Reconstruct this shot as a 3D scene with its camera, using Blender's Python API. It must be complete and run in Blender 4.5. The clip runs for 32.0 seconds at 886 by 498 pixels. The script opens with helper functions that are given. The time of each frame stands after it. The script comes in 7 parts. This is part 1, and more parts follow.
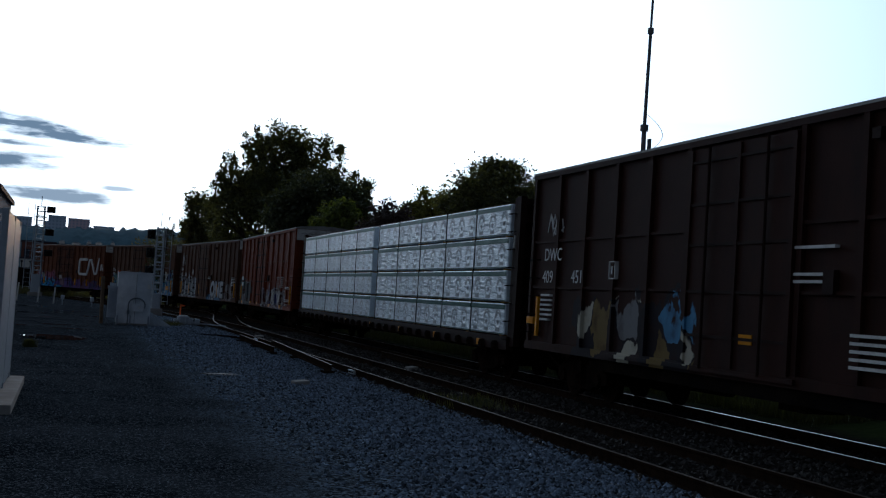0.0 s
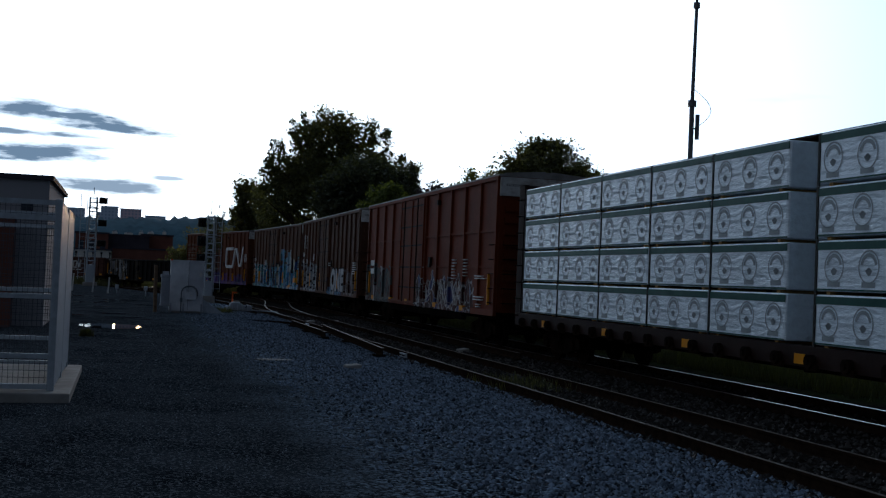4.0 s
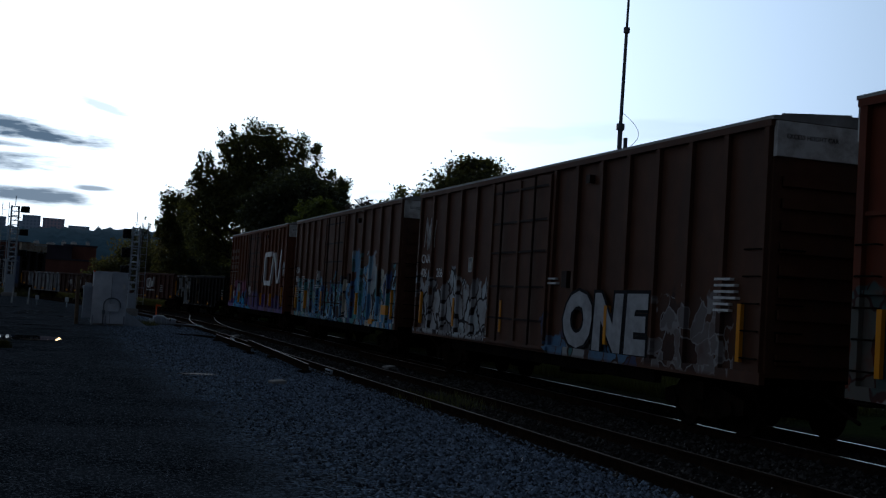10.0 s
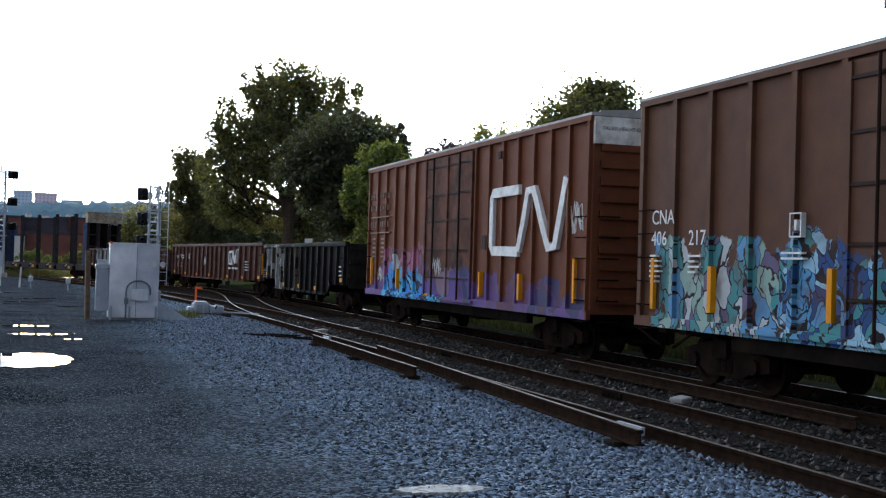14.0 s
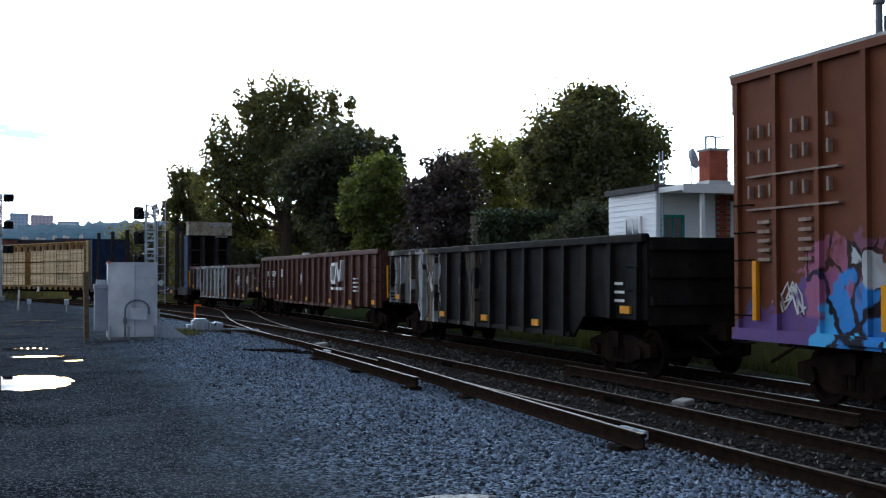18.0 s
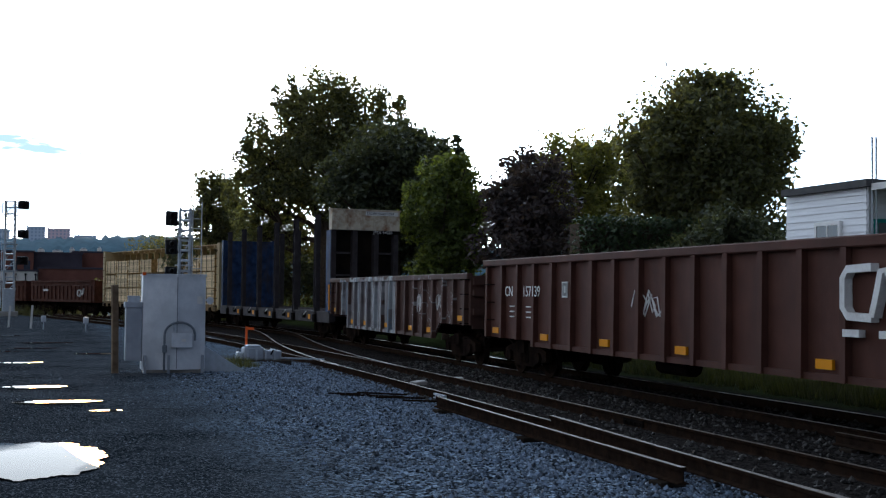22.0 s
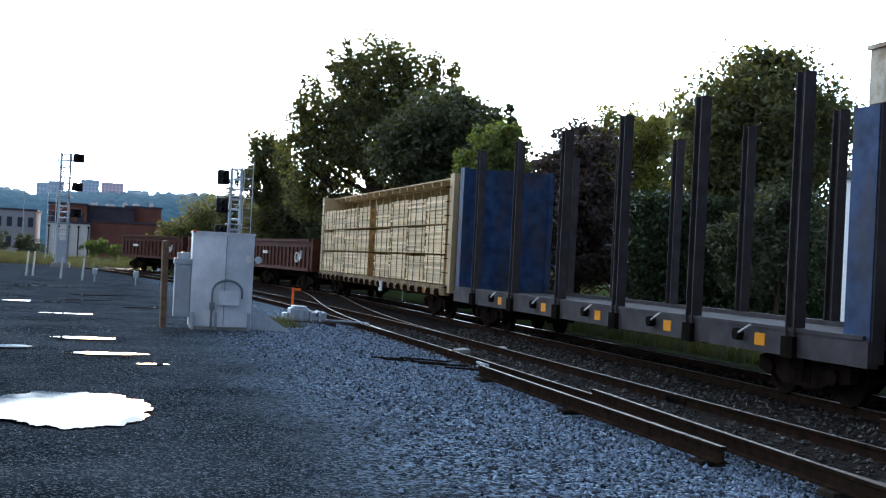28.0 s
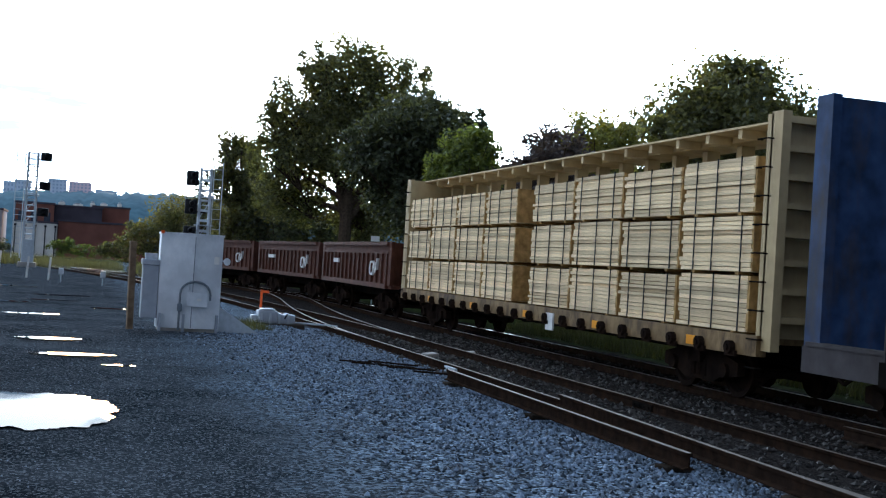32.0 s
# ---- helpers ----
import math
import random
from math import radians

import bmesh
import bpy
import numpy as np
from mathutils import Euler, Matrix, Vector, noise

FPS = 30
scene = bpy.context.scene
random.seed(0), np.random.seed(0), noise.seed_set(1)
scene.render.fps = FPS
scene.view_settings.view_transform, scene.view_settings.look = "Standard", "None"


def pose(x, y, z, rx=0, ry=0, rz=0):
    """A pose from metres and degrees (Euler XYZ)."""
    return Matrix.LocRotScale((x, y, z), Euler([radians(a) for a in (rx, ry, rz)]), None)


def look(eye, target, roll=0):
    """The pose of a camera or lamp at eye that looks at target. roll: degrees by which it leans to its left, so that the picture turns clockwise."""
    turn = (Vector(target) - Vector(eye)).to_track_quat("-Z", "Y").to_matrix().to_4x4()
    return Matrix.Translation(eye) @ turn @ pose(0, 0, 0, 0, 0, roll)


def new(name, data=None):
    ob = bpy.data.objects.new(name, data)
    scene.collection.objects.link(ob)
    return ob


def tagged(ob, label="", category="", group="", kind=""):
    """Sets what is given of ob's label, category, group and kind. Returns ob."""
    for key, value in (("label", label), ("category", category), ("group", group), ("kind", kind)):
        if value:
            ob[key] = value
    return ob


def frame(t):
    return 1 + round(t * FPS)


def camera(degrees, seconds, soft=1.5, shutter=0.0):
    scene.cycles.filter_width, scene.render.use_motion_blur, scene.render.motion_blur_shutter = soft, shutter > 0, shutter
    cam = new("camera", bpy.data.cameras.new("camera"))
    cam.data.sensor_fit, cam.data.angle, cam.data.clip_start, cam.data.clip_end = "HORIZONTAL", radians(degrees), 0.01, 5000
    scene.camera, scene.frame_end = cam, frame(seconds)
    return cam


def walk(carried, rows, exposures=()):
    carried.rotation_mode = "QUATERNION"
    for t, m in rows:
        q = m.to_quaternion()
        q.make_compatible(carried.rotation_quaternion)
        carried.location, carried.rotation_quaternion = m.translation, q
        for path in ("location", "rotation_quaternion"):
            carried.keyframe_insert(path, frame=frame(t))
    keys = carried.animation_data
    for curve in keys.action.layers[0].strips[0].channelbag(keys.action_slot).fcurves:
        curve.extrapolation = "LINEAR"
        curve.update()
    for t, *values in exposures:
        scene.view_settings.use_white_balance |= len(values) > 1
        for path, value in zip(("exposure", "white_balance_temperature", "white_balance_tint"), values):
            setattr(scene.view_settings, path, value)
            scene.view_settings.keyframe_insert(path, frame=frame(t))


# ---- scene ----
cam = camera(41.43, 32.0, soft=1.2)
# seconds, place and turn of the camera, which goes towards the train twice, along the tracks
walk(cam, [
    (0, pose(-0.1, -16.20, 1.92, 92.53, -3.63, -17.68)),
    (0.5, pose(-0.1, -16.20, 1.92, 92.17, -2.74, -17.45)),
    (1, pose(-0.1, -16.20, 1.92, 92.05, -1.73, -16.55)),
    (1.5, pose(-0.1, -16.20, 1.92, 91.99, -1.74, -15.28)),
    (2, pose(-0.1, -16.20, 1.92, 91.86, -2.20, -14.95)),
    (2.5, pose(-0.1, -16.20, 1.92, 91.85, -2.51, -15.00)),
    (3, pose(-0.1, -16.20, 1.92, 91.77, -2.51, -15.17)),
    (3.5, pose(-0.1, -16.20, 1.92, 91.60, -2.50, -15.12)),
    (5.5, pose(-0.1, -16.20, 1.92, 91.44, -2.23, -16.36)),
    (6, pose(-0.1, -16.20, 1.92, 91.44, -2.53, -16.93)),
    (6.5, pose(-0.1, -16.20, 1.92, 91.15, -2.68, -18.40)),
    (7, pose(-0.1, -16.20, 1.92, 92.45, -2.89, -19.07)),
    (7.5, pose(-0.1, -16.20, 1.92, 93.74, -2.88, -19.17)),
    (8, pose(-0.1, -16.20, 1.92, 94.11, -3.25, -19.01)),
    (8.5, pose(-0.1, -16.20, 1.92, 93.96, -3.67, -19.09)),
    (9, pose(-0.1, -16.20, 1.92, 93.65, -3.76, -19.05)),
    (9.5, pose(-0.1, -16.20, 1.92, 93.23, -3.70, -18.86)),
    (10, pose(-0.1, -16.20, 1.92, 92.55, -3.45, -18.80)),
    (10.5, pose(-0.1, -16.20, 1.92, 91.64, -3.62, -18.36)),
    (11, pose(-0.1, -16.20, 1.92, 90.32, -3.36, -17.66)),
    (11.5, pose(-0.1, -5.62, 1.92, 90.03, -2.75, -18.78)),
    (12, pose(-0.1, 0.30, 1.92, 90.13, -2.38, -20.51)),
    (12.5, pose(-0.1, 0.30, 1.92, 90.33, -2.03, -19.24)),
    (13, pose(-0.1, 0.30, 1.92, 90.50, -2.06, -18.91)),
    (13.5, pose(-0.1, 0.30, 1.92, 90.62, -1.84, -18.98)),
    (14, pose(-0.1, 0.30, 1.92, 90.79, -1.64, -19.02)),
    (14.5, pose(-0.1, 0.30, 1.92, 91.02, -1.31, -18.91)),
    (16.5, pose(-0.1, 0.30, 1.92, 91.51, -0.53, -22.85)),
    (17, pose(-0.1, 0.30, 1.92, 90.94, 0.26, -21.14)),
    (17.5, pose(-0.1, 0.30, 1.92, 91.12, 0.04, -19.71)),
    (18, pose(-0.1, 0.30, 1.92, 91.27, 0.13, -19.11)),
    (18.5, pose(-0.1, 0.30, 1.92, 91.41, -0.10, -18.42)),
    (19, pose(-0.1, 0.30, 1.92, 91.48, -0.41, -18.21)),
    (19.5, pose(-0.1, 0.30, 1.92, 91.56, -0.84, -18.23)),
    (20, pose(-0.1, 0.30, 1.92, 91.60, -1.10, -18.17)),
    (20.5, pose(-0.1, 6.26, 1.92, 91.69, -1.14, -20.96)),
    (21, pose(-0.1, 8.50, 1.92, 91.82, -0.53, -19.78)),
    (21.5, pose(-0.1, 8.50, 1.92, 92.12, -0.60, -18.72)),
    (22, pose(-0.1, 8.50, 1.92, 92.18, -0.55, -18.41)),
    (22.5, pose(-0.1, 8.50, 1.92, 92.07, -0.38, -18.22)),
    (23, pose(-0.1, 8.50, 1.92, 91.02, -0.56, -20.82)),
    (23.5, pose(-0.1, 8.50, 1.92, 87.41, 0.10, -21.52)),
    (24, pose(-0.1, 8.50, 1.92, 86.98, -1.29, -17.68)),
    (24.5, pose(-0.1, 8.50, 1.92, 89.05, -1.52, -14.47)),
    (25, pose(-0.1, 8.50, 1.92, 89.71, -1.07, -13.14)),
    (25.5, pose(-0.1, 8.50, 1.92, 90.12, -1.51, -14.38)),
    (26, pose(-0.1, 8.50, 1.92, 90.47, -1.68, -16.07)),
    (26.5, pose(-0.1, 8.50, 1.92, 90.60, -1.88, -16.31)),
    (28.5, pose(-0.1, 8.50, 1.92, 90.36, -3.16, -16.12)),
    (29, pose(-0.1, 8.50, 1.92, 90.14, -3.24, -16.31)),
    (29.5, pose(-0.1, 8.50, 1.92, 90.23, -3.18, -16.85)),
    (30, pose(-0.1, 8.50, 1.92, 90.53, -2.96, -16.72)),
    (30.5, pose(-0.1, 8.50, 1.92, 91.05, -2.67, -17.00)),
    (31, pose(-0.1, 8.50, 1.92, 91.11, -2.89, -17.09)),
    (31.5, pose(-0.1, 8.50, 1.92, 91.01, -3.10, -17.29)),
    (32, pose(-0.1, 8.50, 1.92, 90.84, -3.58, -17.62)),
], exposures=[
    (0, -2.9, 6100, 8), (1, -2.9, 6100, 8), (3.5, -2.9, 6100, 8), (5.5, -2.35, 6100, 8), (6, -2.05, 6200, 9), (6.5, -1.5, 6250, 9), (7, -1.55, 6250, 9),
    (7.5, -2.8, 6100, 8), (8, -3.75, 6050, 8), (9, -3.85, 6050, 8), (9.5, -3.85, 6050, 8), (10, -3.45, 6080, 8), (10.5, -2.1, 6200, 9), (11, -1.0, 6400, 9),
    (11.5, -0.5, 6650, 10), (12, -0.5, 6750, 10), (13, -0.25, 6800, 11), (16.5, -0.5, 6650, 10), (17, -0.6, 6600, 10), (20, -0.5, 6600, 10),
    (21, -0.95, 6550, 10), (22.5, -0.9, 6550, 10), (23, -0.1, 6600, 10), (23.5, 0.75, 6900, 10), (24, 1.35, 7150, 11), (25, 0.6, 6800, 10),
    (26, 0.1, 6400, 9), (29, -0.05, 6250, 8), (30, -0.1, 6250, 8), (32, -0.25, 6250, 8)
])

# seconds and metres: how far the train has come
TRAIN = [
    (0, 44.80), (0.5, 41.83), (1, 38.87), (1.5, 35.90), (2, 32.93), (2.5, 29.97), (3, 27.00), (3.5, 23.75),
    (5.5, 10.75), (6, 7.50), (6.5, 4.42), (7, 1.33), (7.5, -1.75), (8, -4.83), (8.5, -7.92), (9, -11.00),
    (9.5, -13.90), (10, -16.80), (10.5, -18.70), (11, -20.60), (11.5, -21.20), (12, -21.90), (12.5, -24.20), (13, -26.50),
    (13.5, -29.19), (14, -31.88), (14.5, -34.57), (16.5, -45.48), (17, -48.20), (17.5, -50.93), (18, -53.66), (18.5, -56.41),
    (19, -59.16), (19.5, -61.93), (20, -64.70), (20.5, -66.60), (21, -68.80), (21.5, -71.50), (22, -74.20), (22.5, -76.90),
    (23, -79.60), (23.5, -82.30), (24, -85.00), (24.5, -87.70), (25, -90.40), (25.5, -93.10), (26, -95.80), (26.5, -98.36),
    (28.5, -108.61), (29, -111.17), (29.5, -113.74), (30, -116.30), (30.5, -118.60), (31, -120.90), (31.5, -123.20), (32, -125.50),
]


# ---- light of the dusk sky ----
SUN_AZ = 4.0      # degrees from +y towards +x: low behind the tall trees
SUN_EL = 3.5
GLOW, WIDE, VEIL = (50.0, 44.0, 32.0), (49.0, 65.0, 87.0), (1.0, 1.2, 1.6)
world = bpy.data.worlds.new("dusk_sky")
scene.world = world
world.use_nodes = True
wn, wl = world.node_tree.nodes, world.node_tree.links
wn.clear()
w_out = wn.new("ShaderNodeOutputWorld")
w_bg = wn.new("ShaderNodeBackground")
w_sky = wn.new("ShaderNodeTexSky")
w_sky.sky_type = "NISHITA"
w_sky.sun_disc = False
w_sky.sun_elevation = radians(SUN_EL)
w_sky.sun_rotation = radians(SUN_AZ)
w_sky.air_density, w_sky.dust_density, w_sky.ozone_density = 1.0, 0.4, 4.0
w_tc = wn.new("ShaderNodeTexCoord")


def w_vec(op, a, b, c=None):
    n = wn.new("ShaderNodeVectorMath")
    n.operation = op
    for i, v in enumerate((a, b, c)):
        if isinstance(v, tuple):
            n.inputs[i].default_value = v
        elif v is not None:
            wl.new(v, n.inputs[i])
    return n.outputs["Value" if op == "DOT_PRODUCT" else "Vector"]


def w_num(op, a, b=0.0):
    n = wn.new("ShaderNodeMath")
    n.operation = op
    for i, v in enumerate((a, b)):
        if isinstance(v, float):
            n.inputs[i].default_value = v
        else:
            wl.new(v, n.inputs[i])
    return n.outputs["Value"]


def w_lobe(az, el, power, colour, under):
    """Broad glow of the sky round a given direction."""
    d = Vector((math.sin(radians(az)), math.cos(radians(az)), math.tan(radians(el)))).normalized()
    f = w_num("POWER", w_num("MAXIMUM", w_vec("DOT_PRODUCT", w_tc.outputs["Generated"], tuple(d))), power)
    return w_vec("MULTIPLY_ADD", f, colour, under)


w_col = w_vec("MULTIPLY_ADD", w_sky.outputs["Color"], (0.41, 0.52, 0.62), VEIL)
w_col = w_lobe(11.0, 8.0, 4.0, WIDE, w_col)
w_col = w_lobe(7.0, 4.0, 15.0, GLOW, w_col)
# Two fill glows added away from the sun, to brighten west and south faces.
w_col = w_lobe(-72.0, 12.0, 3.0, (8.6, 9.3, 10.4), w_col)
w_col = w_lobe(200.0, 10.0, 2.0, (2.5, 2.7, 3.1), w_col)
# thin cloud streaks low over the far town: azimuth, elevation, half length, half thickness, slope, density
w_sep = wn.new("ShaderNodeSeparateXYZ")
wl.new(w_tc.outputs["Generated"], w_sep.inputs["Vector"])
w_az = w_num("MULTIPLY", w_num("ARCTAN2", w_sep.outputs["X"], w_sep.outputs["Y"]), 57.3)
w_el = w_num("MULTIPLY", w_num("ARCSINE", w_sep.outputs["Z"]), 57.3)
w_map = wn.new("ShaderNodeMapping")
w_map.inputs["Scale"].default_value = (7.0, 7.0, 42.0)
wl.new(w_tc.outputs["Generated"], w_map.inputs["Vector"])
w_noise = wn.new("ShaderNodeTexNoise")
w_noise.inputs["Scale"].default_value, w_noise.inputs["Detail"].default_value, w_noise.inputs["Roughness"].default_value = 2.2, 6.0, 0.6
wl.new(w_map.outputs["Vector"], w_noise.inputs["Vector"])
w_rag = w_num("MULTIPLY", w_num("SUBTRACT", w_noise.outputs["Fac"], 0.5), 4.5)
for az, el, la, le, slope, dense in ((-2.2, 6.8, 4.8, 0.48, -0.09, 1.0), (-0.8, 3.7, 3.2, 0.42, 0.0, 0.93), (1.9, 4.3, 0.9, 0.16, 0.0, 0.8), (1.9, 8.2, 1.3, 0.20, -0.3, 0.4),
                                     (-3.8, 5.2, 4.8, 0.5, 0.02, 1.0), (-4.5, 6.0, 4.0, 0.16, 0.0, 0.96), (15.0, 5.0, 5.0, 0.35, 0.03, 0.25), (26.0, 8.6, 6.0, 0.5, 0.1, 0.12)):
    u = w_num("SUBTRACT", w_az, az)
    v = w_num("SUBTRACT", w_num("SUBTRACT", w_el, el), w_num("MULTIPLY", u, slope))
    q = w_num("ADD", w_num("POWER", w_num("ABSOLUTE", w_num("DIVIDE", u, la)), 2.0), w_num("POWER", w_num("ABSOLUTE", w_num("DIVIDE", v, le)), 2.0))
    q = w_num("ADD", q, w_rag)
    w_mr = wn.new("ShaderNodeMapRange")
    for key, val in (("From Min", 0.2), ("From Max", 1.3), ("To Min", dense), ("To Max", 0.0)):
        w_mr.inputs[key].default_value = val
    wl.new(q, w_mr.inputs["Value"])
    w_mix = wn.new("ShaderNodeMix")
    w_mix.data_type = "RGBA"
    w_mix.inputs["B"].default_value = (7.8, 11.6, 16.6, 1)
    wl.new(w_mr.outputs["Result"], w_mix.inputs["Factor"])
    wl.new(w_col, w_mix.inputs["A"])
    w_col = w_mix.outputs["Result"]
wl.new(w_col, w_bg.inputs["Color"])
w_bg.inputs["Strength"].default_value = 0.15
wl.new(w_bg.outputs["Background"], w_out.inputs["Surface"])

sun = new("sun", bpy.data.lights.new("sun", "SUN"))
sun.data.energy, sun.data.angle, sun.data.color = 4.0, radians(10), (1.0, 0.55, 0.22)
_az, _el = radians(SUN_AZ), radians(SUN_EL)
sun.matrix_world = look((60 * math.sin(_az), 60 * math.cos(_az), 60 * math.tan(_el)), (0, 0, 0))


# ---- materials ----
def spray(nd, lk, tc, under, y0, y1, z0, z1, colours, outline, scale=1.4, stretch=1.0, turn=0.0, wild=0.8, line=0.05, seed=0.0, cover=1.0):
    """Sprayed lettering on a car's side between y0..y1 and z0..z1: shards of colour with a dark or light outline."""
    def link(a, b):
        lk.new(a, b)

    def rng(value, a, b, lo=0.0, hi=1.0):
        r = nd.new("ShaderNodeMapRange")
        for k, v in (("From Min", a), ("From Max", b), ("To Min", lo), ("To Max", hi)):
            r.inputs[k].default_value = v
        link(value, r.inputs["Value"])
        return r.outputs["Result"]

    def calc(op, a, b):
        x = nd.new("ShaderNodeMath")
        x.operation = op
        for i, v in enumerate((a, b)):
            if isinstance(v, (int, float)):
                x.inputs[i].default_value = v
            else:
                link(v, x.inputs[i])
        return x.outputs["Value"]

    mp = nd.new("ShaderNodeMapping")
    mp.inputs["Location"].default_value = (seed, seed * 0.7, seed * 1.3)
    mp.inputs["Scale"].default_value = (0.0, 1.0, 1.0)
    link(tc.outputs["Object"], mp.inputs["Vector"])
    wob = nd.new("ShaderNodeTexNoise")
    wob.inputs["Scale"].default_value, wob.inputs["Detail"].default_value = 1.5, 3.0
    link(mp.outputs["Vector"], wob.inputs["Vector"])
    warp = nd.new("ShaderNodeVectorMath")
    warp.operation = "MULTIPLY_ADD"
    warp.inputs[1].default_value = (0.0, wild, wild)
    link(wob.outputs["Color"], warp.inputs[0])
    link(mp.outputs["Vector"], warp.inputs[2])
    mp2 = nd.new("ShaderNodeMapping")
    mp2.inputs["Rotation"].default_value = (radians(turn), 0, 0)
    mp2.inputs["Scale"].default_value = (1.0, 1.0, stretch)
    link(warp.outputs["Vector"], mp2.inputs["Vector"])
    cells, edges = nd.new("ShaderNodeTexVoronoi"), nd.new("ShaderNodeTexVoronoi")
    edges.feature = "DISTANCE_TO_EDGE"
    for v in (cells, edges):
        v.inputs["Scale"].default_value = scale * 1.7
        link(mp2.outputs["Vector"], v.inputs["Vector"])
    sc = nd.new("ShaderNodeSeparateColor")
    link(cells.outputs["Color"], sc.inputs["Color"])
    rp = nd.new("ShaderNodeValToRGB")
    rp.color_ramp.interpolation = "CONSTANT"
    while len(rp.color_ramp.elements) < len(colours):
        rp.color_ramp.elements.new(0.5)
    for i, c in enumerate(colours):
        rp.color_ramp.elements[i].position = i / len(colours)
        rp.color_ramp.elements[i].color = (*c, 1)
    link(sc.outputs["Red"], rp.inputs["Fac"])
    om = nd.new("ShaderNodeMix")
    om.data_type = "RGBA"
    om.inputs["B"].default_value = (*outline, 1)
    link(rng(edges.outputs["Distance"], line * 0.6, line, 1.0, 0.0), om.inputs["Factor"])
    link(rp.outputs["Color"], om.inputs["A"])
    sep = nd.new("ShaderNodeSeparateXYZ")
    link(tc.outputs["Object"], sep.inputs["Vector"])
    w = calc("MULTIPLY", calc("SUBTRACT", wob.outputs["Fac"], 0.5), 2.2)
    yy, zz = calc("ADD", sep.outputs["Y"], w), calc("ADD", sep.outputs["Z"], calc("MULTIPLY", w, wild))
    f = calc("MULTIPLY", rng(yy, y0, y0 + 0.06), rng(yy, y1 - 0.06, y1, 1.0, 0.0))
    f = calc("MULTIPLY", f, rng(zz, z1 - 0.08, z1, 1.0, 0.0))
    f = calc("MULTIPLY", f, rng(sep.outputs["Z"], z0 - 0.05, z0 + 0.03))
    f = calc("MULTIPLY", f, rng(sep.outputs["X"], -0.6, -0.5, 1.0, 0.0))
    f = calc("MULTIPLY", f, rng(sep.outputs["Y"], y0 - 0.06, y0 - 0.02))
    grime = nd.new("ShaderNodeTexNoise")
    grime.inputs["Scale"].default_value, grime.inputs["Detail"].default_value = 2.2, 6.0
    link(tc.outputs["Object"], grime.inputs["Vector"])
    f = calc("MULTIPLY", f, rng(grime.outputs["Fac"], 0.30, 0.50, 0.45 * cover, cover))
    mx = nd.new("ShaderNodeMix")
    mx.data_type = "RGBA"
    link(f, mx.inputs["Factor"])
    link(under, mx.inputs["A"])
    link(om.outputs["Result"], mx.inputs["B"])
    return mx.outputs["Result"]


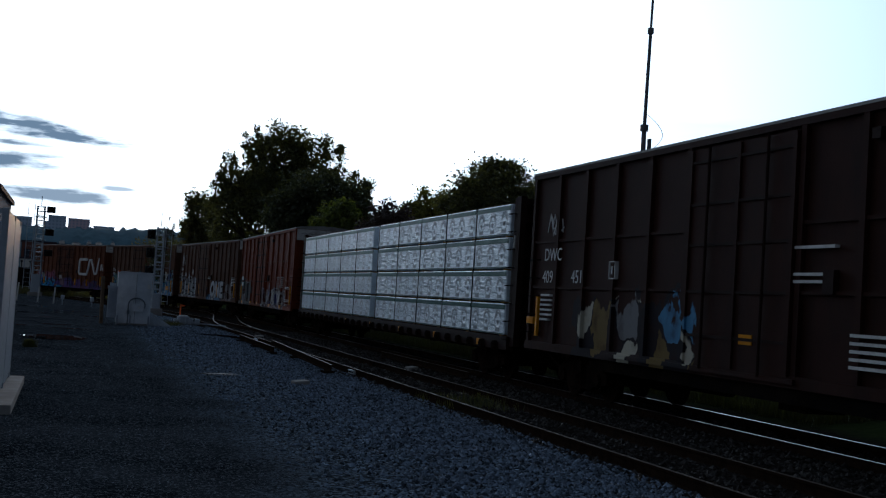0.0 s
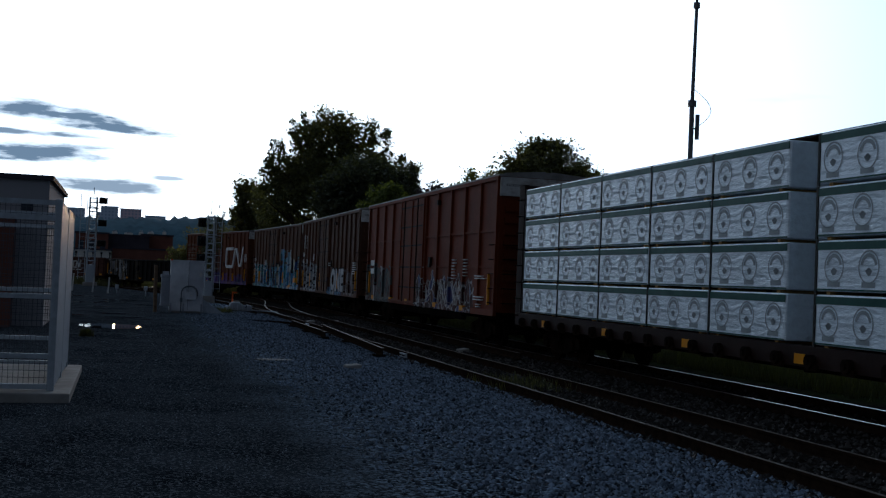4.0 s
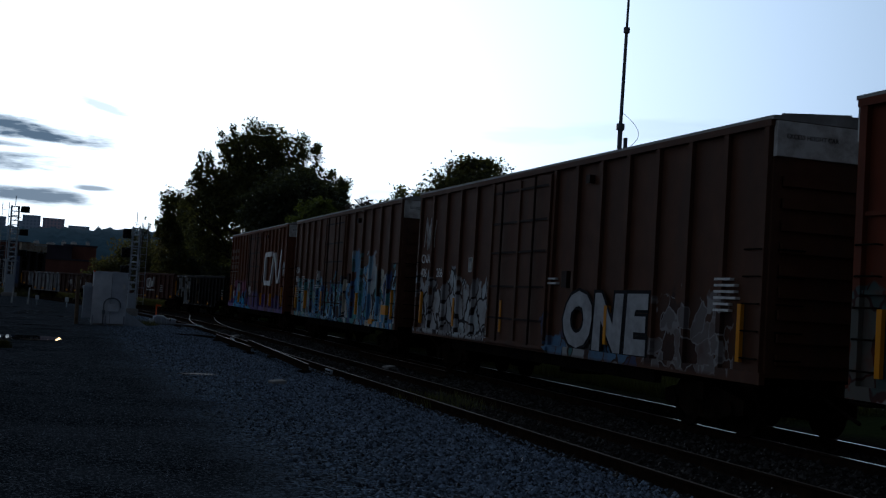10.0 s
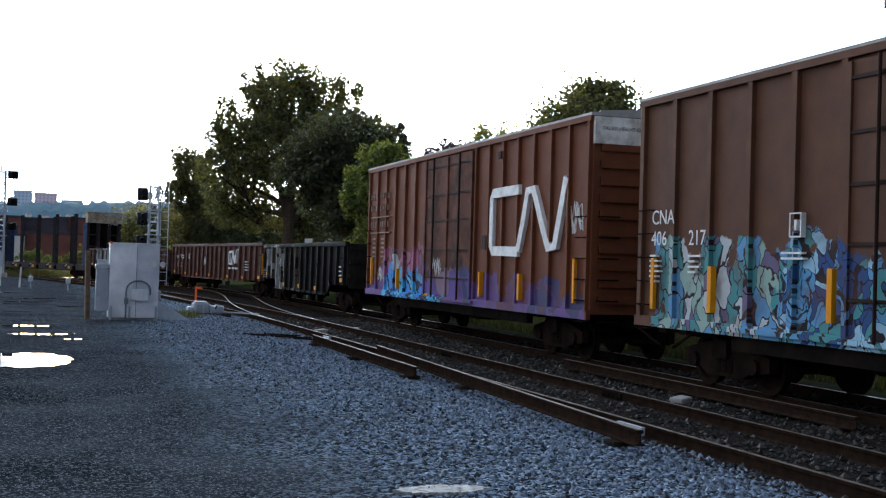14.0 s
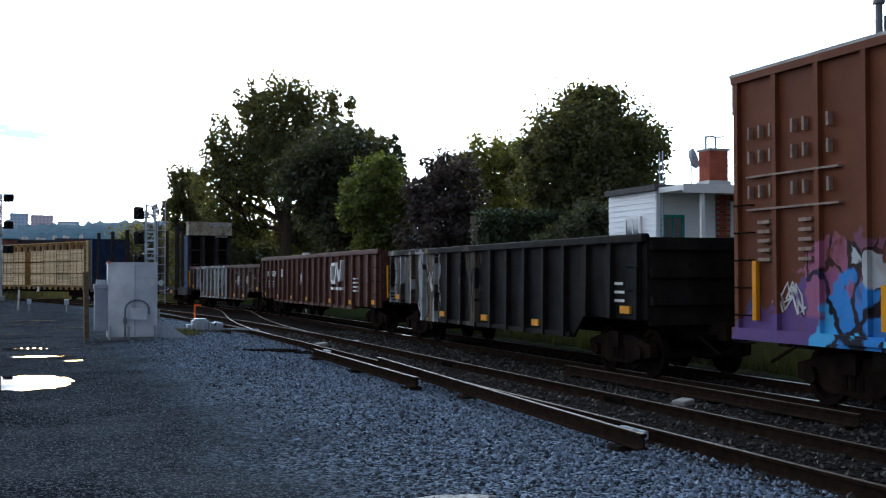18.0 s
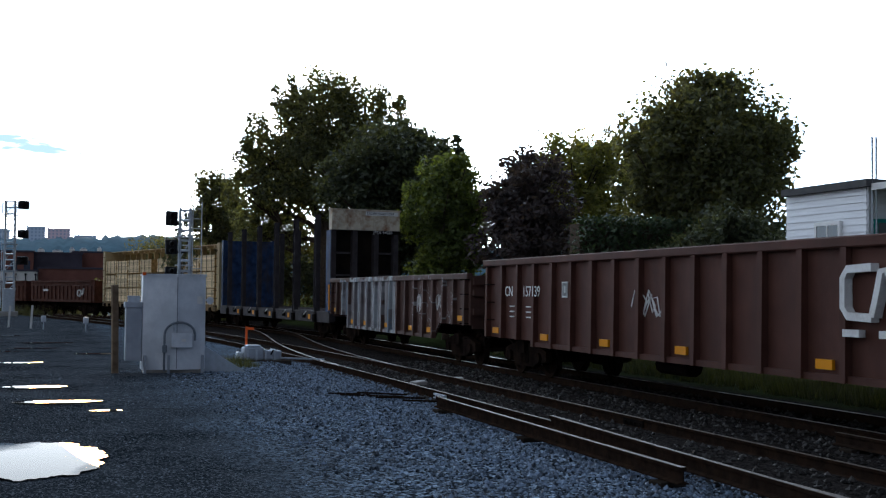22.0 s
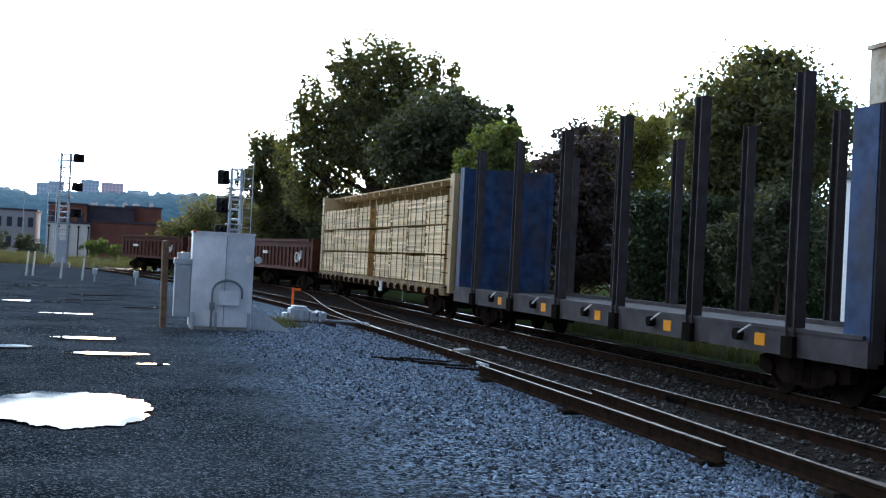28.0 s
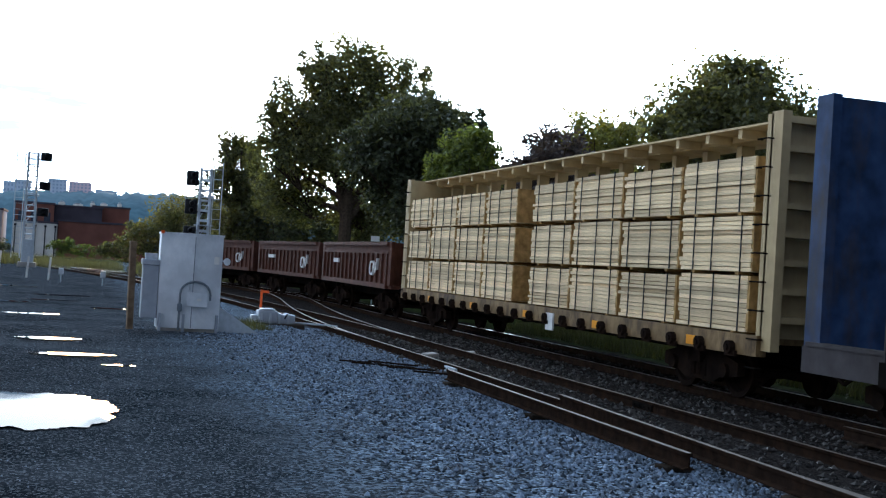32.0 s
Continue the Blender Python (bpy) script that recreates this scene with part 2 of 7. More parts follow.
def mat(name, colour, rough=0.8, metal=0.0, vary=0.25, scale=3.0, bump=0.0, bump_scale=40.0, dirt=None, dirt_amount=0.35,
        dirt_scale=1.2, streak=1.0, spec=0.08, rand=0.0, emit=None, zones=()):
    """A painted, rusted or mineral surface: base colour, fine grain, blotches of dirt, relief."""
    m = bpy.data.materials.new(name)
    m.use_nodes = True
    nd, lk = m.node_tree.nodes, m.node_tree.links
    bsdf = nd["Principled BSDF"]
    bsdf.inputs["Roughness"].default_value = rough
    bsdf.inputs["Metallic"].default_value = metal
    bsdf.inputs["Specular IOR Level"].default_value = spec
    tc = nd.new("ShaderNodeTexCoord")
    n1 = nd.new("ShaderNodeTexNoise")
    n1.inputs["Scale"].default_value, n1.inputs["Detail"].default_value = scale, 6.0
    lk.new(tc.outputs["Object"], n1.inputs["Vector"])
    r1 = nd.new("ShaderNodeMapRange")
    r1.inputs["From Min"].default_value, r1.inputs["From Max"].default_value = 0.3, 0.7
    r1.inputs["To Min"].default_value, r1.inputs["To Max"].default_value = 1 - vary, 1 + vary
    lk.new(n1.outputs["Fac"], r1.inputs["Value"])
    mul = nd.new("ShaderNodeVectorMath")
    mul.operation = "SCALE"
    mul.inputs[0].default_value = colour
    lk.new(r1.outputs["Result"], mul.inputs["Scale"])
    last = mul.outputs["Vector"]
    if dirt is not None:
        mp = nd.new("ShaderNodeMapping")
        mp.inputs["Scale"].default_value = (1, 1, streak)
        lk.new(tc.outputs["Object"], mp.inputs["Vector"])
        n2 = nd.new("ShaderNodeTexNoise")
        n2.inputs["Scale"].default_value, n2.inputs["Detail"].default_value = dirt_scale, 8.0
        n2.inputs["Roughness"].default_value = 0.65
        lk.new(mp.outputs["Vector"], n2.inputs["Vector"])
        r2 = nd.new("ShaderNodeMapRange")
        r2.inputs["From Min"].default_value, r2.inputs["From Max"].default_value = 0.45, 0.7
        r2.inputs["To Max"].default_value = dirt_amount
        lk.new(n2.outputs["Fac"], r2.inputs["Value"])
        mx = nd.new("ShaderNodeMix")
        mx.data_type = "RGBA"
        mx.inputs["B"].default_value = (*dirt, 1)
        lk.new(r2.outputs["Result"], mx.inputs["Factor"])
        lk.new(last, mx.inputs["A"])
        last = mx.outputs["Result"]
    if rand:
        oi = nd.new("ShaderNodeObjectInfo")
        r3 = nd.new("ShaderNodeMapRange")
        r3.inputs["To Min"].default_value, r3.inputs["To Max"].default_value = 1 - rand, 1 + rand
        lk.new(oi.outputs["Random"], r3.inputs["Value"])
        m3 = nd.new("ShaderNodeVectorMath")
        m3.operation = "SCALE"
        lk.new(last, m3.inputs[0])
        lk.new(r3.outputs["Result"], m3.inputs["Scale"])
        last = m3.outputs["Vector"]
    for zone in zones:
        last = spray(nd, lk, tc, last, *zone)
    lk.new(last, bsdf.inputs["Base Color"])
    if bump:
        n4 = nd.new("ShaderNodeTexNoise")
        n4.inputs["Scale"].default_value, n4.inputs["Detail"].default_value = bump_scale, 6.0
        lk.new(tc.outputs["Object"], n4.inputs["Vector"])
        bp = nd.new("ShaderNodeBump")
        bp.inputs["Strength"].default_value, bp.inputs["Distance"].default_value = 0.6, bump
        lk.new(n4.outputs["Fac"], bp.inputs["Height"])
        lk.new(bp.outputs["Normal"], bsdf.inputs["Normal"])
    if emit is not None:
        bsdf.inputs["Emission Color"].default_value = (*emit[:3], 1)
        bsdf.inputs["Emission Strength"].default_value = emit[3]
    return m


RUST_D = (0.055, 0.030, 0.020)
def car_paint(name, colour, dirt, zones=(), rough=0.68):
    return mat(name, colour, rough, vary=0.15, scale=2.0, dirt=dirt, dirt_amount=0.6, dirt_scale=1.6, streak=0.2, bump=0.003, bump_scale=12, zones=zones)


SKY1, SKY2, TEAL1, NAVY, INK = (0.10, 0.30, 0.52), (0.30, 0.52, 0.66), (0.06, 0.26, 0.28), (0.02, 0.07, 0.20), (0.015, 0.015, 0.02)
PALE, MINT, MAUVE, OCHRE, CREAM = (0.48, 0.53, 0.55), (0.28, 0.42, 0.38), (0.26, 0.18, 0.26), (0.45, 0.25, 0.04), (0.55, 0.52, 0.42)
SILVER, ASH, ROSE, VIOLET = (0.42, 0.43, 0.44), (0.24, 0.24, 0.25), (0.36, 0.12, 0.20), (0.12, 0.09, 0.34)
M_RED = car_paint("oxide_red_paint", (0.156, 0.02964, 0.01092), (0.0858, 0.0351, 0.02184), (
    (4.4, 9.3, 0.9, 2.45, ((0.05, 0.12, 0.12), (0.03, 0.09, 0.09), (0.10, 0.13, 0.12), (0.04, 0.10, 0.11), SILVER), INK, 1.1, 0.7, 15, 0.8, 0.05, 2.0, 0.75),
    (-6.9, 0.2, 0.9, 2.05, (INK, INK, NAVY, (0.06, 0.03, 0.03)), SILVER, 1.3, 0.8, 20, 1.1, 0.045, 5.0, 0.8)))
M_CNDOOR = mat("patched_dark_door_paint", (0.1248, 0.04836, 0.0312), 0.8, vary=0.25, dirt=(0.01404, 0.01092, 0.00936), dirt_amount=0.95, dirt_scale=1.3, bump=0.003, bump_scale=12, zones=(
    (-8.2, 8.3, 0.85, 1.75, (VIOLET, NAVY, VIOLET, MAUVE), VIOLET, 0.5, 0.6, 10, 1.1, 0.02, 1.0, 0.7),))
M_SILVERTAG = mat("silver_spray_paint", (0.40, 0.41, 0.43), 0.6, vary=0.2, scale=5, dirt=(0.15, 0.14, 0.14), dirt_amount=0.5, dirt_scale=2.0)
M_INKTAG = mat("black_spray_paint", (0.012, 0.012, 0.016), 0.8, vary=0.2)
M_WIRE = mat("dull_zinc_wire", (0.10, 0.11, 0.125), 0.6, vary=0.2)
M_BROWN4 = car_paint("faded_brown_paint", (0.09672, 0.04212, 0.02496), (0.0663, 0.04056, 0.0312), (
    (2.7, 8.5, 1.0, 2.45, (SILVER, ASH, SILVER, PALE), INK, 1.25, 0.8, 10, 0.9, 0.085, 1.0, 0.9),
    (-5.0, -0.6, 0.95, 1.5, (SKY1, TEAL1, NAVY, PALE), INK, 1.4, 0.7, 40, 0.8, 0.06, 8.0, 0.6),
    (-7.9, -5.2, 1.0, 2.3, (INK, ASH, (0.08, 0.05, 0.04)), SILVER, 1.6, 0.9, 30, 1.0, 0.04, 3.0, 0.55)))
M_BROWN5 = car_paint("graffiti_covered_brown_paint", (0.1061, 0.04758, 0.02808), (0.0663, 0.04056, 0.0312), (
    (3.0, 7.3, 0.9, 2.35, (MINT, TEAL1, (0.14, 0.12, 0.22), PALE, TEAL1, SKY1), INK, 2.5, 0.55, 15, 1.1, 0.05, 4.0, 0.85),
    (-1.0, 3.6, 0.9, 2.35, (SKY1, NAVY, SKY1, TEAL1, NAVY, SKY2, INK), INK, 3.0, 0.8, 35, 1.3, 0.05, 7.0, 0.9),
    (-7.7, -0.9, 0.85, 2.75, (SKY1, INK, SKY2, NAVY, PALE, TEAL1, INK, SKY1, CREAM, NAVY, TEAL1), INK, 2.6, 0.24, 16, 1.2, 0.05, 11.0, 0.92),
    (-3.4, -2.2, 2.0, 3.5, (SKY2, TEAL1, SKY1, PALE), SKY2, 1.6, 0.18, 14, 0.5, 0.03, 15.0, 0.75),
    (-5.2, -4.2, 2.0, 3.4, (SKY2, PALE, SKY2, MINT), SKY2, 1.6, 0.18, 14, 0.5, 0.03, 17.0, 0.75)))
M_CNRED = car_paint("weathered_red_brown_paint", (0.1443, 0.0468, 0.02262), (0.1014, 0.04368, 0.02652), (
    (-8.2, 8.3, 0.85, 1.55, (VIOLET, NAVY, VIOLET, (0.10, 0.06, 0.16)), VIOLET, 0.5, 0.6, 10, 1.1, 0.02, 1.0, 0.6),
    (2.2, 6.6, 1.3, 2.35, (ROSE, (0.20, 0.08, 0.14), ROSE, PALE), INK, 1.1, 0.7, 10, 0.8, 0.06, 6.0, 0.85),
    (0.4, 6.4, 0.8, 1.65, ((0.03, 0.24, 0.62), (0.06, 0.40, 0.72), (0.03, 0.24, 0.62), (0.08, 0.48, 0.74)), INK, 1.0, 0.8, 10, 0.8, 0.09, 9.0, 0.95)))
M_DKBROWN = car_paint("dark_brown_paint", (0.02376, 0.01122, 0.00858), (0.01452, 0.00792, 0.0066))
M_DWC = car_paint("dark_brown_tagged_paint", (0.033, 0.01122, 0.00726), (0.01452, 0.0066, 0.00528), (
    (1.2, 6.4, 0.9, 2.1, (INK, CREAM, (0.03, 0.02, 0.02), SKY1, INK, ASH, INK, (0.20, 0.14, 0.05)), INK, 0.8, 0.8, 10, 1.2, 0.05, 2.0, 0.85),))
M_GONBROWN = car_paint("gondola_brown_paint", (0.0858, 0.03588, 0.02652), (0.0507, 0.02496, 0.0195))
M_GON9 = car_paint("whitewashed_gondola_paint", (0.0819, 0.04524, 0.03588), (0.0429, 0.02652, 0.02184), (
    (-1.2, 6.3, 0.5, 2.45, (PALE, (0.10, 0.07, 0.06), SILVER, (0.17, 0.24, 0.30), PALE, (0.09, 0.06, 0.05), ASH), ASH, 2.6, 0.07, 4, 0.35, 0.06, 2.0, 0.7),
    (-6.9, -3.2, 0.8, 2.2, ((0.10, 0.06, 0.05), (0.12, 0.07, 0.06)), SILVER, 1.3, 0.6, 30, 1.2, 0.022, 9.0, 0.6)))
M_GONBLACK = mat("gondola_black_paint", (0.0104, 0.01, 0.0104), 0.75, vary=0.3, spec=0.04, dirt=(0.036, 0.0296, 0.0248), dirt_amount=0.7, streak=0.25, bump=0.004, bump_scale=10, zones=(
    (3.4, 7.9, 0.5, 2.6, (SILVER, (0.15, 0.14, 0.13), ASH, (0.22, 0.17, 0.11), (0.10, 0.08, 0.06), SILVER), (0.05, 0.045, 0.04), 2.0, 0.10, 5, 0.5, 0.05, 3.0, 0.7),
    (0.2, 1.6, 0.6, 2.5, ((0.12, 0.10, 0.09), (0.03, 0.03, 0.03), (0.16, 0.13, 0.09)), INK, 2.0, 0.12, 8, 0.5, 0.06, 6.0, 0.5)))
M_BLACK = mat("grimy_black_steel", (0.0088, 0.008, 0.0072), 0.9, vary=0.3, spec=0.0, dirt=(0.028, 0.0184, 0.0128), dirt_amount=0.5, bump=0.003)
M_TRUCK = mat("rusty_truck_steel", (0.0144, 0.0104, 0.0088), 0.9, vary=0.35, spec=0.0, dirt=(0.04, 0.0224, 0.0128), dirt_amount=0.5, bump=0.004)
M_WHITE = mat("worn_white_paint", (0.62, 0.61, 0.58), 0.6, vary=0.1, dirt=(0.16, 0.11, 0.08), dirt_amount=0.8, dirt_scale=2.4)
M_MARK = mat("white_stencil_paint", (0.72, 0.72, 0.70), 0.6, vary=0.12, dirt=(0.35, 0.30, 0.27), dirt_amount=0.5, dirt_scale=5)
M_FADED = mat("faded_white_lettering", (0.27, 0.19, 0.15), 0.7, vary=0.3, scale=9)
M_YELLOW = mat("yellow_reflector", (0.736, 0.288, 0.008), 0.35, vary=0.08, dirt=(0.32, 0.16, 0.04), dirt_amount=0.3, dirt_scale=6)
M_RAIL = mat("rusty_rail_steel", (0.0192, 0.0128, 0.0096), 0.8, vary=0.3, scale=8, spec=0.0, dirt=(0.044, 0.024, 0.0144), dirt_amount=0.5, dirt_scale=5, bump=0.002)
M_RAILTOP = mat("polished_rail_head", (0.32, 0.30, 0.28), 0.28, metal=0.9, vary=0.15, scale=6)
M_RAILWORN = mat("dull_rail_head", (0.085, 0.066, 0.052), 0.6, metal=0.4, vary=0.2, scale=6)
M_TIE = mat("weathered_tie_wood", (0.036, 0.0288, 0.0232), 0.9, vary=0.3, scale=5, spec=0.0, bump=0.006, bump_scale=25, rand=0.3)
# Pale blotches paint both chalky scuffs and sky shine into the metal.
M_ALU = mat("brushed_aluminium", (0.57, 0.61, 0.65), 0.38, metal=0.25, vary=0.12, scale=2, dirt=(0.84, 0.87, 0.90), dirt_amount=0.85, dirt_scale=1.3, streak=0.8, spec=0.5)
M_ALUDULL = mat("dull_weathered_aluminium", (0.36, 0.40, 0.45), 0.55, metal=0.2, vary=0.15, scale=3, dirt=(0.26, 0.29, 0.33), dirt_amount=0.5)
M_GALV = mat("galvanised_steel", (0.42, 0.47, 0.52), 0.45, metal=0.25, vary=0.14, scale=10, spec=0.4)
M_MASTGREY = mat("grey_mast_steel", (0.16, 0.17, 0.19), 0.5, metal=0.4, vary=0.1)
M_PIPE = mat("dull_grey_conduit", (0.17, 0.20, 0.23), 0.5, metal=0.3, vary=0.15, scale=8)
M_SIGBLK = mat("signal_black_paint", (0.02, 0.02, 0.022), 0.6)
M_CONC = mat("rough_concrete", (0.34, 0.33, 0.31), 0.9, vary=0.15, scale=4, dirt=(0.18, 0.17, 0.15), dirt_amount=0.5, bump=0.004)
M_WOODPOST = mat("weathered_post_wood", (0.17, 0.12, 0.08), 0.9, vary=0.3, scale=6, bump=0.004)
M_SIDING = mat("white_vinyl_siding", (0.84, 0.86, 0.88), 0.55, vary=0.05, dirt=(0.5, 0.5, 0.48), dirt_amount=0.3)
M_TRIM = mat("white_trim_paint", (0.78, 0.78, 0.76), 0.5, vary=0.06)
M_BRICK = mat("red_brick", (0.30, 0.075, 0.045), 0.85, vary=0.25, scale=5, dirt=(0.2, 0.07, 0.05), rand=0.25)
M_MORTAR = mat("grey_mortar", (0.28, 0.20, 0.17), 0.95, vary=0.15)
M_TEAL = mat("green_door_paint", (0.02, 0.24, 0.21), 0.5, vary=0.08)
M_ROOF = mat("tar_roofing", (0.09, 0.09, 0.09), 0.85, vary=0.2)
M_GLASS = mat("window_glass", (0.05, 0.06, 0.065), 0.06, spec=0.6, vary=0.05)
M_BLIND = mat("pale_blind", (0.62, 0.62, 0.60), 0.8, vary=0.06)
M_LUMBER = mat("sawn_softwood", (0.70, 0.545, 0.335), 0.8, vary=0.30, scale=9, dirt=(0.50, 0.39, 0.245), dirt_amount=0.3, dirt_scale=3, bump=0.002, rand=0.28)
M_LUMEND = mat("lumber_wrap_plywood", (0.40, 0.24, 0.09), 0.8, vary=0.35, scale=7, dirt=(0.22, 0.12, 0.05), dirt_amount=0.5, dirt_scale=6)
M_BEAMSILL = mat("rusted_yellow_sill_paint", (0.20, 0.13, 0.06), 0.7, vary=0.35, dirt=(0.035, 0.02, 0.014), dirt_amount=1.0, dirt_scale=3.0, streak=0.4)
M_BEAM = mat("yellow_centerbeam_paint", (0.47, 0.36, 0.195), 0.6, vary=0.12, dirt=(0.26, 0.165, 0.08), dirt_amount=0.5, streak=0.3)
M_STRAP = mat("black_steel_strap", (0.03, 0.03, 0.03), 0.5)
M_WRAP = mat("white_plastic_wrap", (0.80, 0.91, 0.98), 0.26, spec=0.85, vary=0.06, scale=6, dirt=(0.5, 0.53, 0.58), dirt_amount=0.4, dirt_scale=2.5, bump=0.06, bump_scale=7, rand=0.06)
M_WRAPDK = mat("grey_printed_plastic", (0.34, 0.38, 0.40), 0.4, vary=0.15)
M_WRAPGRN = mat("green_printed_plastic", (0.03, 0.10, 0.085), 0.4, vary=0.15)
M_FLAT = mat("faded_purple_brown_steel", (0.050, 0.044, 0.047), 0.75, vary=0.25, dirt=(0.034, 0.026, 0.023), dirt_amount=0.5, streak=0.3, bump=0.003)
M_BLUE = mat("faded_blue_bulkhead_paint", (0.022, 0.045, 0.105), 0.6, vary=0.4, dirt=(0.056, 0.0464, 0.04), dirt_amount=0.8, dirt_scale=2.4, streak=0.3, bump=0.003)
M_RUSTWHITE = mat("rust_stained_white_panel", (0.55, 0.49, 0.38), 0.7, vary=0.15, dirt=(0.22, 0.08, 0.03), dirt_amount=0.9, dirt_scale=2.6)
M_ORE = mat("ore_car_brown_paint", (0.085, 0.034, 0.023), 0.75, vary=0.25, dirt=(0.055, 0.027, 0.020), dirt_amount=0.6)
M_ORANGE = mat("orange_marker", (0.8, 0.13, 0.03), 0.5)
M_PAINTW = mat("white_painted_steel", (0.68, 0.68, 0.66), 0.5, vary=0.08, dirt=(0.3, 0.28, 0.25), dirt_amount=0.35, dirt_scale=6)
M_WATER = mat("rain_puddle_water", (0.02, 0.022, 0.025), 0.012, spec=0.002, vary=0.02)
M_BARK = mat("tree_bark", (0.075, 0.055, 0.04), 0.95, vary=0.3, scale=8, bump=0.01, bump_scale=18)


def leaf_mat(name, colour, thin=0.25):
    m = bpy.data.materials.new(name)
    m.use_nodes = True
    nd, lk = m.node_tree.nodes, m.node_tree.links
    bsdf = nd["Principled BSDF"]
    bsdf.inputs["Roughness"].default_value = 0.6
    geo = nd.new("ShaderNodeNewGeometry")
    rmp = nd.new("ShaderNodeMapRange")
    rmp.inputs["To Min"].default_value, rmp.inputs["To Max"].default_value = 0.55, 1.5
    lk.new(geo.outputs["Random Per Island"], rmp.inputs["Value"])
    sc = nd.new("ShaderNodeVectorMath")
    sc.operation = "SCALE"
    sc.inputs[0].default_value = colour
    lk.new(rmp.outputs["Result"], sc.inputs["Scale"])
    lk.new(sc.outputs["Vector"], bsdf.inputs["Base Color"])
    tr = nd.new("ShaderNodeBsdfTranslucent")
    hue = nd.new("ShaderNodeVectorMath")
    hue.operation = "MULTIPLY"
    hue.inputs[1].default_value = (2.1, 1.55, 0.5)
    lk.new(sc.outputs["Vector"], hue.inputs[0])
    lk.new(hue.outputs["Vector"], tr.inputs["Color"])
    mx = nd.new("ShaderNodeMixShader")
    mx.inputs["Fac"].default_value = thin
    lk.new(bsdf.outputs["BSDF"], mx.inputs[1])
    lk.new(tr.outputs["BSDF"], mx.inputs[2])
    lk.new(mx.outputs["Shader"], nd["Material Output"].inputs["Surface"])
    return m


M_LEAF = leaf_mat("maple_leaves", (0.092, 0.108, 0.054), 0.45)
M_LEAFDK = leaf_mat("dark_broad_leaves", (0.058, 0.074, 0.042), 0.3)
M_LEAFLT = leaf_mat("light_green_leaves", (0.095, 0.135, 0.038), 0.4)
M_LEAFPU = leaf_mat("purple_leaves", (0.062, 0.048, 0.050), 0.2)
M_LEAFYE = leaf_mat("yellow_green_leaves", (0.15, 0.17, 0.045), 0.35)
M_HEDGE = leaf_mat("hedge_leaves", (0.034, 0.060, 0.024), 0.15)
M_DRYGRASS = leaf_mat("dry_olive_grass_blades", (0.070, 0.080, 0.042), 0.35)
M_GRASS = leaf_mat("grass_blades", (0.040, 0.050, 0.018), 0.3)


# ---- building helpers ----
def box(bm, x0, x1, y0, y1, z0, z1):
    v = [bm.verts.new(p) for p in ((x0, y0, z0), (x1, y0, z0), (x1, y1, z0), (x0, y1, z0), (x0, y0, z1), (x1, y0, z1), (x1, y1, z1), (x0, y1, z1))]
    for f in ((3, 2, 1, 0), (4, 5, 6, 7), (0, 1, 5, 4), (1, 2, 6, 5), (2, 3, 7, 6), (3, 0, 4, 7)):
        bm.faces.new([v[i] for i in f])
    return v


def boxed(*args):
    bm = bmesh.new()
    box(bm, *args)
    return bm


def soft_box(x0, x1, y0, y1, z0, z1, r=0.02, seg=2):
    bm = boxed(x0, x1, y0, y1, z0, z1)
    bmesh.ops.bevel(bm, geom=bm.edges[:], offset=r, segments=seg, profile=0.5, affect="EDGES")
    return bm


def rod(bm, p, q, r0, r1=None, n=8, cap=True):
    """A round bar from p to q, tapering from r0 to r1."""
    r1 = r0 if r1 is None else r1
    p, q = Vector(p), Vector(q)
    rot = (q - p).to_track_quat("Z", "Y")
    rings = []
    for c, r in ((p, r0), (q, r1)):
        rings.append([bm.verts.new(c + rot @ Vector((r * math.cos(2 * math.pi * i / n), r * math.sin(2 * math.pi * i / n), 0))) for i in range(n)])
    for i in range(n):
        bm.faces.new((rings[0][i], rings[0][(i + 1) % n], rings[1][(i + 1) % n], rings[1][i]))
    if cap:
        bm.faces.new(rings[0][::-1])
        bm.faces.new(rings[1])


def rodded(p, q, r0, r1=None, n=8):
    bm = bmesh.new()
    rod(bm, p, q, r0, r1, n)
    return bm


def sweep(bm, profile, path, closed=True, cap=True):
    """Carries a profile (across, up) along path points (x, y, z), upright, its across axis level."""
    rings = []
    for i, c in enumerate(path):
        a, b = Vector(path[max(i - 1, 0)]), Vector(path[min(i + 1, len(path) - 1)])
        t = (b - a)
        t.z = 0
        t.normalize()
        side = Vector((t.y, -t.x, 0))
        rings.append([bm.verts.new(Vector(c) + side * u + Vector((0, 0, w))) for u, w in profile])
    n = len(profile)
    for r0, r1 in zip(rings, rings[1:]):
        for i in range(n if closed else n - 1):
            bm.faces.new((r0[i], r0[(i + 1) % n], r1[(i + 1) % n], r1[i]))
    if cap and closed:
        bm.faces.new(rings[0][::-1])
        bm.faces.new(rings[-1])


def poly(bm, pts):
    return bm.faces.new([bm.verts.new(p) for p in pts])


def mesh_of(name, bm, material, smooth=False):
    bmesh.ops.recalc_face_normals(bm, faces=bm.faces[:])
    me = bpy.data.meshes.new(name)
    bm.to_mesh(me)
    bm.free()
    me.materials.append(material)
    if smooth:
        me.shade_smooth()
    return me


def part(name, bm, material, parent, label="", smooth=False, kind=""):
    ob = new(name, mesh_of(name, bm, material, smooth))
    ob.parent = parent
    return tagged(ob, label=label, kind=kind)


def shared(name, me, parent, m=None, kind=""):
    """Another object on an existing mesh, placed under parent."""
    ob = new(name, me)
    ob.parent = parent
    if m is not None:
        ob.matrix_basis = m
    return tagged(ob, kind=kind)


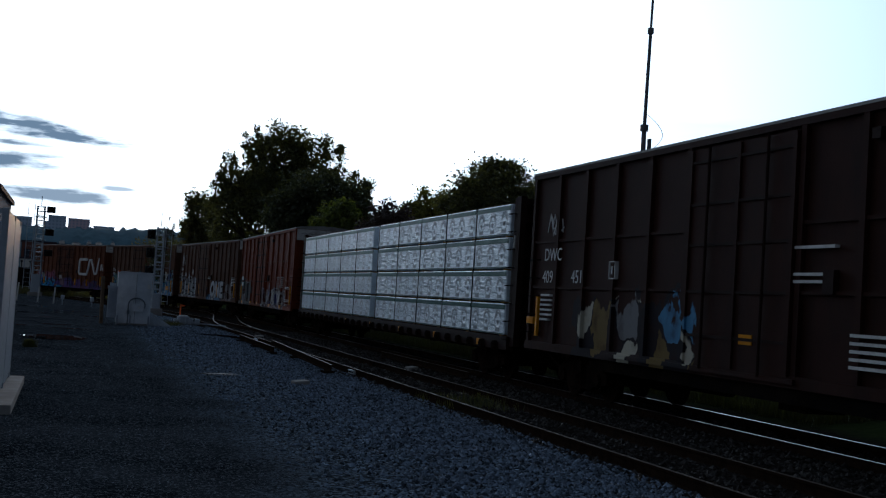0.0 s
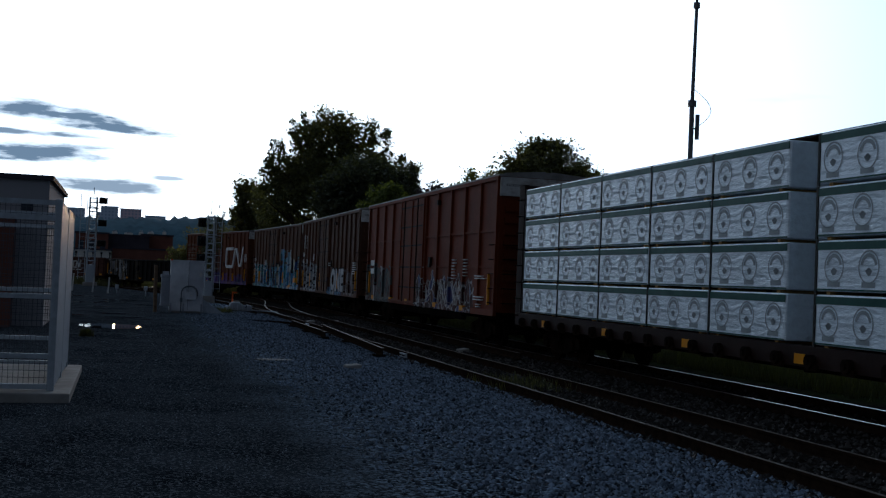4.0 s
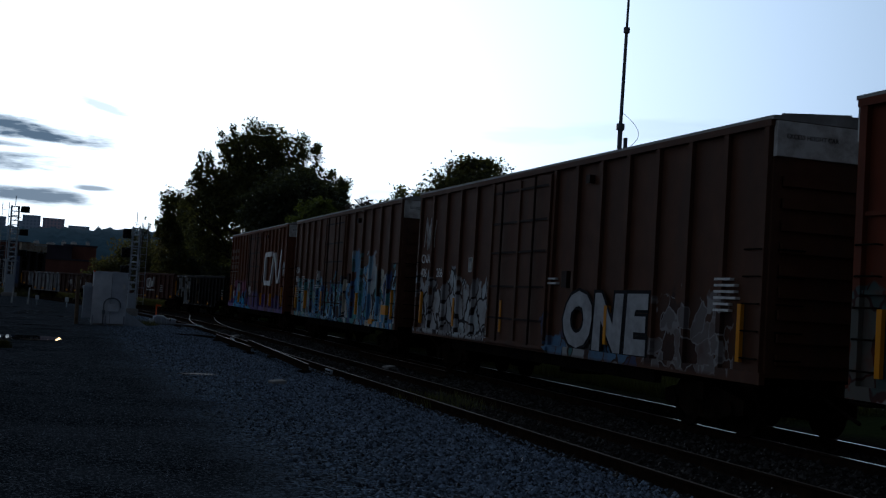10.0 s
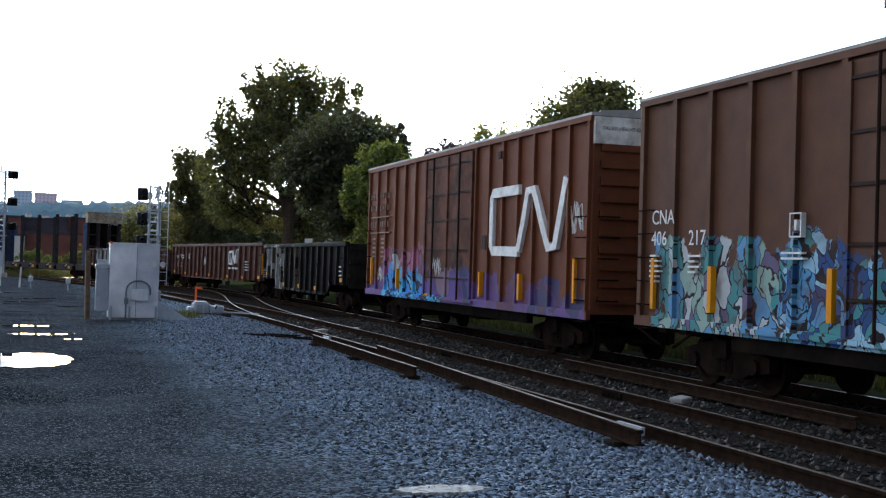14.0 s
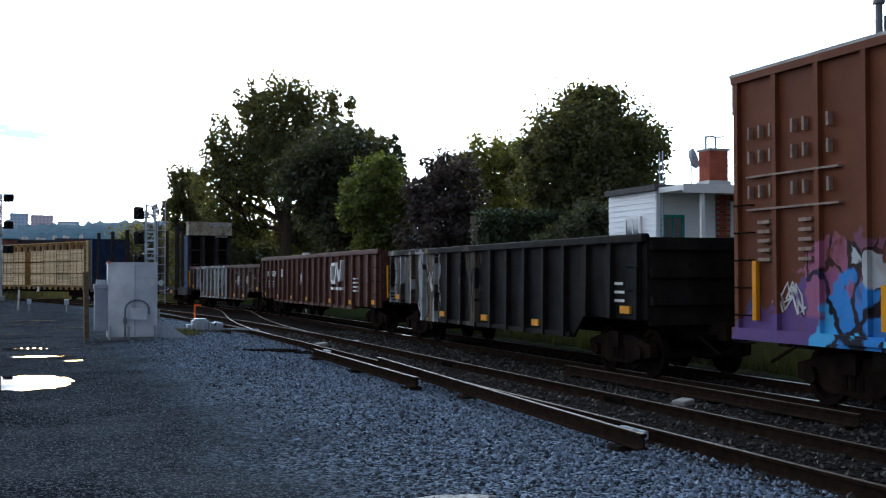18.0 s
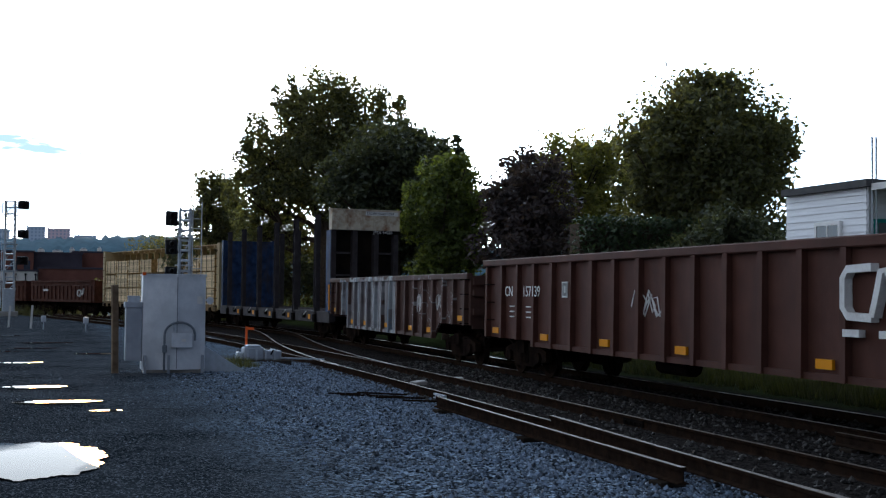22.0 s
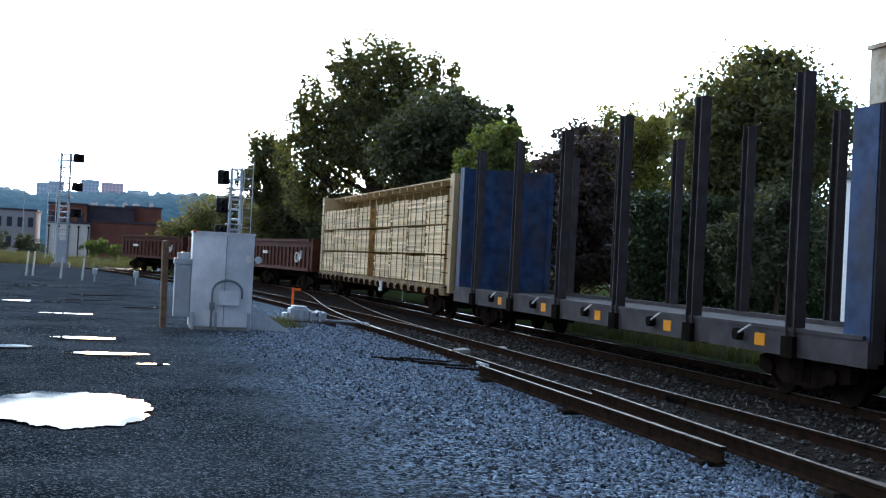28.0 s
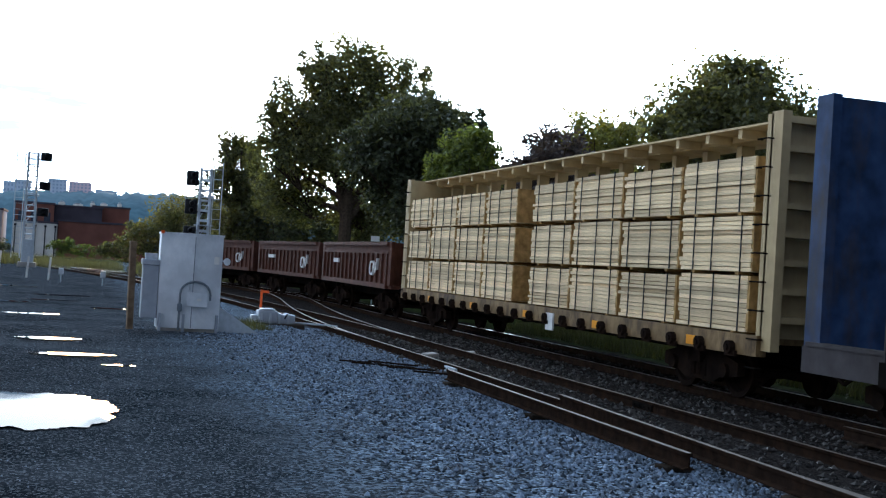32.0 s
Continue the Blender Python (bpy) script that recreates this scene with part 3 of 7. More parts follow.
def thing(name, m, label, category, group="", kind=""):
    ob = new(name)
    ob.empty_display_size = 0.3
    ob.matrix_basis = m
    return tagged(ob, label, category, group, kind)


def lettering(text, size, material, parent, m, name="lettering", align="LEFT", fat=0.0):
    """Flat letters in the built-in font, turned into a mesh."""
    cu = bpy.data.curves.new(name, "FONT")
    cu.body, cu.size, cu.extrude, cu.align_x = text, size, 0.002, align
    cu.resolution_u, cu.offset = 3, fat
    tmp = bpy.data.objects.new("tmp_letters", cu)
    scene.collection.objects.link(tmp)
    me = bpy.data.meshes.new_from_object(tmp.evaluated_get(bpy.context.evaluated_depsgraph_get()))
    bpy.data.objects.remove(tmp)
    me.materials.clear()
    me.materials.append(material)
    ob = new(name, me)
    ob.parent = parent
    ob.matrix_basis = m
    return ob


# ---- the plan: two tracks that run along +y and bend to the west ----
EYE_SIDE = 10.2                   # near side of the train's cars
MAIN_X, BEND_Y, BEND_R = 11.7, 55.0, 120.0
BEND_MAX = radians(62)


def main_point(s, off=0.0):
    """Place and heading on the main track at s metres; off: metres to the east of its centre."""
    if s <= BEND_Y:
        return MAIN_X + off, s, 0.0
    a = min((s - BEND_Y) / BEND_R, BEND_MAX)
    r = BEND_R + off
    x, y = MAIN_X - BEND_R + r * math.cos(a), BEND_Y + r * math.sin(a)
    rest = s - BEND_Y - BEND_R * BEND_MAX
    if rest > 0:
        x, y = x - rest * math.sin(a), y + rest * math.cos(a)
    return x, y, a


def side_point(s, off=0.0):
    """The same on the near track, whose centre lies 3.9 m nearer and bends gently."""
    x0, y0, r0 = 7.82, 32.0, 300.0
    if s <= y0:
        return x0 + off, s, 0.0
    a = (s - y0) / r0
    return x0 - r0 + (r0 + off) * math.cos(a), y0 + (r0 + off) * math.sin(a), a


# ---- ground: one sheet from the lot to the horizon ----
def ground_height(x, y):
    sx = side_point(y)[0] if y < 150 else -16.0
    z = 0.012 * noise.noise((x * 0.35, y * 0.35, 0.0)) + 0.006 * noise.noise((x * 1.7, y * 1.7, 3.0))
    for px, py, rx, ry in ((-0.42, 22.6, 0.95, 1.5), (-0.45, 32.9, 0.6, 0.5), (0.0, 29.6, 0.65, 0.4), (-1.75, 30.6, 0.6, 0.45)):
        q = ((x - px) / rx) ** 2 + ((y - py) / ry) ** 2
        if q < 1.6:                              # hollows that hold the puddles
            z -= 0.03 * max(0.0, 1.3 - q)
    d = x - (sx - 2.1)
    if d > 0:                                   # the ballast lies lower than the lot
        z -= 0.13 * min(d / 0.7, 1.0)
    if x > MAIN_X + 2.4:                        # grass bank behind the tracks
        z += 0.25 * min((x - MAIN_X - 2.4) / 2.5, 1.0)
    return z


def ground_material():
    m = bpy.data.materials.new("wet_lot_ballast_and_grass")
    m.use_nodes = True
    nd, lk = m.node_tree.nodes, m.node_tree.links
    bsdf = nd["Principled BSDF"]
    tc = nd.new("ShaderNodeTexCoord")
    sep = nd.new("ShaderNodeSeparateXYZ")
    lk.new(tc.outputs["Object"], sep.inputs["Vector"])

    def tex(scale, detail=6.0, rough=0.55):
        n = nd.new("ShaderNodeTexNoise")
        n.inputs["Scale"].default_value, n.inputs["Detail"].default_value, n.inputs["Roughness"].default_value = scale, detail, rough
        lk.new(tc.outputs["Object"], n.inputs["Vector"])
        return n.outputs["Fac"]

    def ramp(value, a, b, lo=0.0, hi=1.0):
        r = nd.new("ShaderNodeMapRange")
        for k, v in (("From Min", a), ("From Max", b), ("To Min", lo), ("To Max", hi)):
            r.inputs[k].default_value = v
        lk.new(value, r.inputs["Value"])
        return r.outputs["Result"]

    def mix(f, a, b):
        x = nd.new("ShaderNodeMix")
        x.data_type = "RGBA"
        lk.new(f, x.inputs["Factor"])
        for k, v in (("A", a), ("B", b)):
            if isinstance(v, tuple):
                x.inputs[k].default_value = (*v, 1)
            else:
                lk.new(v, x.inputs[k])
        return x.outputs["Result"]

    def math_(op, a, b):
        x = nd.new("ShaderNodeMath")
        x.operation = op
        for i, v in enumerate((a, b)):
            if isinstance(v, float):
                x.inputs[i].default_value = v
            else:
                lk.new(v, x.inputs[i])
        return x.outputs["Value"]

    # edge between lot and gravel wanders
    edge = math_("ADD", sep.outputs["X"], math_("MULTIPLY", tex(0.45, 4), 3.4))
    gravel_f = ramp(edge, 3.3, 5.4)
    grass_f = ramp(math_("ADD", sep.outputs["X"], math_("MULTIPLY", tex(0.8, 3), 1.6)), 14.4, 15.4)
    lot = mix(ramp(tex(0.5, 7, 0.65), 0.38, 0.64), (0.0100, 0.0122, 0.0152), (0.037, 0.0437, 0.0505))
    chips = nd.new("ShaderNodeTexVoronoi")
    chips.inputs["Scale"].default_value = 46.0
    lk.new(tc.outputs["Object"], chips.inputs["Vector"])
    csep = nd.new("ShaderNodeSeparateColor")
    lk.new(chips.outputs["Color"], csep.inputs["Color"])
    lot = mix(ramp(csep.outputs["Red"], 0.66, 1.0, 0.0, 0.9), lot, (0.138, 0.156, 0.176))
    vor = nd.new("ShaderNodeTexVoronoi")
    vor.inputs["Scale"].default_value = 27.0
    lk.new(tc.outputs["Object"], vor.inputs["Vector"])
    vsep = nd.new("ShaderNodeSeparateColor")
    lk.new(vor.outputs["Color"], vsep.inputs["Color"])
    stones = mix(ramp(vsep.outputs["Red"], 0.40, 1.0), (0.012, 0.015, 0.019), (0.295, 0.385, 0.485))
    stones = mix(ramp(tex(0.9, 4), 0.45, 0.7, 0.0, 0.45), stones, (0.060, 0.061, 0.064))
    # stones turn much darker from the side track eastwards
    dark_stones = mix(vsep.outputs["Green"], (0.006, 0.0055, 0.005), (0.032, 0.028, 0.026))
    stones = mix(ramp(math_("ADD", sep.outputs["X"], math_("MULTIPLY", tex(1.2, 3), 0.8)), 6.7, 7.3), stones, dark_stones)
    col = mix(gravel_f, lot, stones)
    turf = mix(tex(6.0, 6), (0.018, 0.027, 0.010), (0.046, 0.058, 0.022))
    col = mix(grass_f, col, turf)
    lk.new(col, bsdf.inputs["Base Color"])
    lk.new(ramp(tex(0.35, 4), 0.40, 0.62, 0.72, 0.95), bsdf.inputs["Roughness"])
    bsdf.inputs["Specular IOR Level"].default_value = 0.0
    bump = nd.new("ShaderNodeBump")
    bump.inputs["Strength"].default_value, bump.inputs["Distance"].default_value = 0.6, 0.014
    hgt = math_("ADD", math_("MULTIPLY", vor.outputs["Distance"], gravel_f), math_("MULTIPLY", chips.outputs["Distance"], 0.6))
    lk.new(hgt, bump.inputs["Height"])
    lk.new(bump.outputs["Normal"], bsdf.inputs["Normal"])
    return m


def steps(*spans):
    out = []
    for a, b, d in spans:
        n = max(1, round((b - a) / d))
        out += [a + (b - a) * i / n for i in range(n)]
    return out + [spans[-1][1]]


def build_ground():
    xs = steps((-2600, -200, 600), (-200, -30, 25), (-30, -6, 2.0), (-6, 4, 0.16), (4, 16, 0.3), (16, 40, 2.0), (40, 200, 40), (200, 2600, 600))
    ys = steps((-2600, -60, 400), (-60, -18, 7), (-18, 46, 0.35), (46, 64, 0.7), (64, 130, 2.0), (130, 400, 45), (400, 4200, 600))
    verts = [(x, y, ground_height(x, y)) for y in ys for x in xs]
    nx = len(xs)
    faces = [(j * nx + i, j * nx + i + 1, (j + 1) * nx + i + 1, (j + 1) * nx + i) for j in range(len(ys) - 1) for i in range(nx - 1)]
    me = bpy.data.meshes.new("ground")
    me.from_pydata(verts, [], faces)
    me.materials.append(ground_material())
    me.shade_smooth()
    tagged(new("ground", me), "dark wet gravel lot running into pale grey ballast and a grass bank", "ground", kind="structure")


build_ground()

RAIL_H = 0.17
RAIL = [(-0.065, 0), (0.065, 0), (0.065, 0.012), (0.012, 0.03), (0.010, 0.125), (0.034, 0.135), (0.036, 0.165), (0.028, 0.17), (-0.028, 0.17), (-0.036, 0.165), (-0.034, 0.135), (-0.010, 0.125), (-0.012, 0.03), (-0.065, 0.012)]
HEAD = [(-0.029, 0.1695), (0.029, 0.1695), (0.029, 0.1715), (-0.029, 0.1715)]
RAIL_BASE = -0.145                                # rail foot: heads lie 2.5 cm above the lot


def rail_on(parent, fn, off, s0, s1, step, head):
    pts = []
    n = max(2, int((s1 - s0) / step) + 1)
    for i in range(n):
        x, y, a = fn(s0 + (s1 - s0) * i / (n - 1), off)
        pts.append((x, y, RAIL_BASE))
    bm = bmesh.new()
    sweep(bm, RAIL, pts)
    ob = part("rail", bm, M_RAIL, parent)
    bm = bmesh.new()
    sweep(bm, HEAD, pts)
    part("rail_head", bm, head, ob, "worn bright running surface")


TIE_MESH = mesh_of("tie", soft_box(-1.3, 1.3, -0.115, 0.115, -0.17, 0.0, 0.012, 1), M_TIE)


def track(name, fn, s0, s1, head, label, off0=0.0):
    t = thing(name, Matrix(), label, "railway track", kind="structure")
    for off in (-0.7525, 0.7525):
        rail_on(t, fn, off, s0, s1, 3.0, head)
    s = s0 + 0.3
    rnd = random.Random(5)
    while s < min(s1, 115):
        x, y, a = fn(s)
        shared("tie", TIE_MESH, t, pose(x + rnd.uniform(-0.04, 0.04), y, RAIL_BASE - 0.012 + rnd.uniform(-0.006, 0.006), 0, 0, math.degrees(a) + rnd.uniform(-0.8, 0.8)))
        s += 0.56
    return t


track("main_track", main_point, -40, 330, M_RAILTOP, "rusty rails with bright heads on dark wooden ties")
track("side_track", side_point, -30, 104, M_RAILWORN, "rusty unused rails on weathered ties in ballast")


# ---- railway cars: local y runs along the track, x = -1.5 is the side towards the lot ----
NEAR = -1.5


def wheel_mesh():
    bm = bmesh.new()
    prof = ((0.0, 0.06), (0.10, 0.06), (0.14, 0.03), (0.34, 0.02), (0.36, 0.055), (0.42, 0.06), (0.42, -0.05), (0.455, -0.06), (0.45, -0.09), (0.36, -0.085), (0.33, -0.02), (0.14, -0.05), (0.0, -0.06))
    n = 20
    rings = [[bm.verts.new((x, r * math.cos(2 * math.pi * i / n), r * math.sin(2 * math.pi * i / n))) for i in range(n)] for r, x in prof if r > 0]
    for a, b in zip(rings, rings[1:]):
        for i in range(n):
            bm.faces.new((a[i], a[(i + 1) % n], b[(i + 1) % n], b[i]))
    bm.faces.new(rings[0])
    bm.faces.new(rings[-1][::-1])
    return bm


def wheelset_mesh():
    bm = bmesh.new()
    for sgn in (-1, 1):
        w = wheel_mesh()
        me = bpy.data.meshes.new("tmp")
        w.to_mesh(me)
        w.free()
        if sgn > 0:
            for v in me.vertices:
                v.co.x = -v.co.x
        for v in me.vertices:
            v.co.x += sgn * 0.7525
        bm.from_mesh(me)
        bpy.data.meshes.remove(me)
    rod(bm, (-1.05, 0, 0), (1.05, 0, 0), 0.08, n=10)
    return bm


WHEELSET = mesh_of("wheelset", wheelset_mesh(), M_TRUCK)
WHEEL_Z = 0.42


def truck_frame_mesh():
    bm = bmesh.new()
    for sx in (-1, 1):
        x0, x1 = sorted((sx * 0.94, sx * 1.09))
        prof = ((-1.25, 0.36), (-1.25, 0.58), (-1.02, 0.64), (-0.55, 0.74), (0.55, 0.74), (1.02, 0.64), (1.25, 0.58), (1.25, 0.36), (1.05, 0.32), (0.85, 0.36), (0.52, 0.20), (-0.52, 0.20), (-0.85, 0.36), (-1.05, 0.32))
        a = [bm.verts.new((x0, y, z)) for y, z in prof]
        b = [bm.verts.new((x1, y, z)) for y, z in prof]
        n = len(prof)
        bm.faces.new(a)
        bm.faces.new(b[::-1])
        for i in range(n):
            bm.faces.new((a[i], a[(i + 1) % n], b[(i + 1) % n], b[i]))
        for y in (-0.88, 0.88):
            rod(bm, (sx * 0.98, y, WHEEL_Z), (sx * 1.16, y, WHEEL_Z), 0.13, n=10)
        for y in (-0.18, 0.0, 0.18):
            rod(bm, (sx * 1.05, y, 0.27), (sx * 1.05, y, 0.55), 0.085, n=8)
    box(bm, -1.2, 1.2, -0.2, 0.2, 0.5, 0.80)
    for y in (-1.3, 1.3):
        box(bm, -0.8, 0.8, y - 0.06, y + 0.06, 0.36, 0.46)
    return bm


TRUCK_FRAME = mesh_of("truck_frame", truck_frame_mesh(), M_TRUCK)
CARS = []                                         # (thing, first, last metre in the train, wheelsets)


def trucks(car, half, inset):
    sets = []
    for y in (-half + inset, half - inset):
        tr = shared("truck", TRUCK_FRAME, car, pose(0, y, 0))
        tagged(tr, "rusty cast truck frame with springs")
        for dy in (-0.88, 0.88):
            sets.append(shared("wheelset", WHEELSET, tr, pose(0, dy, WHEEL_Z)))
    return sets


def couplers(car, half, ext=0.75):
    for sg in (-1, 1):
        bm = bmesh.new()
        y0, y1 = sorted((sg * (half - 0.3), sg * (half + ext)))
        box(bm, -0.08, 0.08, y0, y1, 0.78, 0.98)
        ya, yb = sorted((sg * (half + ext - 0.28), sg * (half + ext)))
        box(bm, -0.16, 0.16, ya, yb, 0.70, 1.04)
        rod(bm, (-0.35, sg * half, 0.75), (-0.28, sg * (half + ext), 0.45), 0.03, n=6)
        part("coupler", bm, M_TRUCK, car, "dark cast coupler with air hose")


def start_car(name, c0, c1, label, group="freight train cars"):
    half = (c1 - c0) / 2
    car = thing(name, pose(MAIN_X, 0, 0.025), label, "railway car", group)
    return car, half


def end_car(car, c0, c1, sets):
    CARS.append((car, c0, c1, sets))


RUNGS = {}


def ladder(car, x, y, z0, z1, width=0.42, n=7, axis="y", material=None):
    """Grab irons on a side (axis y) or an end (axis x), each a bar of its own."""
    key = (width, axis)
    if key not in RUNGS:
        bm = bmesh.new()
        h = width / 2
        if axis == "y":
            rod(bm, (0, -h, 0), (0, h, 0), 0.014, n=5)
            for sg in (-1, 1):
                rod(bm, (0, sg * h, 0), (0.10, sg * h, 0), 0.014, n=5)
        else:
            rod(bm, (-h, 0, 0), (h, 0, 0), 0.014, n=5)
            for sg in (-1, 1):
                rod(bm, (sg * h, 0, 0), (sg * h, -0.09 if y > 0 else 0.09, 0), 0.014, n=5)
        RUNGS[key] = mesh_of("grab_iron", bm, material or M_BLACK)
    for i in range(n):
        shared("grab_iron", RUNGS[key], car, pose(x, y, z0 + (z1 - z0) * i / (n - 1)))


def boxcar(name, c0, c1, paint, label, ribs, door, rib_w=0.10, roof_z=5.02, sill_z=0.98, panel_rows=(), end_white=True, door_at=0.0, skin=None):
    car, half = start_car(name, c0, c1, label)
    bm = bmesh.new()
    box(bm, -1.45, 1.45, -half, half, sill_z + 0.05, roof_z - 0.04)
    part("body", bm, paint, car, "riveted side sheets")
    # roof: a shallow gable with an overhanging edge
    bm = bmesh.new()
    prof = [(-1.53, roof_z - 0.06), (-1.53, roof_z), (0, roof_z + 0.12), (1.53, roof_z), (1.53, roof_z - 0.06)]
    a = [bm.verts.new((x, -half - 0.04, z)) for x, z in prof]
    b = [bm.verts.new((x, half + 0.04, z)) for x, z in prof]
    bm.faces.new(a)
    bm.faces.new(b[::-1])
    for i in range(5):
        bm.faces.new((a[i], a[(i + 1) % 5], b[(i + 1) % 5], b[i]))
    k = int(2 * half / 1.2)
    for i in range(k + 1):
        y = -half + 2 * half * i / k
        for sx in (-1, 1):
            v = box(bm, sx * 0.72 - 0.62, sx * 0.72 + 0.62, y - 0.03, y + 0.03, roof_z - 0.005, roof_z + 0.03)
            for q in v:
                q.co.z += 0.12 * (1 - abs(q.co.x) / 1.53)
    part("roof", bm, M_ROOFCAR, car, "dull galvanised ribbed roof")
    # side ribs and rails, both sides
    dw = door / 2
    for sx in (-1, 1):
        xo = sx * 1.45
        for y in ribs(half, dw, door_at):
            bm = bmesh.new()
            x0, x1 = sorted((xo - sx * 0.01, xo + sx * 0.078))
            box(bm, x0, x1, y - rib_w / 2, y + rib_w / 2, sill_z + 0.06, roof_z - 0.10)
            part("side_rib", bm, paint, car)
        for z0, z1, xx in ((roof_z - 0.16, roof_z - 0.05, 0.085), (sill_z - 0.06, sill_z + 0.12, 0.09)):
            bm = bmesh.new()
            x0, x1 = sorted((xo - sx * 0.01, xo + sx * xx))
            box(bm, x0, x1, -half, half, z0, z1)
            part("side_rail", bm, paint, car)
        for z in panel_rows:
            bm = bmesh.new()
            x0, x1 = sorted((xo - sx * 0.01, xo + sx * 0.05))
            box(bm, x0, x1, -half + 0.08, half - 0.08, z - 0.03, z + 0.03)
            part("panel_seam", bm, paint, car)
    # sliding door with bars, near side and far side
    for sx in (-1, 1):
        bm = bmesh.new()
        x0, x1 = sorted((sx * 1.46, sx * 1.535))
        box(bm, x0, x1, door_at - dw, door_at + dw, sill_z + 0.10, roof_z - 0.22)
        d = part("door", bm, paint if skin is None else skin, car, "tall sliding plug door")
        # Dark paint puts the shadow lines of bars and lock rods into their colour.
        for z in (sill_z + 0.6, sill_z + 1.35, sill_z + 2.15, sill_z + 2.85, roof_z - 0.45):
            x0, x1 = sorted((sx * 1.53, sx * 1.565))
            part("door_bar", boxed(x0, x1, door_at - dw + 0.05, door_at + dw - 0.05, z - 0.025, z + 0.025), M_DKBROWN, d)
        for y in (door_at - dw + 0.05, door_at, door_at + dw - 0.05):
            x0, x1 = sorted((sx * 1.53, sx * 1.575))
            part("door_post", boxed(x0, x1, y - 0.05, y + 0.05, sill_z + 0.11, roof_z - 0.23), paint if skin is None else skin, d)
        for y in (door_at - dw * 0.55, door_at + dw * 0.55):
            part("lock_rod", rodded((sx * 1.60, y, sill_z + 0.05), (sx * 1.60, y, roof_z - 0.2), 0.028, n=6), M_DKBROWN, d)
        x0, x1 = sorted((sx * 1.47, sx * 1.60))
        part("door_track", boxed(x0, x1, door_at - dw - 0.2, door_at + dw * 2.9, sill_z + 0.0, sill_z + 0.08), paint, car)
    # door hanger and its rusty stop under the roof edge
    part("door_hanger", boxed(-1.57, -1.44, door_at - dw - 1.9, door_at - dw - 1.72, roof_z - 0.56, roof_z - 0.40), M_DKBROWN, car)
    part("route_board", boxed(-1.552, -1.44, door_at - dw - 1.0, door_at - dw - 0.75, sill_z + 1.35, sill_z + 1.70), M_DKBROWN, car)
    # corrugated ends
    for sy in (-1, 1):
        bm = bmesh.new()
        y0, y1 = sorted((sy * (half - 0.02), sy * (half + 0.03)))
        for i in range(11):
            z = sill_z + 0.25 + i * 0.34
            if z > roof_z - 0.75:
                break
            box(bm, -1.3, 1.3, y0, sorted((y1, sy * (half + 0.07)))[1] if sy > 0 else y1, z, z + 0.16)
            if sy < 0:
                box(bm, -1.3, 1.3, -half - 0.07, -half + 0.02, z + 0.002, z + 0.158)
        part("end_ribs", bm, paint, car, "pressed steel end corrugations")
        if end_white:
            y0, y1 = sorted((sy * (half - 0.02), sy * (half + 0.075)))
            panel = part("height_panel", boxed(-1.46, 1.46, y0, y1, roof_z - 0.62, roof_z - 0.08), M_WHITE, car, "white painted excess height band")
            if sy < 0:
                lettering("EXCESS HEIGHT CAR", 0.10, M_SIGBLK, panel, pose(-1.3, -half - 0.078, roof_z - 0.34, 90, 0, 0))
                for j in range(3):
                    part("stencil_bar", boxed(0.3, 1.2, -half - 0.079, -half - 0.076, roof_z - 0.50 - j * 0.04, roof_z - 0.485 - j * 0.04), M_SIGBLK, panel)
        ladder(car, NEAR - 0.06, sy * (half - 0.32), sill_z - 0.1, sill_z + 2.0, n=6)
        ladder(car, -1.1, sy * (half + 0.1), sill_z - 0.1, sill_z + 2.0, n=6, axis="x")
        # yellow safety stripe by the ladder
        part("reflector", boxed(NEAR - 0.045, NEAR + 0.02, sy * (half - 0.62) - 0.05, sy * (half - 0.62) + 0.05, sill_z + 0.25, sill_z + 1.15), M_YELLOW, car, "yellow vertical reflector")
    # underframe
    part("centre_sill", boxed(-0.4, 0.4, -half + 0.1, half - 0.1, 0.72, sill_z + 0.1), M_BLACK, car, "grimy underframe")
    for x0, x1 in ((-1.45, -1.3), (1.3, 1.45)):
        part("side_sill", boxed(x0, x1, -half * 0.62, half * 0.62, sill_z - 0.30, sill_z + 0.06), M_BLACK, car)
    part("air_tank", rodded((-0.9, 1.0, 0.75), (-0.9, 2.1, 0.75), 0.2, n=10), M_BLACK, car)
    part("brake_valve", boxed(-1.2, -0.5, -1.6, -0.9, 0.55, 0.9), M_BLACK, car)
    couplers(car, half)
    sets = trucks(car, half, 2.3)
    end_car(car, c0, c1, sets)
    return car, half


def even_ribs(n):
    def fn(half, dw, at):
        out = []
        for a, b in ((-half + 0.12, at - dw - 0.1), (at + dw + 0.1, half - 0.12)):
            k = max(1, round(n * (b - a) / (2 * half)))
            out += [a + (b - a) * i / k for i in range(k + 1)]
        return out
    return fn


M_ROOFCAR = mat("car_roof_galvanised", (0.30, 0.29, 0.28), 0.6, metal=0.3, vary=0.2, dirt=(0.12, 0.09, 0.07), dirt_amount=0.5)

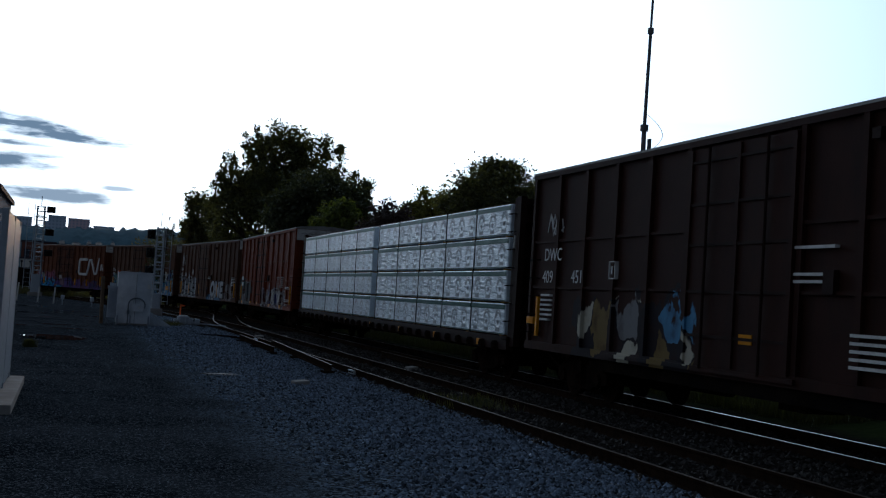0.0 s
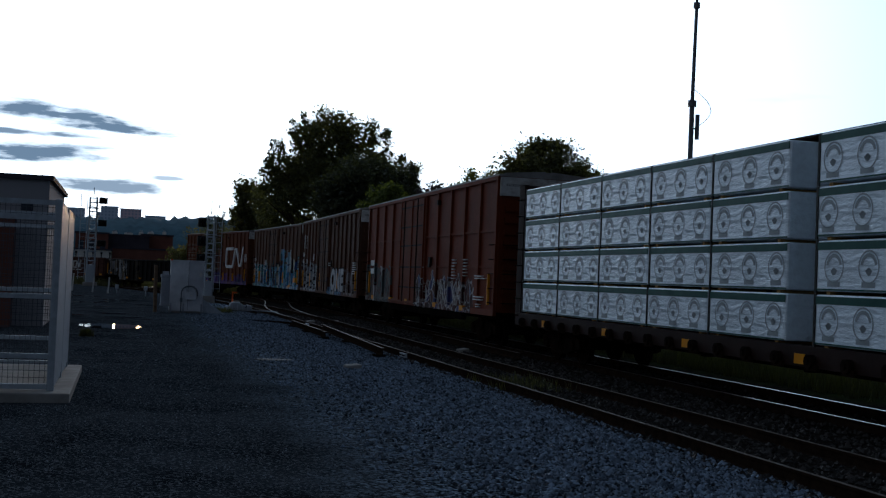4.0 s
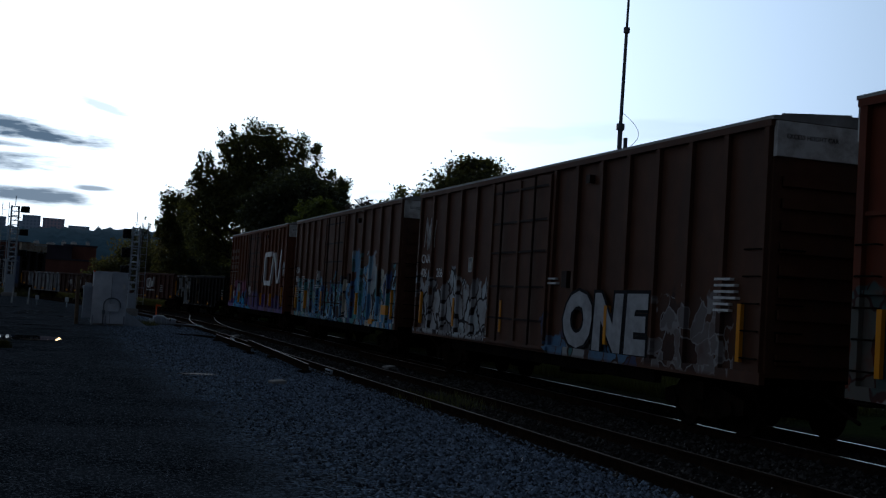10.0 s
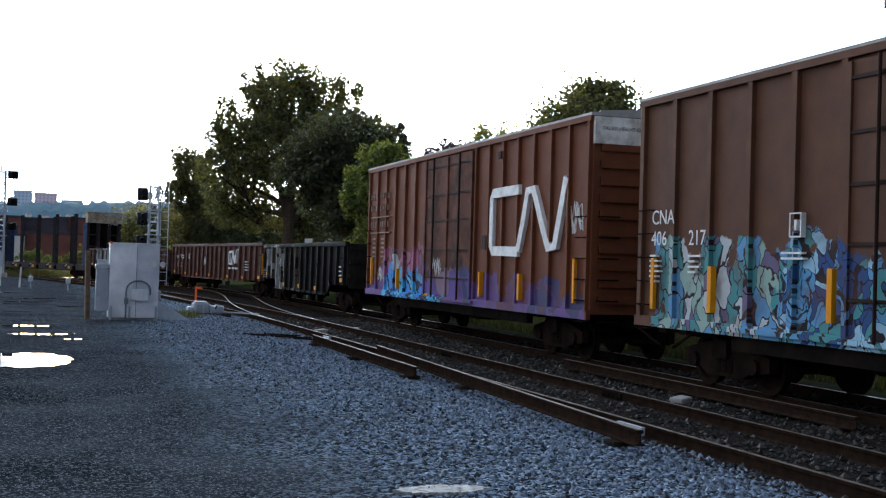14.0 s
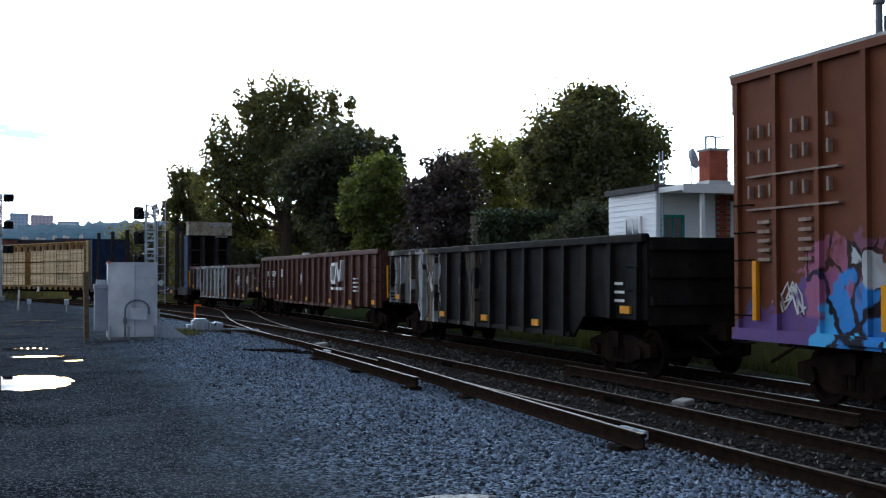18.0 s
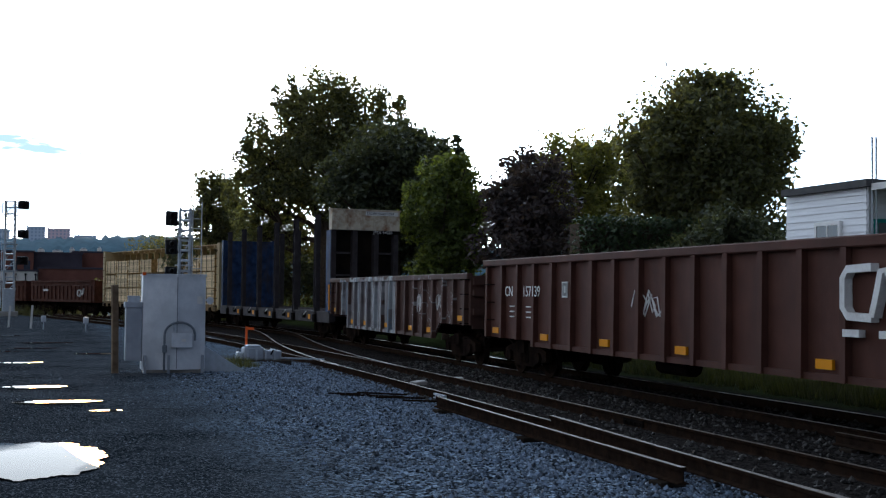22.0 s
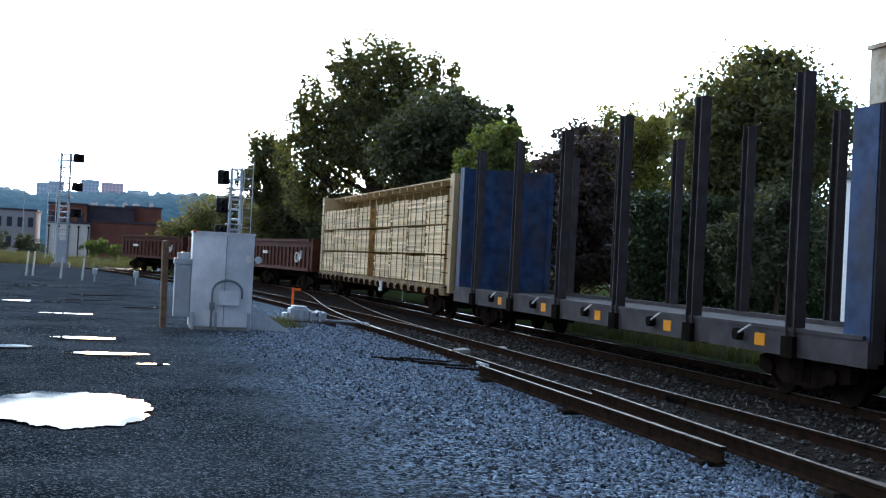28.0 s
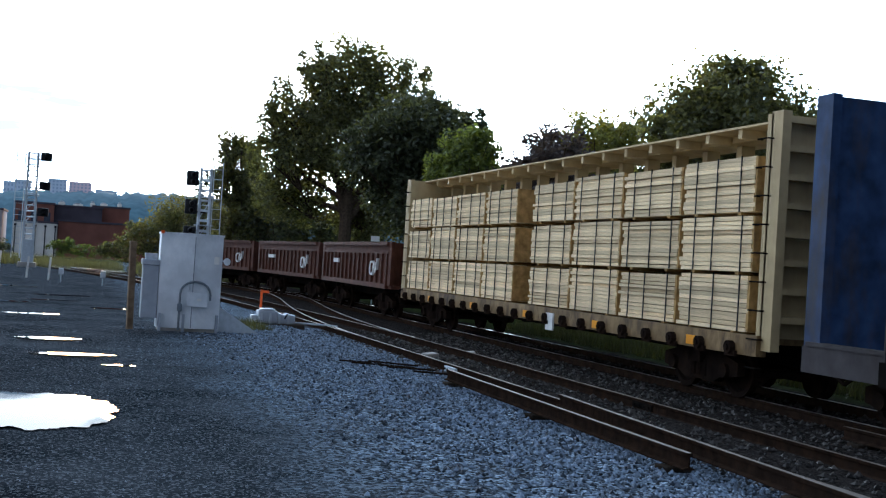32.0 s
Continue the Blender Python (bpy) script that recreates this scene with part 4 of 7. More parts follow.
box1, h1 = boxcar("boxcar", -53.3, -35.3, M_DWC, "dark brown steel boxcar with pale graffiti and white stencils", even_ribs(12), 3.2, 0.13, panel_rows=(2.35, 3.4), end_white=False)
box3, h3 = boxcar("boxcar", -4.6, 13.8, M_RED, "oxide red steel boxcar with white height band and tags", even_ribs(12), 3.6, 0.15, panel_rows=(2.35, 3.4), door_at=1.0)
box4, h4 = boxcar("boxcar", 15.8, 33.4, M_BROWN4, "faded brown steel boxcar with silver graffiti letters", even_ribs(15), 3.5, 0.13, door_at=1.0)
box5, h5 = boxcar("boxcar", 35.2, 51.2, M_BROWN5, "faded brown steel boxcar covered in blue graffiti", even_ribs(14), 3.1, 0.13, door_at=0.6)
box6, h6 = boxcar("boxcar", 53.2, 69.8, M_CNRED, "weathered red-brown boxcar with large white mark and blue tag", even_ribs(17), 3.8, 0.10, sill_z=0.95, door_at=0.2, skin=M_CNDOOR)


def ribbon(bm, pts, width, x0, x1):
    """A painted band through points (y, z) on the near side, from depth x0 to x1."""
    left, right = [], []
    for i, (y, z) in enumerate(pts):
        a, b = pts[max(i - 1, 0)], pts[min(i + 1, len(pts) - 1)]
        d = Vector((b[0] - a[0], b[1] - a[1])).normalized()
        n = Vector((-d.y, d.x)) * width / 2
        left.append((y + n.x, z + n.y))
        right.append((y - n.x, z - n.y))
    f = [[bm.verts.new((x, y, z)) for y, z in side] for x in (x0, x1) for side in (left, right)]
    for i in range(len(pts) - 1):
        for a, b in ((f[0], f[1]), (f[2], f[3]), (f[0], f[2]), (f[1], f[3])):
            bm.faces.new((a[i], a[i + 1], b[i + 1], b[i]))
    for k in (0, -1):
        bm.faces.new((f[0][k], f[1][k], f[3][k], f[2][k]))


def arc(cy, cz, r, a0, a1, n=7):
    return [(cy + r * math.cos(radians(a0 + (a1 - a0) * i / n)), cz + r * math.sin(radians(a0 + (a1 - a0) * i / n))) for i in range(n + 1)]


def double_mark(car, y, z, h, w, x=-1.536, back=-1.44):
    """The railway's wide white mark: an open square loop and a folded band, as plain strokes."""
    s = h * 0.16
    bm = bmesh.new()
    ribbon(bm, [(y - w * 0.40, z + h), (y - 0.10, z + h - 0.02), (y, z + h - 0.14), (y, z + 0.14), (y - 0.10, z + 0.02), (y - w * 0.40, z)], s, x, back)
    part("painted_mark", bm, M_MARK, car, "white open loop mark")
    bm = bmesh.new()
    ribbon(bm, [(y - w * 0.40, z + 0.02), (y - w * 0.47, z + h * 0.5), (y - w * 0.52, z + h - 0.06), (y - w * 0.60, z + h - 0.04), (y - w * 0.70, z + h * 0.5), (y - w * 0.80, z + 0.08), (y - w * 0.88, z + 0.1), (y - w, z + h + 0.12)], s, x - 0.002, back)
    part("painted_mark", bm, M_MARK, car, "white folded band mark")


def stencil(car, text, y, z, size, x=-1.530):
    """White letters on the near side, reading from +y to -y."""
    return lettering(text, size, M_MARK, car, pose(x, y, z) @ Euler((radians(90), 0, radians(-90))).to_matrix().to_4x4(), "stencil")


def bars(car, y, z, rows, width=0.5, h=0.045, pitch=0.11, x=-1.532, seed=1):
    """Small unreadable data lines as plain white bars."""
    rnd = random.Random(seed)
    for i in range(rows):
        w = width * rnd.uniform(0.55, 1.0)
        part("data_bar", boxed(x, -1.44, y - w, y, z - i * pitch, z - i * pitch + h), M_MARK, car)


def scribble(car, y, z, w, h, seed, x=-1.462, material=None, width=0.028):
    """A quick sprayed tag: one looping line."""
    rnd = random.Random(seed)
    pts, n = [], 26
    for i in range(n):
        a = i * 1.35 + rnd.uniform(-0.4, 0.4)
        pts.append((y - w * i / n + 0.22 * w * math.cos(a), z + h * (0.5 + 0.48 * math.sin(a * 1.3 + rnd.uniform(-0.5, 0.5)))))
    bm = bmesh.new()
    ribbon(bm, pts, width, x, x + 0.012)
    part("spray_tag", bm, material or M_MARK, car, "thin white spray-painted tag")


def frame_mark(car, y, z, s=0.26, x=-1.532):
    bm = bmesh.new()
    ribbon(bm, [(y, z), (y - s, z), (y - s, z + s * 1.3), (y, z + s * 1.3), (y, z)], 0.03, x, -1.44)
    part("plate_mark", bm, M_MARK, car)
    part("plate_dot", boxed(x, -1.44, y - s * 0.6, y - s * 0.4, z + s * 0.35, z + s * 0.95), M_MARK, car)


def side_plates(car, ys, z=0.98, h=0.16, w=0.38):
    for y in ys:
        part("reflector", boxed(-1.549, -1.44, y - w / 2, y + w / 2, z, z + h), M_YELLOW, car, "yellow reflector plate")


def side_posts(car, ys, z0=1.25, z1=2.0):
    for y in ys:
        part("reflector", boxed(-1.549, -1.44, y - 0.055, y + 0.055, z0, z1), M_YELLOW, car, "yellow upright reflector")


# markings, car by car
stencil(box1, "DWC", 8.1, 2.95, 0.40)
stencil(box1, "409", 8.15, 2.45, 0.40)
stencil(box1, "451", 6.55, 2.45, 0.40)
frame_mark(box1, 4.7, 2.55)
bars(box1, 8.2, 2.15, 6, 0.8, seed=3)
bars(box1, -1.6, 3.0, 1, 1.6)
bars(box1, -1.2, 2.6, 2, 1.9, seed=4)
bars(box1, -3.0, 1.75, 5, 0.9, seed=5)
scribble(box1, 8.0, 3.5, 0.7, 0.55, 4)
side_plates(box1, (8.75, -0.4, -4.3), 1.5)
for yy in (8.35, ):
    part("paint_patch", boxed(-1.531, -1.44, yy - 0.75, yy - 0.05, 2.40, 2.62), M_MARK, box3, "faded white blanked number")
    part("paint_patch", boxed(-1.531, -1.44, yy - 0.75, yy - 0.05, 2.05, 2.27), M_MARK, box3, "faded white blanked number")
bars(box3, -4.6, 2.55, 7, 0.35, 0.035, 0.10, seed=6)
bars(box3, -5.9, 2.55, 6, 0.4, 0.035, 0.10, seed=7)
bars(box3, -7.2, 2.05, 2, 1.1, 0.03, 0.07, seed=8)
bars(box3, -7.1, 1.42, 2, 1.2, 0.035, 0.08, seed=9)
bars(box3, -7.4, 1.2, 4, 0.4, 0.03, 0.07, seed=10)
bars(box3, 0.2, 2.3, 1, 1.4, 0.05, seed=11)
scribble(box3, 0.1, 1.05, 1.6, 0.85, 21)
scribble(box3, -2.2, 1.0, 1.5, 0.95, 22)
scribble(box3, -4.4, 1.0, 1.6, 0.9, 23)
scribble(box3, 2.2, 1.05, 1.5, 0.6, 24)
side_plates(box3, (7.7, 4.3, 1.6, -2.6, -5.9), 0.97)
stencil(box4, "CNA", 8.3, 2.95, 0.36)
stencil(box4, "406", 8.3, 2.55, 0.36)
stencil(box4, "206", 6.9, 2.55, 0.36)
frame_mark(box4, 4.3, 2.7)
scribble(box4, 8.2, 3.3, 0.75, 1.0, 31)
bars(box4, -0.2, 2.5, 2, 1.2, 0.04, 0.1, seed=12)
bars(box4, -7.4, 2.5, 6, 0.7, 0.04, 0.1, seed=13)


def tag_letters(car, text, y, z, size, wide, seed):
    """Fat sprayed block letters: a silver fill over a black outline."""
    rnd = random.Random(seed)
    for ch in text:
        lean = rnd.uniform(-2, 2)
        turn = Euler((radians(90), 0, radians(-90))).to_matrix().to_4x4()
        for k, (grow, m, x) in enumerate(((0.15, M_INKTAG, -1.534), (0.085, M_SILVERTAG, -1.540))):
            ob = lettering(ch, size, m, car, pose(x, y, z, lean) @ turn @ Matrix.Diagonal((wide, 1, 1, 1)), "tag_letter", fat=grow)
            for v in ob.data.vertices:
                if v.co.y > size * 0.5:
                    v.co.x += 0.04 * size
        y -= size * wide * 0.86


tag_letters(box4, "ONE", -1.7, 1.2, 1.4, 1.12, 3)
stencil(box5, "CNA", 7.45, 2.72, 0.36)
stencil(box5, "406", 7.45, 2.35, 0.36)
stencil(box5, "217", 6.2, 2.35, 0.36)
frame_mark(box5, 3.4, 2.45)
bars(box5, 7.5, 2.15, 6, 0.35, 0.035, 0.09, seed=14)
bars(box5, 6.2, 2.15, 4, 0.4, 0.035, 0.09, seed=15)
bars(box5, 3.6, 2.2, 2, 0.7, 0.03, 0.08, seed=16)
bars(box5, 0.2, 2.75, 1, 0.9, 0.04, seed=17)
side_posts(box5, (7.4 - 1.9, 2.45, -3.0))
side_plates(box5, (-6.6,), 1.35, 0.3, 0.55)
side_plates(box5, (-5.1,), 1.0, 0.16, 0.5)
side_posts(box4, (5.3, 1.9, -3.6))
double_mark(box6, -3.0, 2.25, 1.42, 4.2, back=-1.44)
for z, n in ((3.95, 8), (3.58, 8), (3.05, 8)):
    for q in range(n):
        if q not in (3, 6):
            part("faded_letter", boxed(-1.532, -1.44, 7.80 - q * 0.27, 7.85 - q * 0.27, z, z + 0.19), M_FADED, box6)
part("faded_rule", boxed(-1.532, -1.44, 5.7, 7.9, 3.36, 3.39), M_FADED, box6)
part("faded_rule", boxed(-1.532, -1.44, 5.7, 7.9, 2.86, 2.89), M_FADED, box6)
for q in range(5):
    for y in (7.6, 6.6):
        part("faded_letter", boxed(-1.532, -1.44, y - 0.3, y, 2.65 - 0.14 * q, 2.70 - 0.14 * q), M_FADED, box6)
scribble(box6, -7.3, 2.6, 0.6, 0.7, 41)
scribble(box6, 7.2, 1.3, 0.6, 0.5, 42)
scribble(box6, 1.2, 1.6, 0.55, 0.5, 43, x=-1.552)
side_posts(box6, (-2.3, -4.8, 4.8), 1.15, 1.75)
side_plates(box6, (1.9,), 0.93)


def gondola(name, c0, c1, paint, label, top, n_ribs, sill=0.62, drop=True, reflectors=5, rib_w=0.13, taper=True, rise=0.45):
    car, half = start_car(name, c0, c1, label)
    t = 0.06
    for sx in (-1, 1):
        x0, x1 = sorted((sx * 1.42, sx * (1.42 - t)))
        # side sheet, raised at both ends over the trucks
        low = sill if drop else sill + rise
        e = 2.6
        bm = bmesh.new()
        box(bm, x0, x1, -half, half, sill + rise, top - 0.02)
        if drop:
            v = box(bm, x0, x1, -half + e, half - e, low, sill + rise)
            for q in v:
                if q.co.z < sill + 0.2:
                    q.co.y -= 0.5 * (1 if q.co.y > 0 else -1)
        part("side_sheet", bm, paint, car, "dented side sheet")
        x0, x1 = sorted((sx * 1.36, sx * 1.53))
        part("top_chord", soft_box(x0, x1, -half, half, top - 0.14, top + 0.02, 0.02, 1), paint, car, "bent top chord")
        x0, x1 = sorted((sx * 1.40, sx * 1.50))
        part("bottom_chord", boxed(x0, x1, -half + e + 0.5, half - e - 0.5, low, low + 0.1), paint, car)
        for i in range(n_ribs):
            y = -half + 0.25 + (2 * half - 0.5) * i / (n_ribs - 1)
            zl = sill + rise if abs(y) > half - e - 0.25 else low
            bm = bmesh.new()
            x0, x1 = sorted((sx * 1.41, sx * 1.545))
            v = box(bm, x0, x1, y - rib_w / 2, y + rib_w / 2, zl, top - 0.1)
            if taper:
                for q in v:
                    if abs(q.co.x) > 1.5 and q.co.z > top - 0.3:
                        q.co.x *= 0.985
            part("side_post", bm, paint, car)
        if sx < 0:
            for i in range(reflectors):
                k = 0.5 + round((n_ribs - 2) * i / (reflectors - 1))
                y = -half + 0.25 + (2 * half - 0.5) * k / (n_ribs - 1) + 0.15
                zl = (sill + rise + 0.10) if abs(y) > half - e else low + 0.16
                part("reflector", boxed(-1.47, -1.41, y - 0.34, y + 0.04, zl, zl + 0.14), M_YELLOW, car, "yellow reflector plate")
    for sy in (-1, 1):
        y0, y1 = sorted((sy * half, sy * (half - t)))
        part("end_sheet", boxed(-1.36, 1.36, y0, y1, sill + 0.35, top - 0.05), paint, car)
        for z in (sill + 0.8, sill + 1.3, top - 0.2):
            y0, y1 = sorted((sy * (half - 0.01), sy * (half + 0.10)))
            part("end_rib", boxed(-1.36, 1.36, y0, y1, z - 0.08, z + 0.08), paint, car)
        ladder(car, NEAR - 0.02, sy * (half - 0.35), sill + 0.1, top - 0.15, n=5)
    part("floor", boxed(-1.36, 1.36, -half + t, half - t, sill + 0.42, sill + 0.52), M_BLACK, car)
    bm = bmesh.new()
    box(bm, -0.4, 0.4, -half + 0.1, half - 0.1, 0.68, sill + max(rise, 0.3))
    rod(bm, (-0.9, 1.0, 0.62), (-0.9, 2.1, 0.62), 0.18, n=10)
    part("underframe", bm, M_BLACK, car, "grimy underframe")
    couplers(car, half, 0.6)
    end_car(car, c0, c1, trucks(car, half, 1.75))
    return car, half


gon7, h7 = gondola("gondola", 72.7, 88.8, M_GONBLACK, "black open gondola car with silver graffiti and dented ribs", 2.62, 16)
gon8, h8 = gondola("gondola", 90.0, 110.4, M_GONBROWN, "brown open gondola car with white logo mark", 2.72, 21, sill=0.72, reflectors=7, rib_w=0.13, rise=0.12)
gon9, h9 = gondola("gondola", 111.6, 127.6, M_GON9, "brown open gondola car with washed-out white graffiti", 2.42, 18, reflectors=7)
double_mark(gon8, -4.0, 1.62, 0.68, 1.5, x=-1.552, back=-1.41)
bars(gon8, -4.0, 1.36, 1, 0.62, 0.10, x=-1.55, seed=31)
bars(gon8, -4.75, 1.36, 1, 0.5, 0.10, x=-1.55, seed=35)
bars(gon8, -5.35, 1.36, 1, 0.35, 0.10, x=-1.55, seed=36)
stencil(gon8, "CN", 8.6, 1.85, 0.34, x=-1.552)
stencil(gon8, "157139", 7.5, 1.85, 0.34, x=-1.552)
frame_mark(gon8, 5.3, 1.85, 0.24, x=-1.552)
bars(gon8, 8.3, 1.6, 3, 0.28, 0.025, 0.12, x=-1.55, seed=32)
bars(gon8, 7.3, 1.6, 3, 0.3, 0.025, 0.12, x=-1.55, seed=33)
bars(gon8, -7.2, 1.75, 4, 0.4, 0.05, 0.14, x=-1.55, seed=34)
scribble(gon8, 2.2, 1.5, 0.9, 0.5, 51, x=-1.432)
scribble(gon9, -3.0, 1.3, 0.7, 0.6, 52, x=-1.432)
scribble(gon9, -5.0, 1.4, 0.8, 0.5, 53, x=-1.432)
scribble(gon7, 4.3, 1.4, 0.8, 0.6, 54, x=-1.432)
bars(gon7, -6.6, 1.7, 3, 0.7, 0.05, 0.16, x=-1.435, seed=35)
for g, gh in ((gon7, h7), (gon9, h9)):
    part("handrail", rodded((-1.58, gh - 0.15, 1.2), (-1.60, gh - 0.2, 2.2), 0.03, n=6), M_YELLOW, g, "bent yellow handrail")


def flat_deck(car, half, deck_z, paint, label, depth=0.42):
    for sx in (-1, 1):
        x0, x1 = sorted((sx * 1.32, sx * 1.5))
        part("side_sill", boxed(x0, x1, -half, half, deck_z - depth, deck_z + 0.03), paint, car, label)
    part("deck", boxed(-1.31, 1.31, -half, half, deck_z - 0.1, deck_z), paint, car)
    bm = bmesh.new()
    box(bm, -0.35, 0.35, -half + 0.1, half - 0.1, 0.6, deck_z - 0.11)
    for y in (-half * 0.5, -half * 0.25, 0.0, half * 0.25, half * 0.5):
        box(bm, -1.3, 1.3, y - 0.07, y + 0.07, deck_z - 0.4, deck_z - 0.11)
    part("underframe", bm, M_BLACK, car)


def centerbeam(c0, c1, label, paint, sill, deck_z=1.08, top=4.55):
    car, half = start_car("centerbeam_flatcar", c0, c1, label)
    flat_deck(car, half, deck_z, sill, "rusty side sill with tie-down winches", 0.30)
    for sy in (-1, 1):
        y0, y1 = sorted((sy * half, sy * (half - 0.16)))
        bulk = part("bulkhead", boxed(-1.42, 1.42, y0, y1, deck_z, top), paint, car, "end bulkhead with ribs")
        for i in range(8):
            z = deck_z + 0.3 + i * (top - deck_z - 0.4) / 7
            ya, yb = sorted((sy * (half - 0.02), sy * (half + 0.24)))
            part("bulkhead_rib", boxed(-1.3, 1.3, ya, yb, z - 0.05, z + 0.05), paint, bulk)
        for x in (-1.40, 1.28):
            ya, yb = sorted((sy * (half - 0.05), sy * (half + 0.26)))
            part("corner_post", boxed(x - 0.02, x + 0.14, ya, yb, deck_z - 0.2, top + 0.03), paint, bulk)
        ladder(car, NEAR - 0.03, sy * (half - 0.1), 0.6, top - 0.4, n=9, width=0.3)
    part("top_chord", boxed(-0.42, 0.42, -half + 0.16, half - 0.16, top - 0.16, top - 0.04), paint, car, "wide top beam")
    part("top_flange", boxed(-0.95, 0.95, -half + 0.16, half - 0.16, top - 0.038, top), paint, car, "overhanging top flange")
    for i in range(int(2 * half / 1.1)):
        y = -half + 0.7 + i * 1.1
        part("flange_bracket", boxed(-0.90, -0.43, y - 0.06, y + 0.06, top - 0.20, top - 0.04), paint, car)
    k = int(2 * half / 1.25)
    for i in range(k + 1):
        y = -half + 0.6 + (2 * half - 1.2) * i / k
        part("beam_post", boxed(-0.14, 0.14, y - 0.09, y + 0.09, deck_z, top - 0.162), paint, car)
    n = int(2 * half / 0.95)
    win = mesh_of("winch", wheel_small(), M_TRUCK)
    for i in range(n):
        y = -half + 0.7 + (2 * half - 1.4) * i / (n - 1)
        shared("winch", win, car, pose(-1.5, y, deck_z - 0.2))
        if i % 4 == 1:
            part("reflector", boxed(-1.515, -1.49, y + 0.2, y + 0.5, deck_z - 0.26, deck_z - 0.10), M_YELLOW, car)
    couplers(car, half, 0.6)
    end_car(car, c0, c1, trucks(car, half, 2.4))
    return car, half


def wheel_small():
    bm = bmesh.new()
    rod(bm, (-0.10, 0, 0), (0.02, 0, 0), 0.11, n=10)
    rod(bm, (-0.13, 0, 0), (-0.10, 0, 0), 0.05, n=8)
    box(bm, -0.05, 0.0, -0.16, 0.16, -0.14, -0.05)
    return bm


beam2, h2 = centerbeam(-34.0, -6.5, "centerbeam flatcar loaded with white wrapped lumber packs", M_DKBROWN, M_DKBROWN)
beam11, h11 = centerbeam(150.0, 170.8, "yellow centerbeam flatcar loaded with sawn lumber packs", M_BEAM, M_BEAMSILL, top=4.62)
part("car_plate", boxed(-1.54, -1.5, -2.35, -1.95, 0.62, 1.0), M_PAINTW, beam11, "white framed placard")
part("plate_mark", boxed(-1.47, -1.43, -h2 - 0.02, -h2 - 0.001, 3.3, 3.62), M_MARK, beam2)


def emblem_mesh():
    """A round printed emblem: ring, arch, dot and a bar below, as plain shapes."""
    bm = bmesh.new()

    def ring(r0, r1, a0=0, a1=360, n=20, cz=0.0):
        for i in range(n):
            q = [radians(a0 + (a1 - a0) * k / n) for k in (i, i + 1)]
            poly(bm, [(0, r0 * math.cos(q[0]), cz + r0 * math.sin(q[0])), (0, r1 * math.cos(q[0]), cz + r1 * math.sin(q[0])), (0, r1 * math.cos(q[1]), cz + r1 * math.sin(q[1])), (0, r0 * math.cos(q[1]), cz + r0 * math.sin(q[1]))])

    ring(0.225, 0.25)
    ring(0.145, 0.20, 10, 170, 12)
    ring(0.0, 0.06, 0, 360, 10, -0.07)
    ring(0.0, 0.09, 200, 340, 8, -0.02)
    poly(bm, [(0, -0.16, -0.30), (0, 0.16, -0.30), (0, 0.16, -0.22), (0, -0.16, -0.22)])
    return bm


EMBLEM = mesh_of("emblem", emblem_mesh(), M_WRAPDK)
PACK_MESH = {}


def unit_block(material, r=0.03):
    """A block of unit size with softened edges, to be sized by its pose."""
    key = material.name
    if key not in PACK_MESH:
        PACK_MESH[key] = mesh_of("block", soft_box(-0.5, 0.5, -0.5, 0.5, -0.5, 0.5, r, 2), material)
    return PACK_MESH[key]


def sized(x0, x1, y0, y1, z0, z1, lean=0.0):
    return Matrix.Translation(((x0 + x1) / 2, (y0 + y1) / 2, (z0 + z1) / 2)) @ Euler((0, radians(lean), 0)).to_matrix().to_4x4() @ Matrix.Diagonal((x1 - x0, y1 - y0, z1 - z0, 1))


def packs(car, half, cols, rows, deck_z, top, kind, gap_after, gap):
    """Lumber packs on both sides of the centre beam."""
    usable = 2 * half - 0.7 - gap
    w = usable / cols
    hgt = (top - deck_z) / rows
    for sx in (-1, 1):
        y = -half + 0.35
        for i in range(cols):
            if i == gap_after:
                y += gap
            for j in range(rows):
                z0 = deck_z + j * hgt
                kind(car, sx, y + 0.012, y + w - 0.012, z0 + 0.05, z0 + hgt, i, j)
            y += w


PK = random.Random(11)


def wrapped_pack(car, sx, y0, y1, z0, z1, i, j):
    k = PK.uniform(-0.012, 0.012)
    x0, x1 = sorted((sx * 0.46, sx * (1.45 + k)))
    pk = shared("wrapped_pack", unit_block(M_WRAP), car, sized(x0, x1, y0, y1, z0, z1))
    for y in (y0 + 0.3, y1 - 0.3):
        part("skid", boxed(x0 + 0.03, x1 - 0.03, y - 0.05, y + 0.05, z0 - 0.05, z0), M_LUMEND, car)
    if sx > 0:
        return
    xf = -1.45 - k - 0.003
    part("printed_band", boxed(xf - 0.002, xf + 0.02, y0 + 0.03, y1 - 0.03, z1 - 0.15, z1 - 0.03), M_WRAPGRN, car, "dark green printed band")
    part("base_band", boxed(xf - 0.002, xf + 0.02, y0 + 0.03, y1 - 0.03, z0 + 0.015, z0 + 0.04), M_WRAPGRN, car)
    part("strap", boxed(xf - 0.006, xf + 0.02, y1 - 0.03, y1 + 0.02, z0 - 0.04, z1 + 0.004), M_STRAP, car)
    n = 3
    off = PK.uniform(-0.12, 0.12)
    for q in range(n):
        y = y0 + (y1 - y0) * (q + 0.5) / n + off
        shared("emblem", EMBLEM, car, pose(xf - 0.004, y, (z0 + z1) / 2 - 0.02))


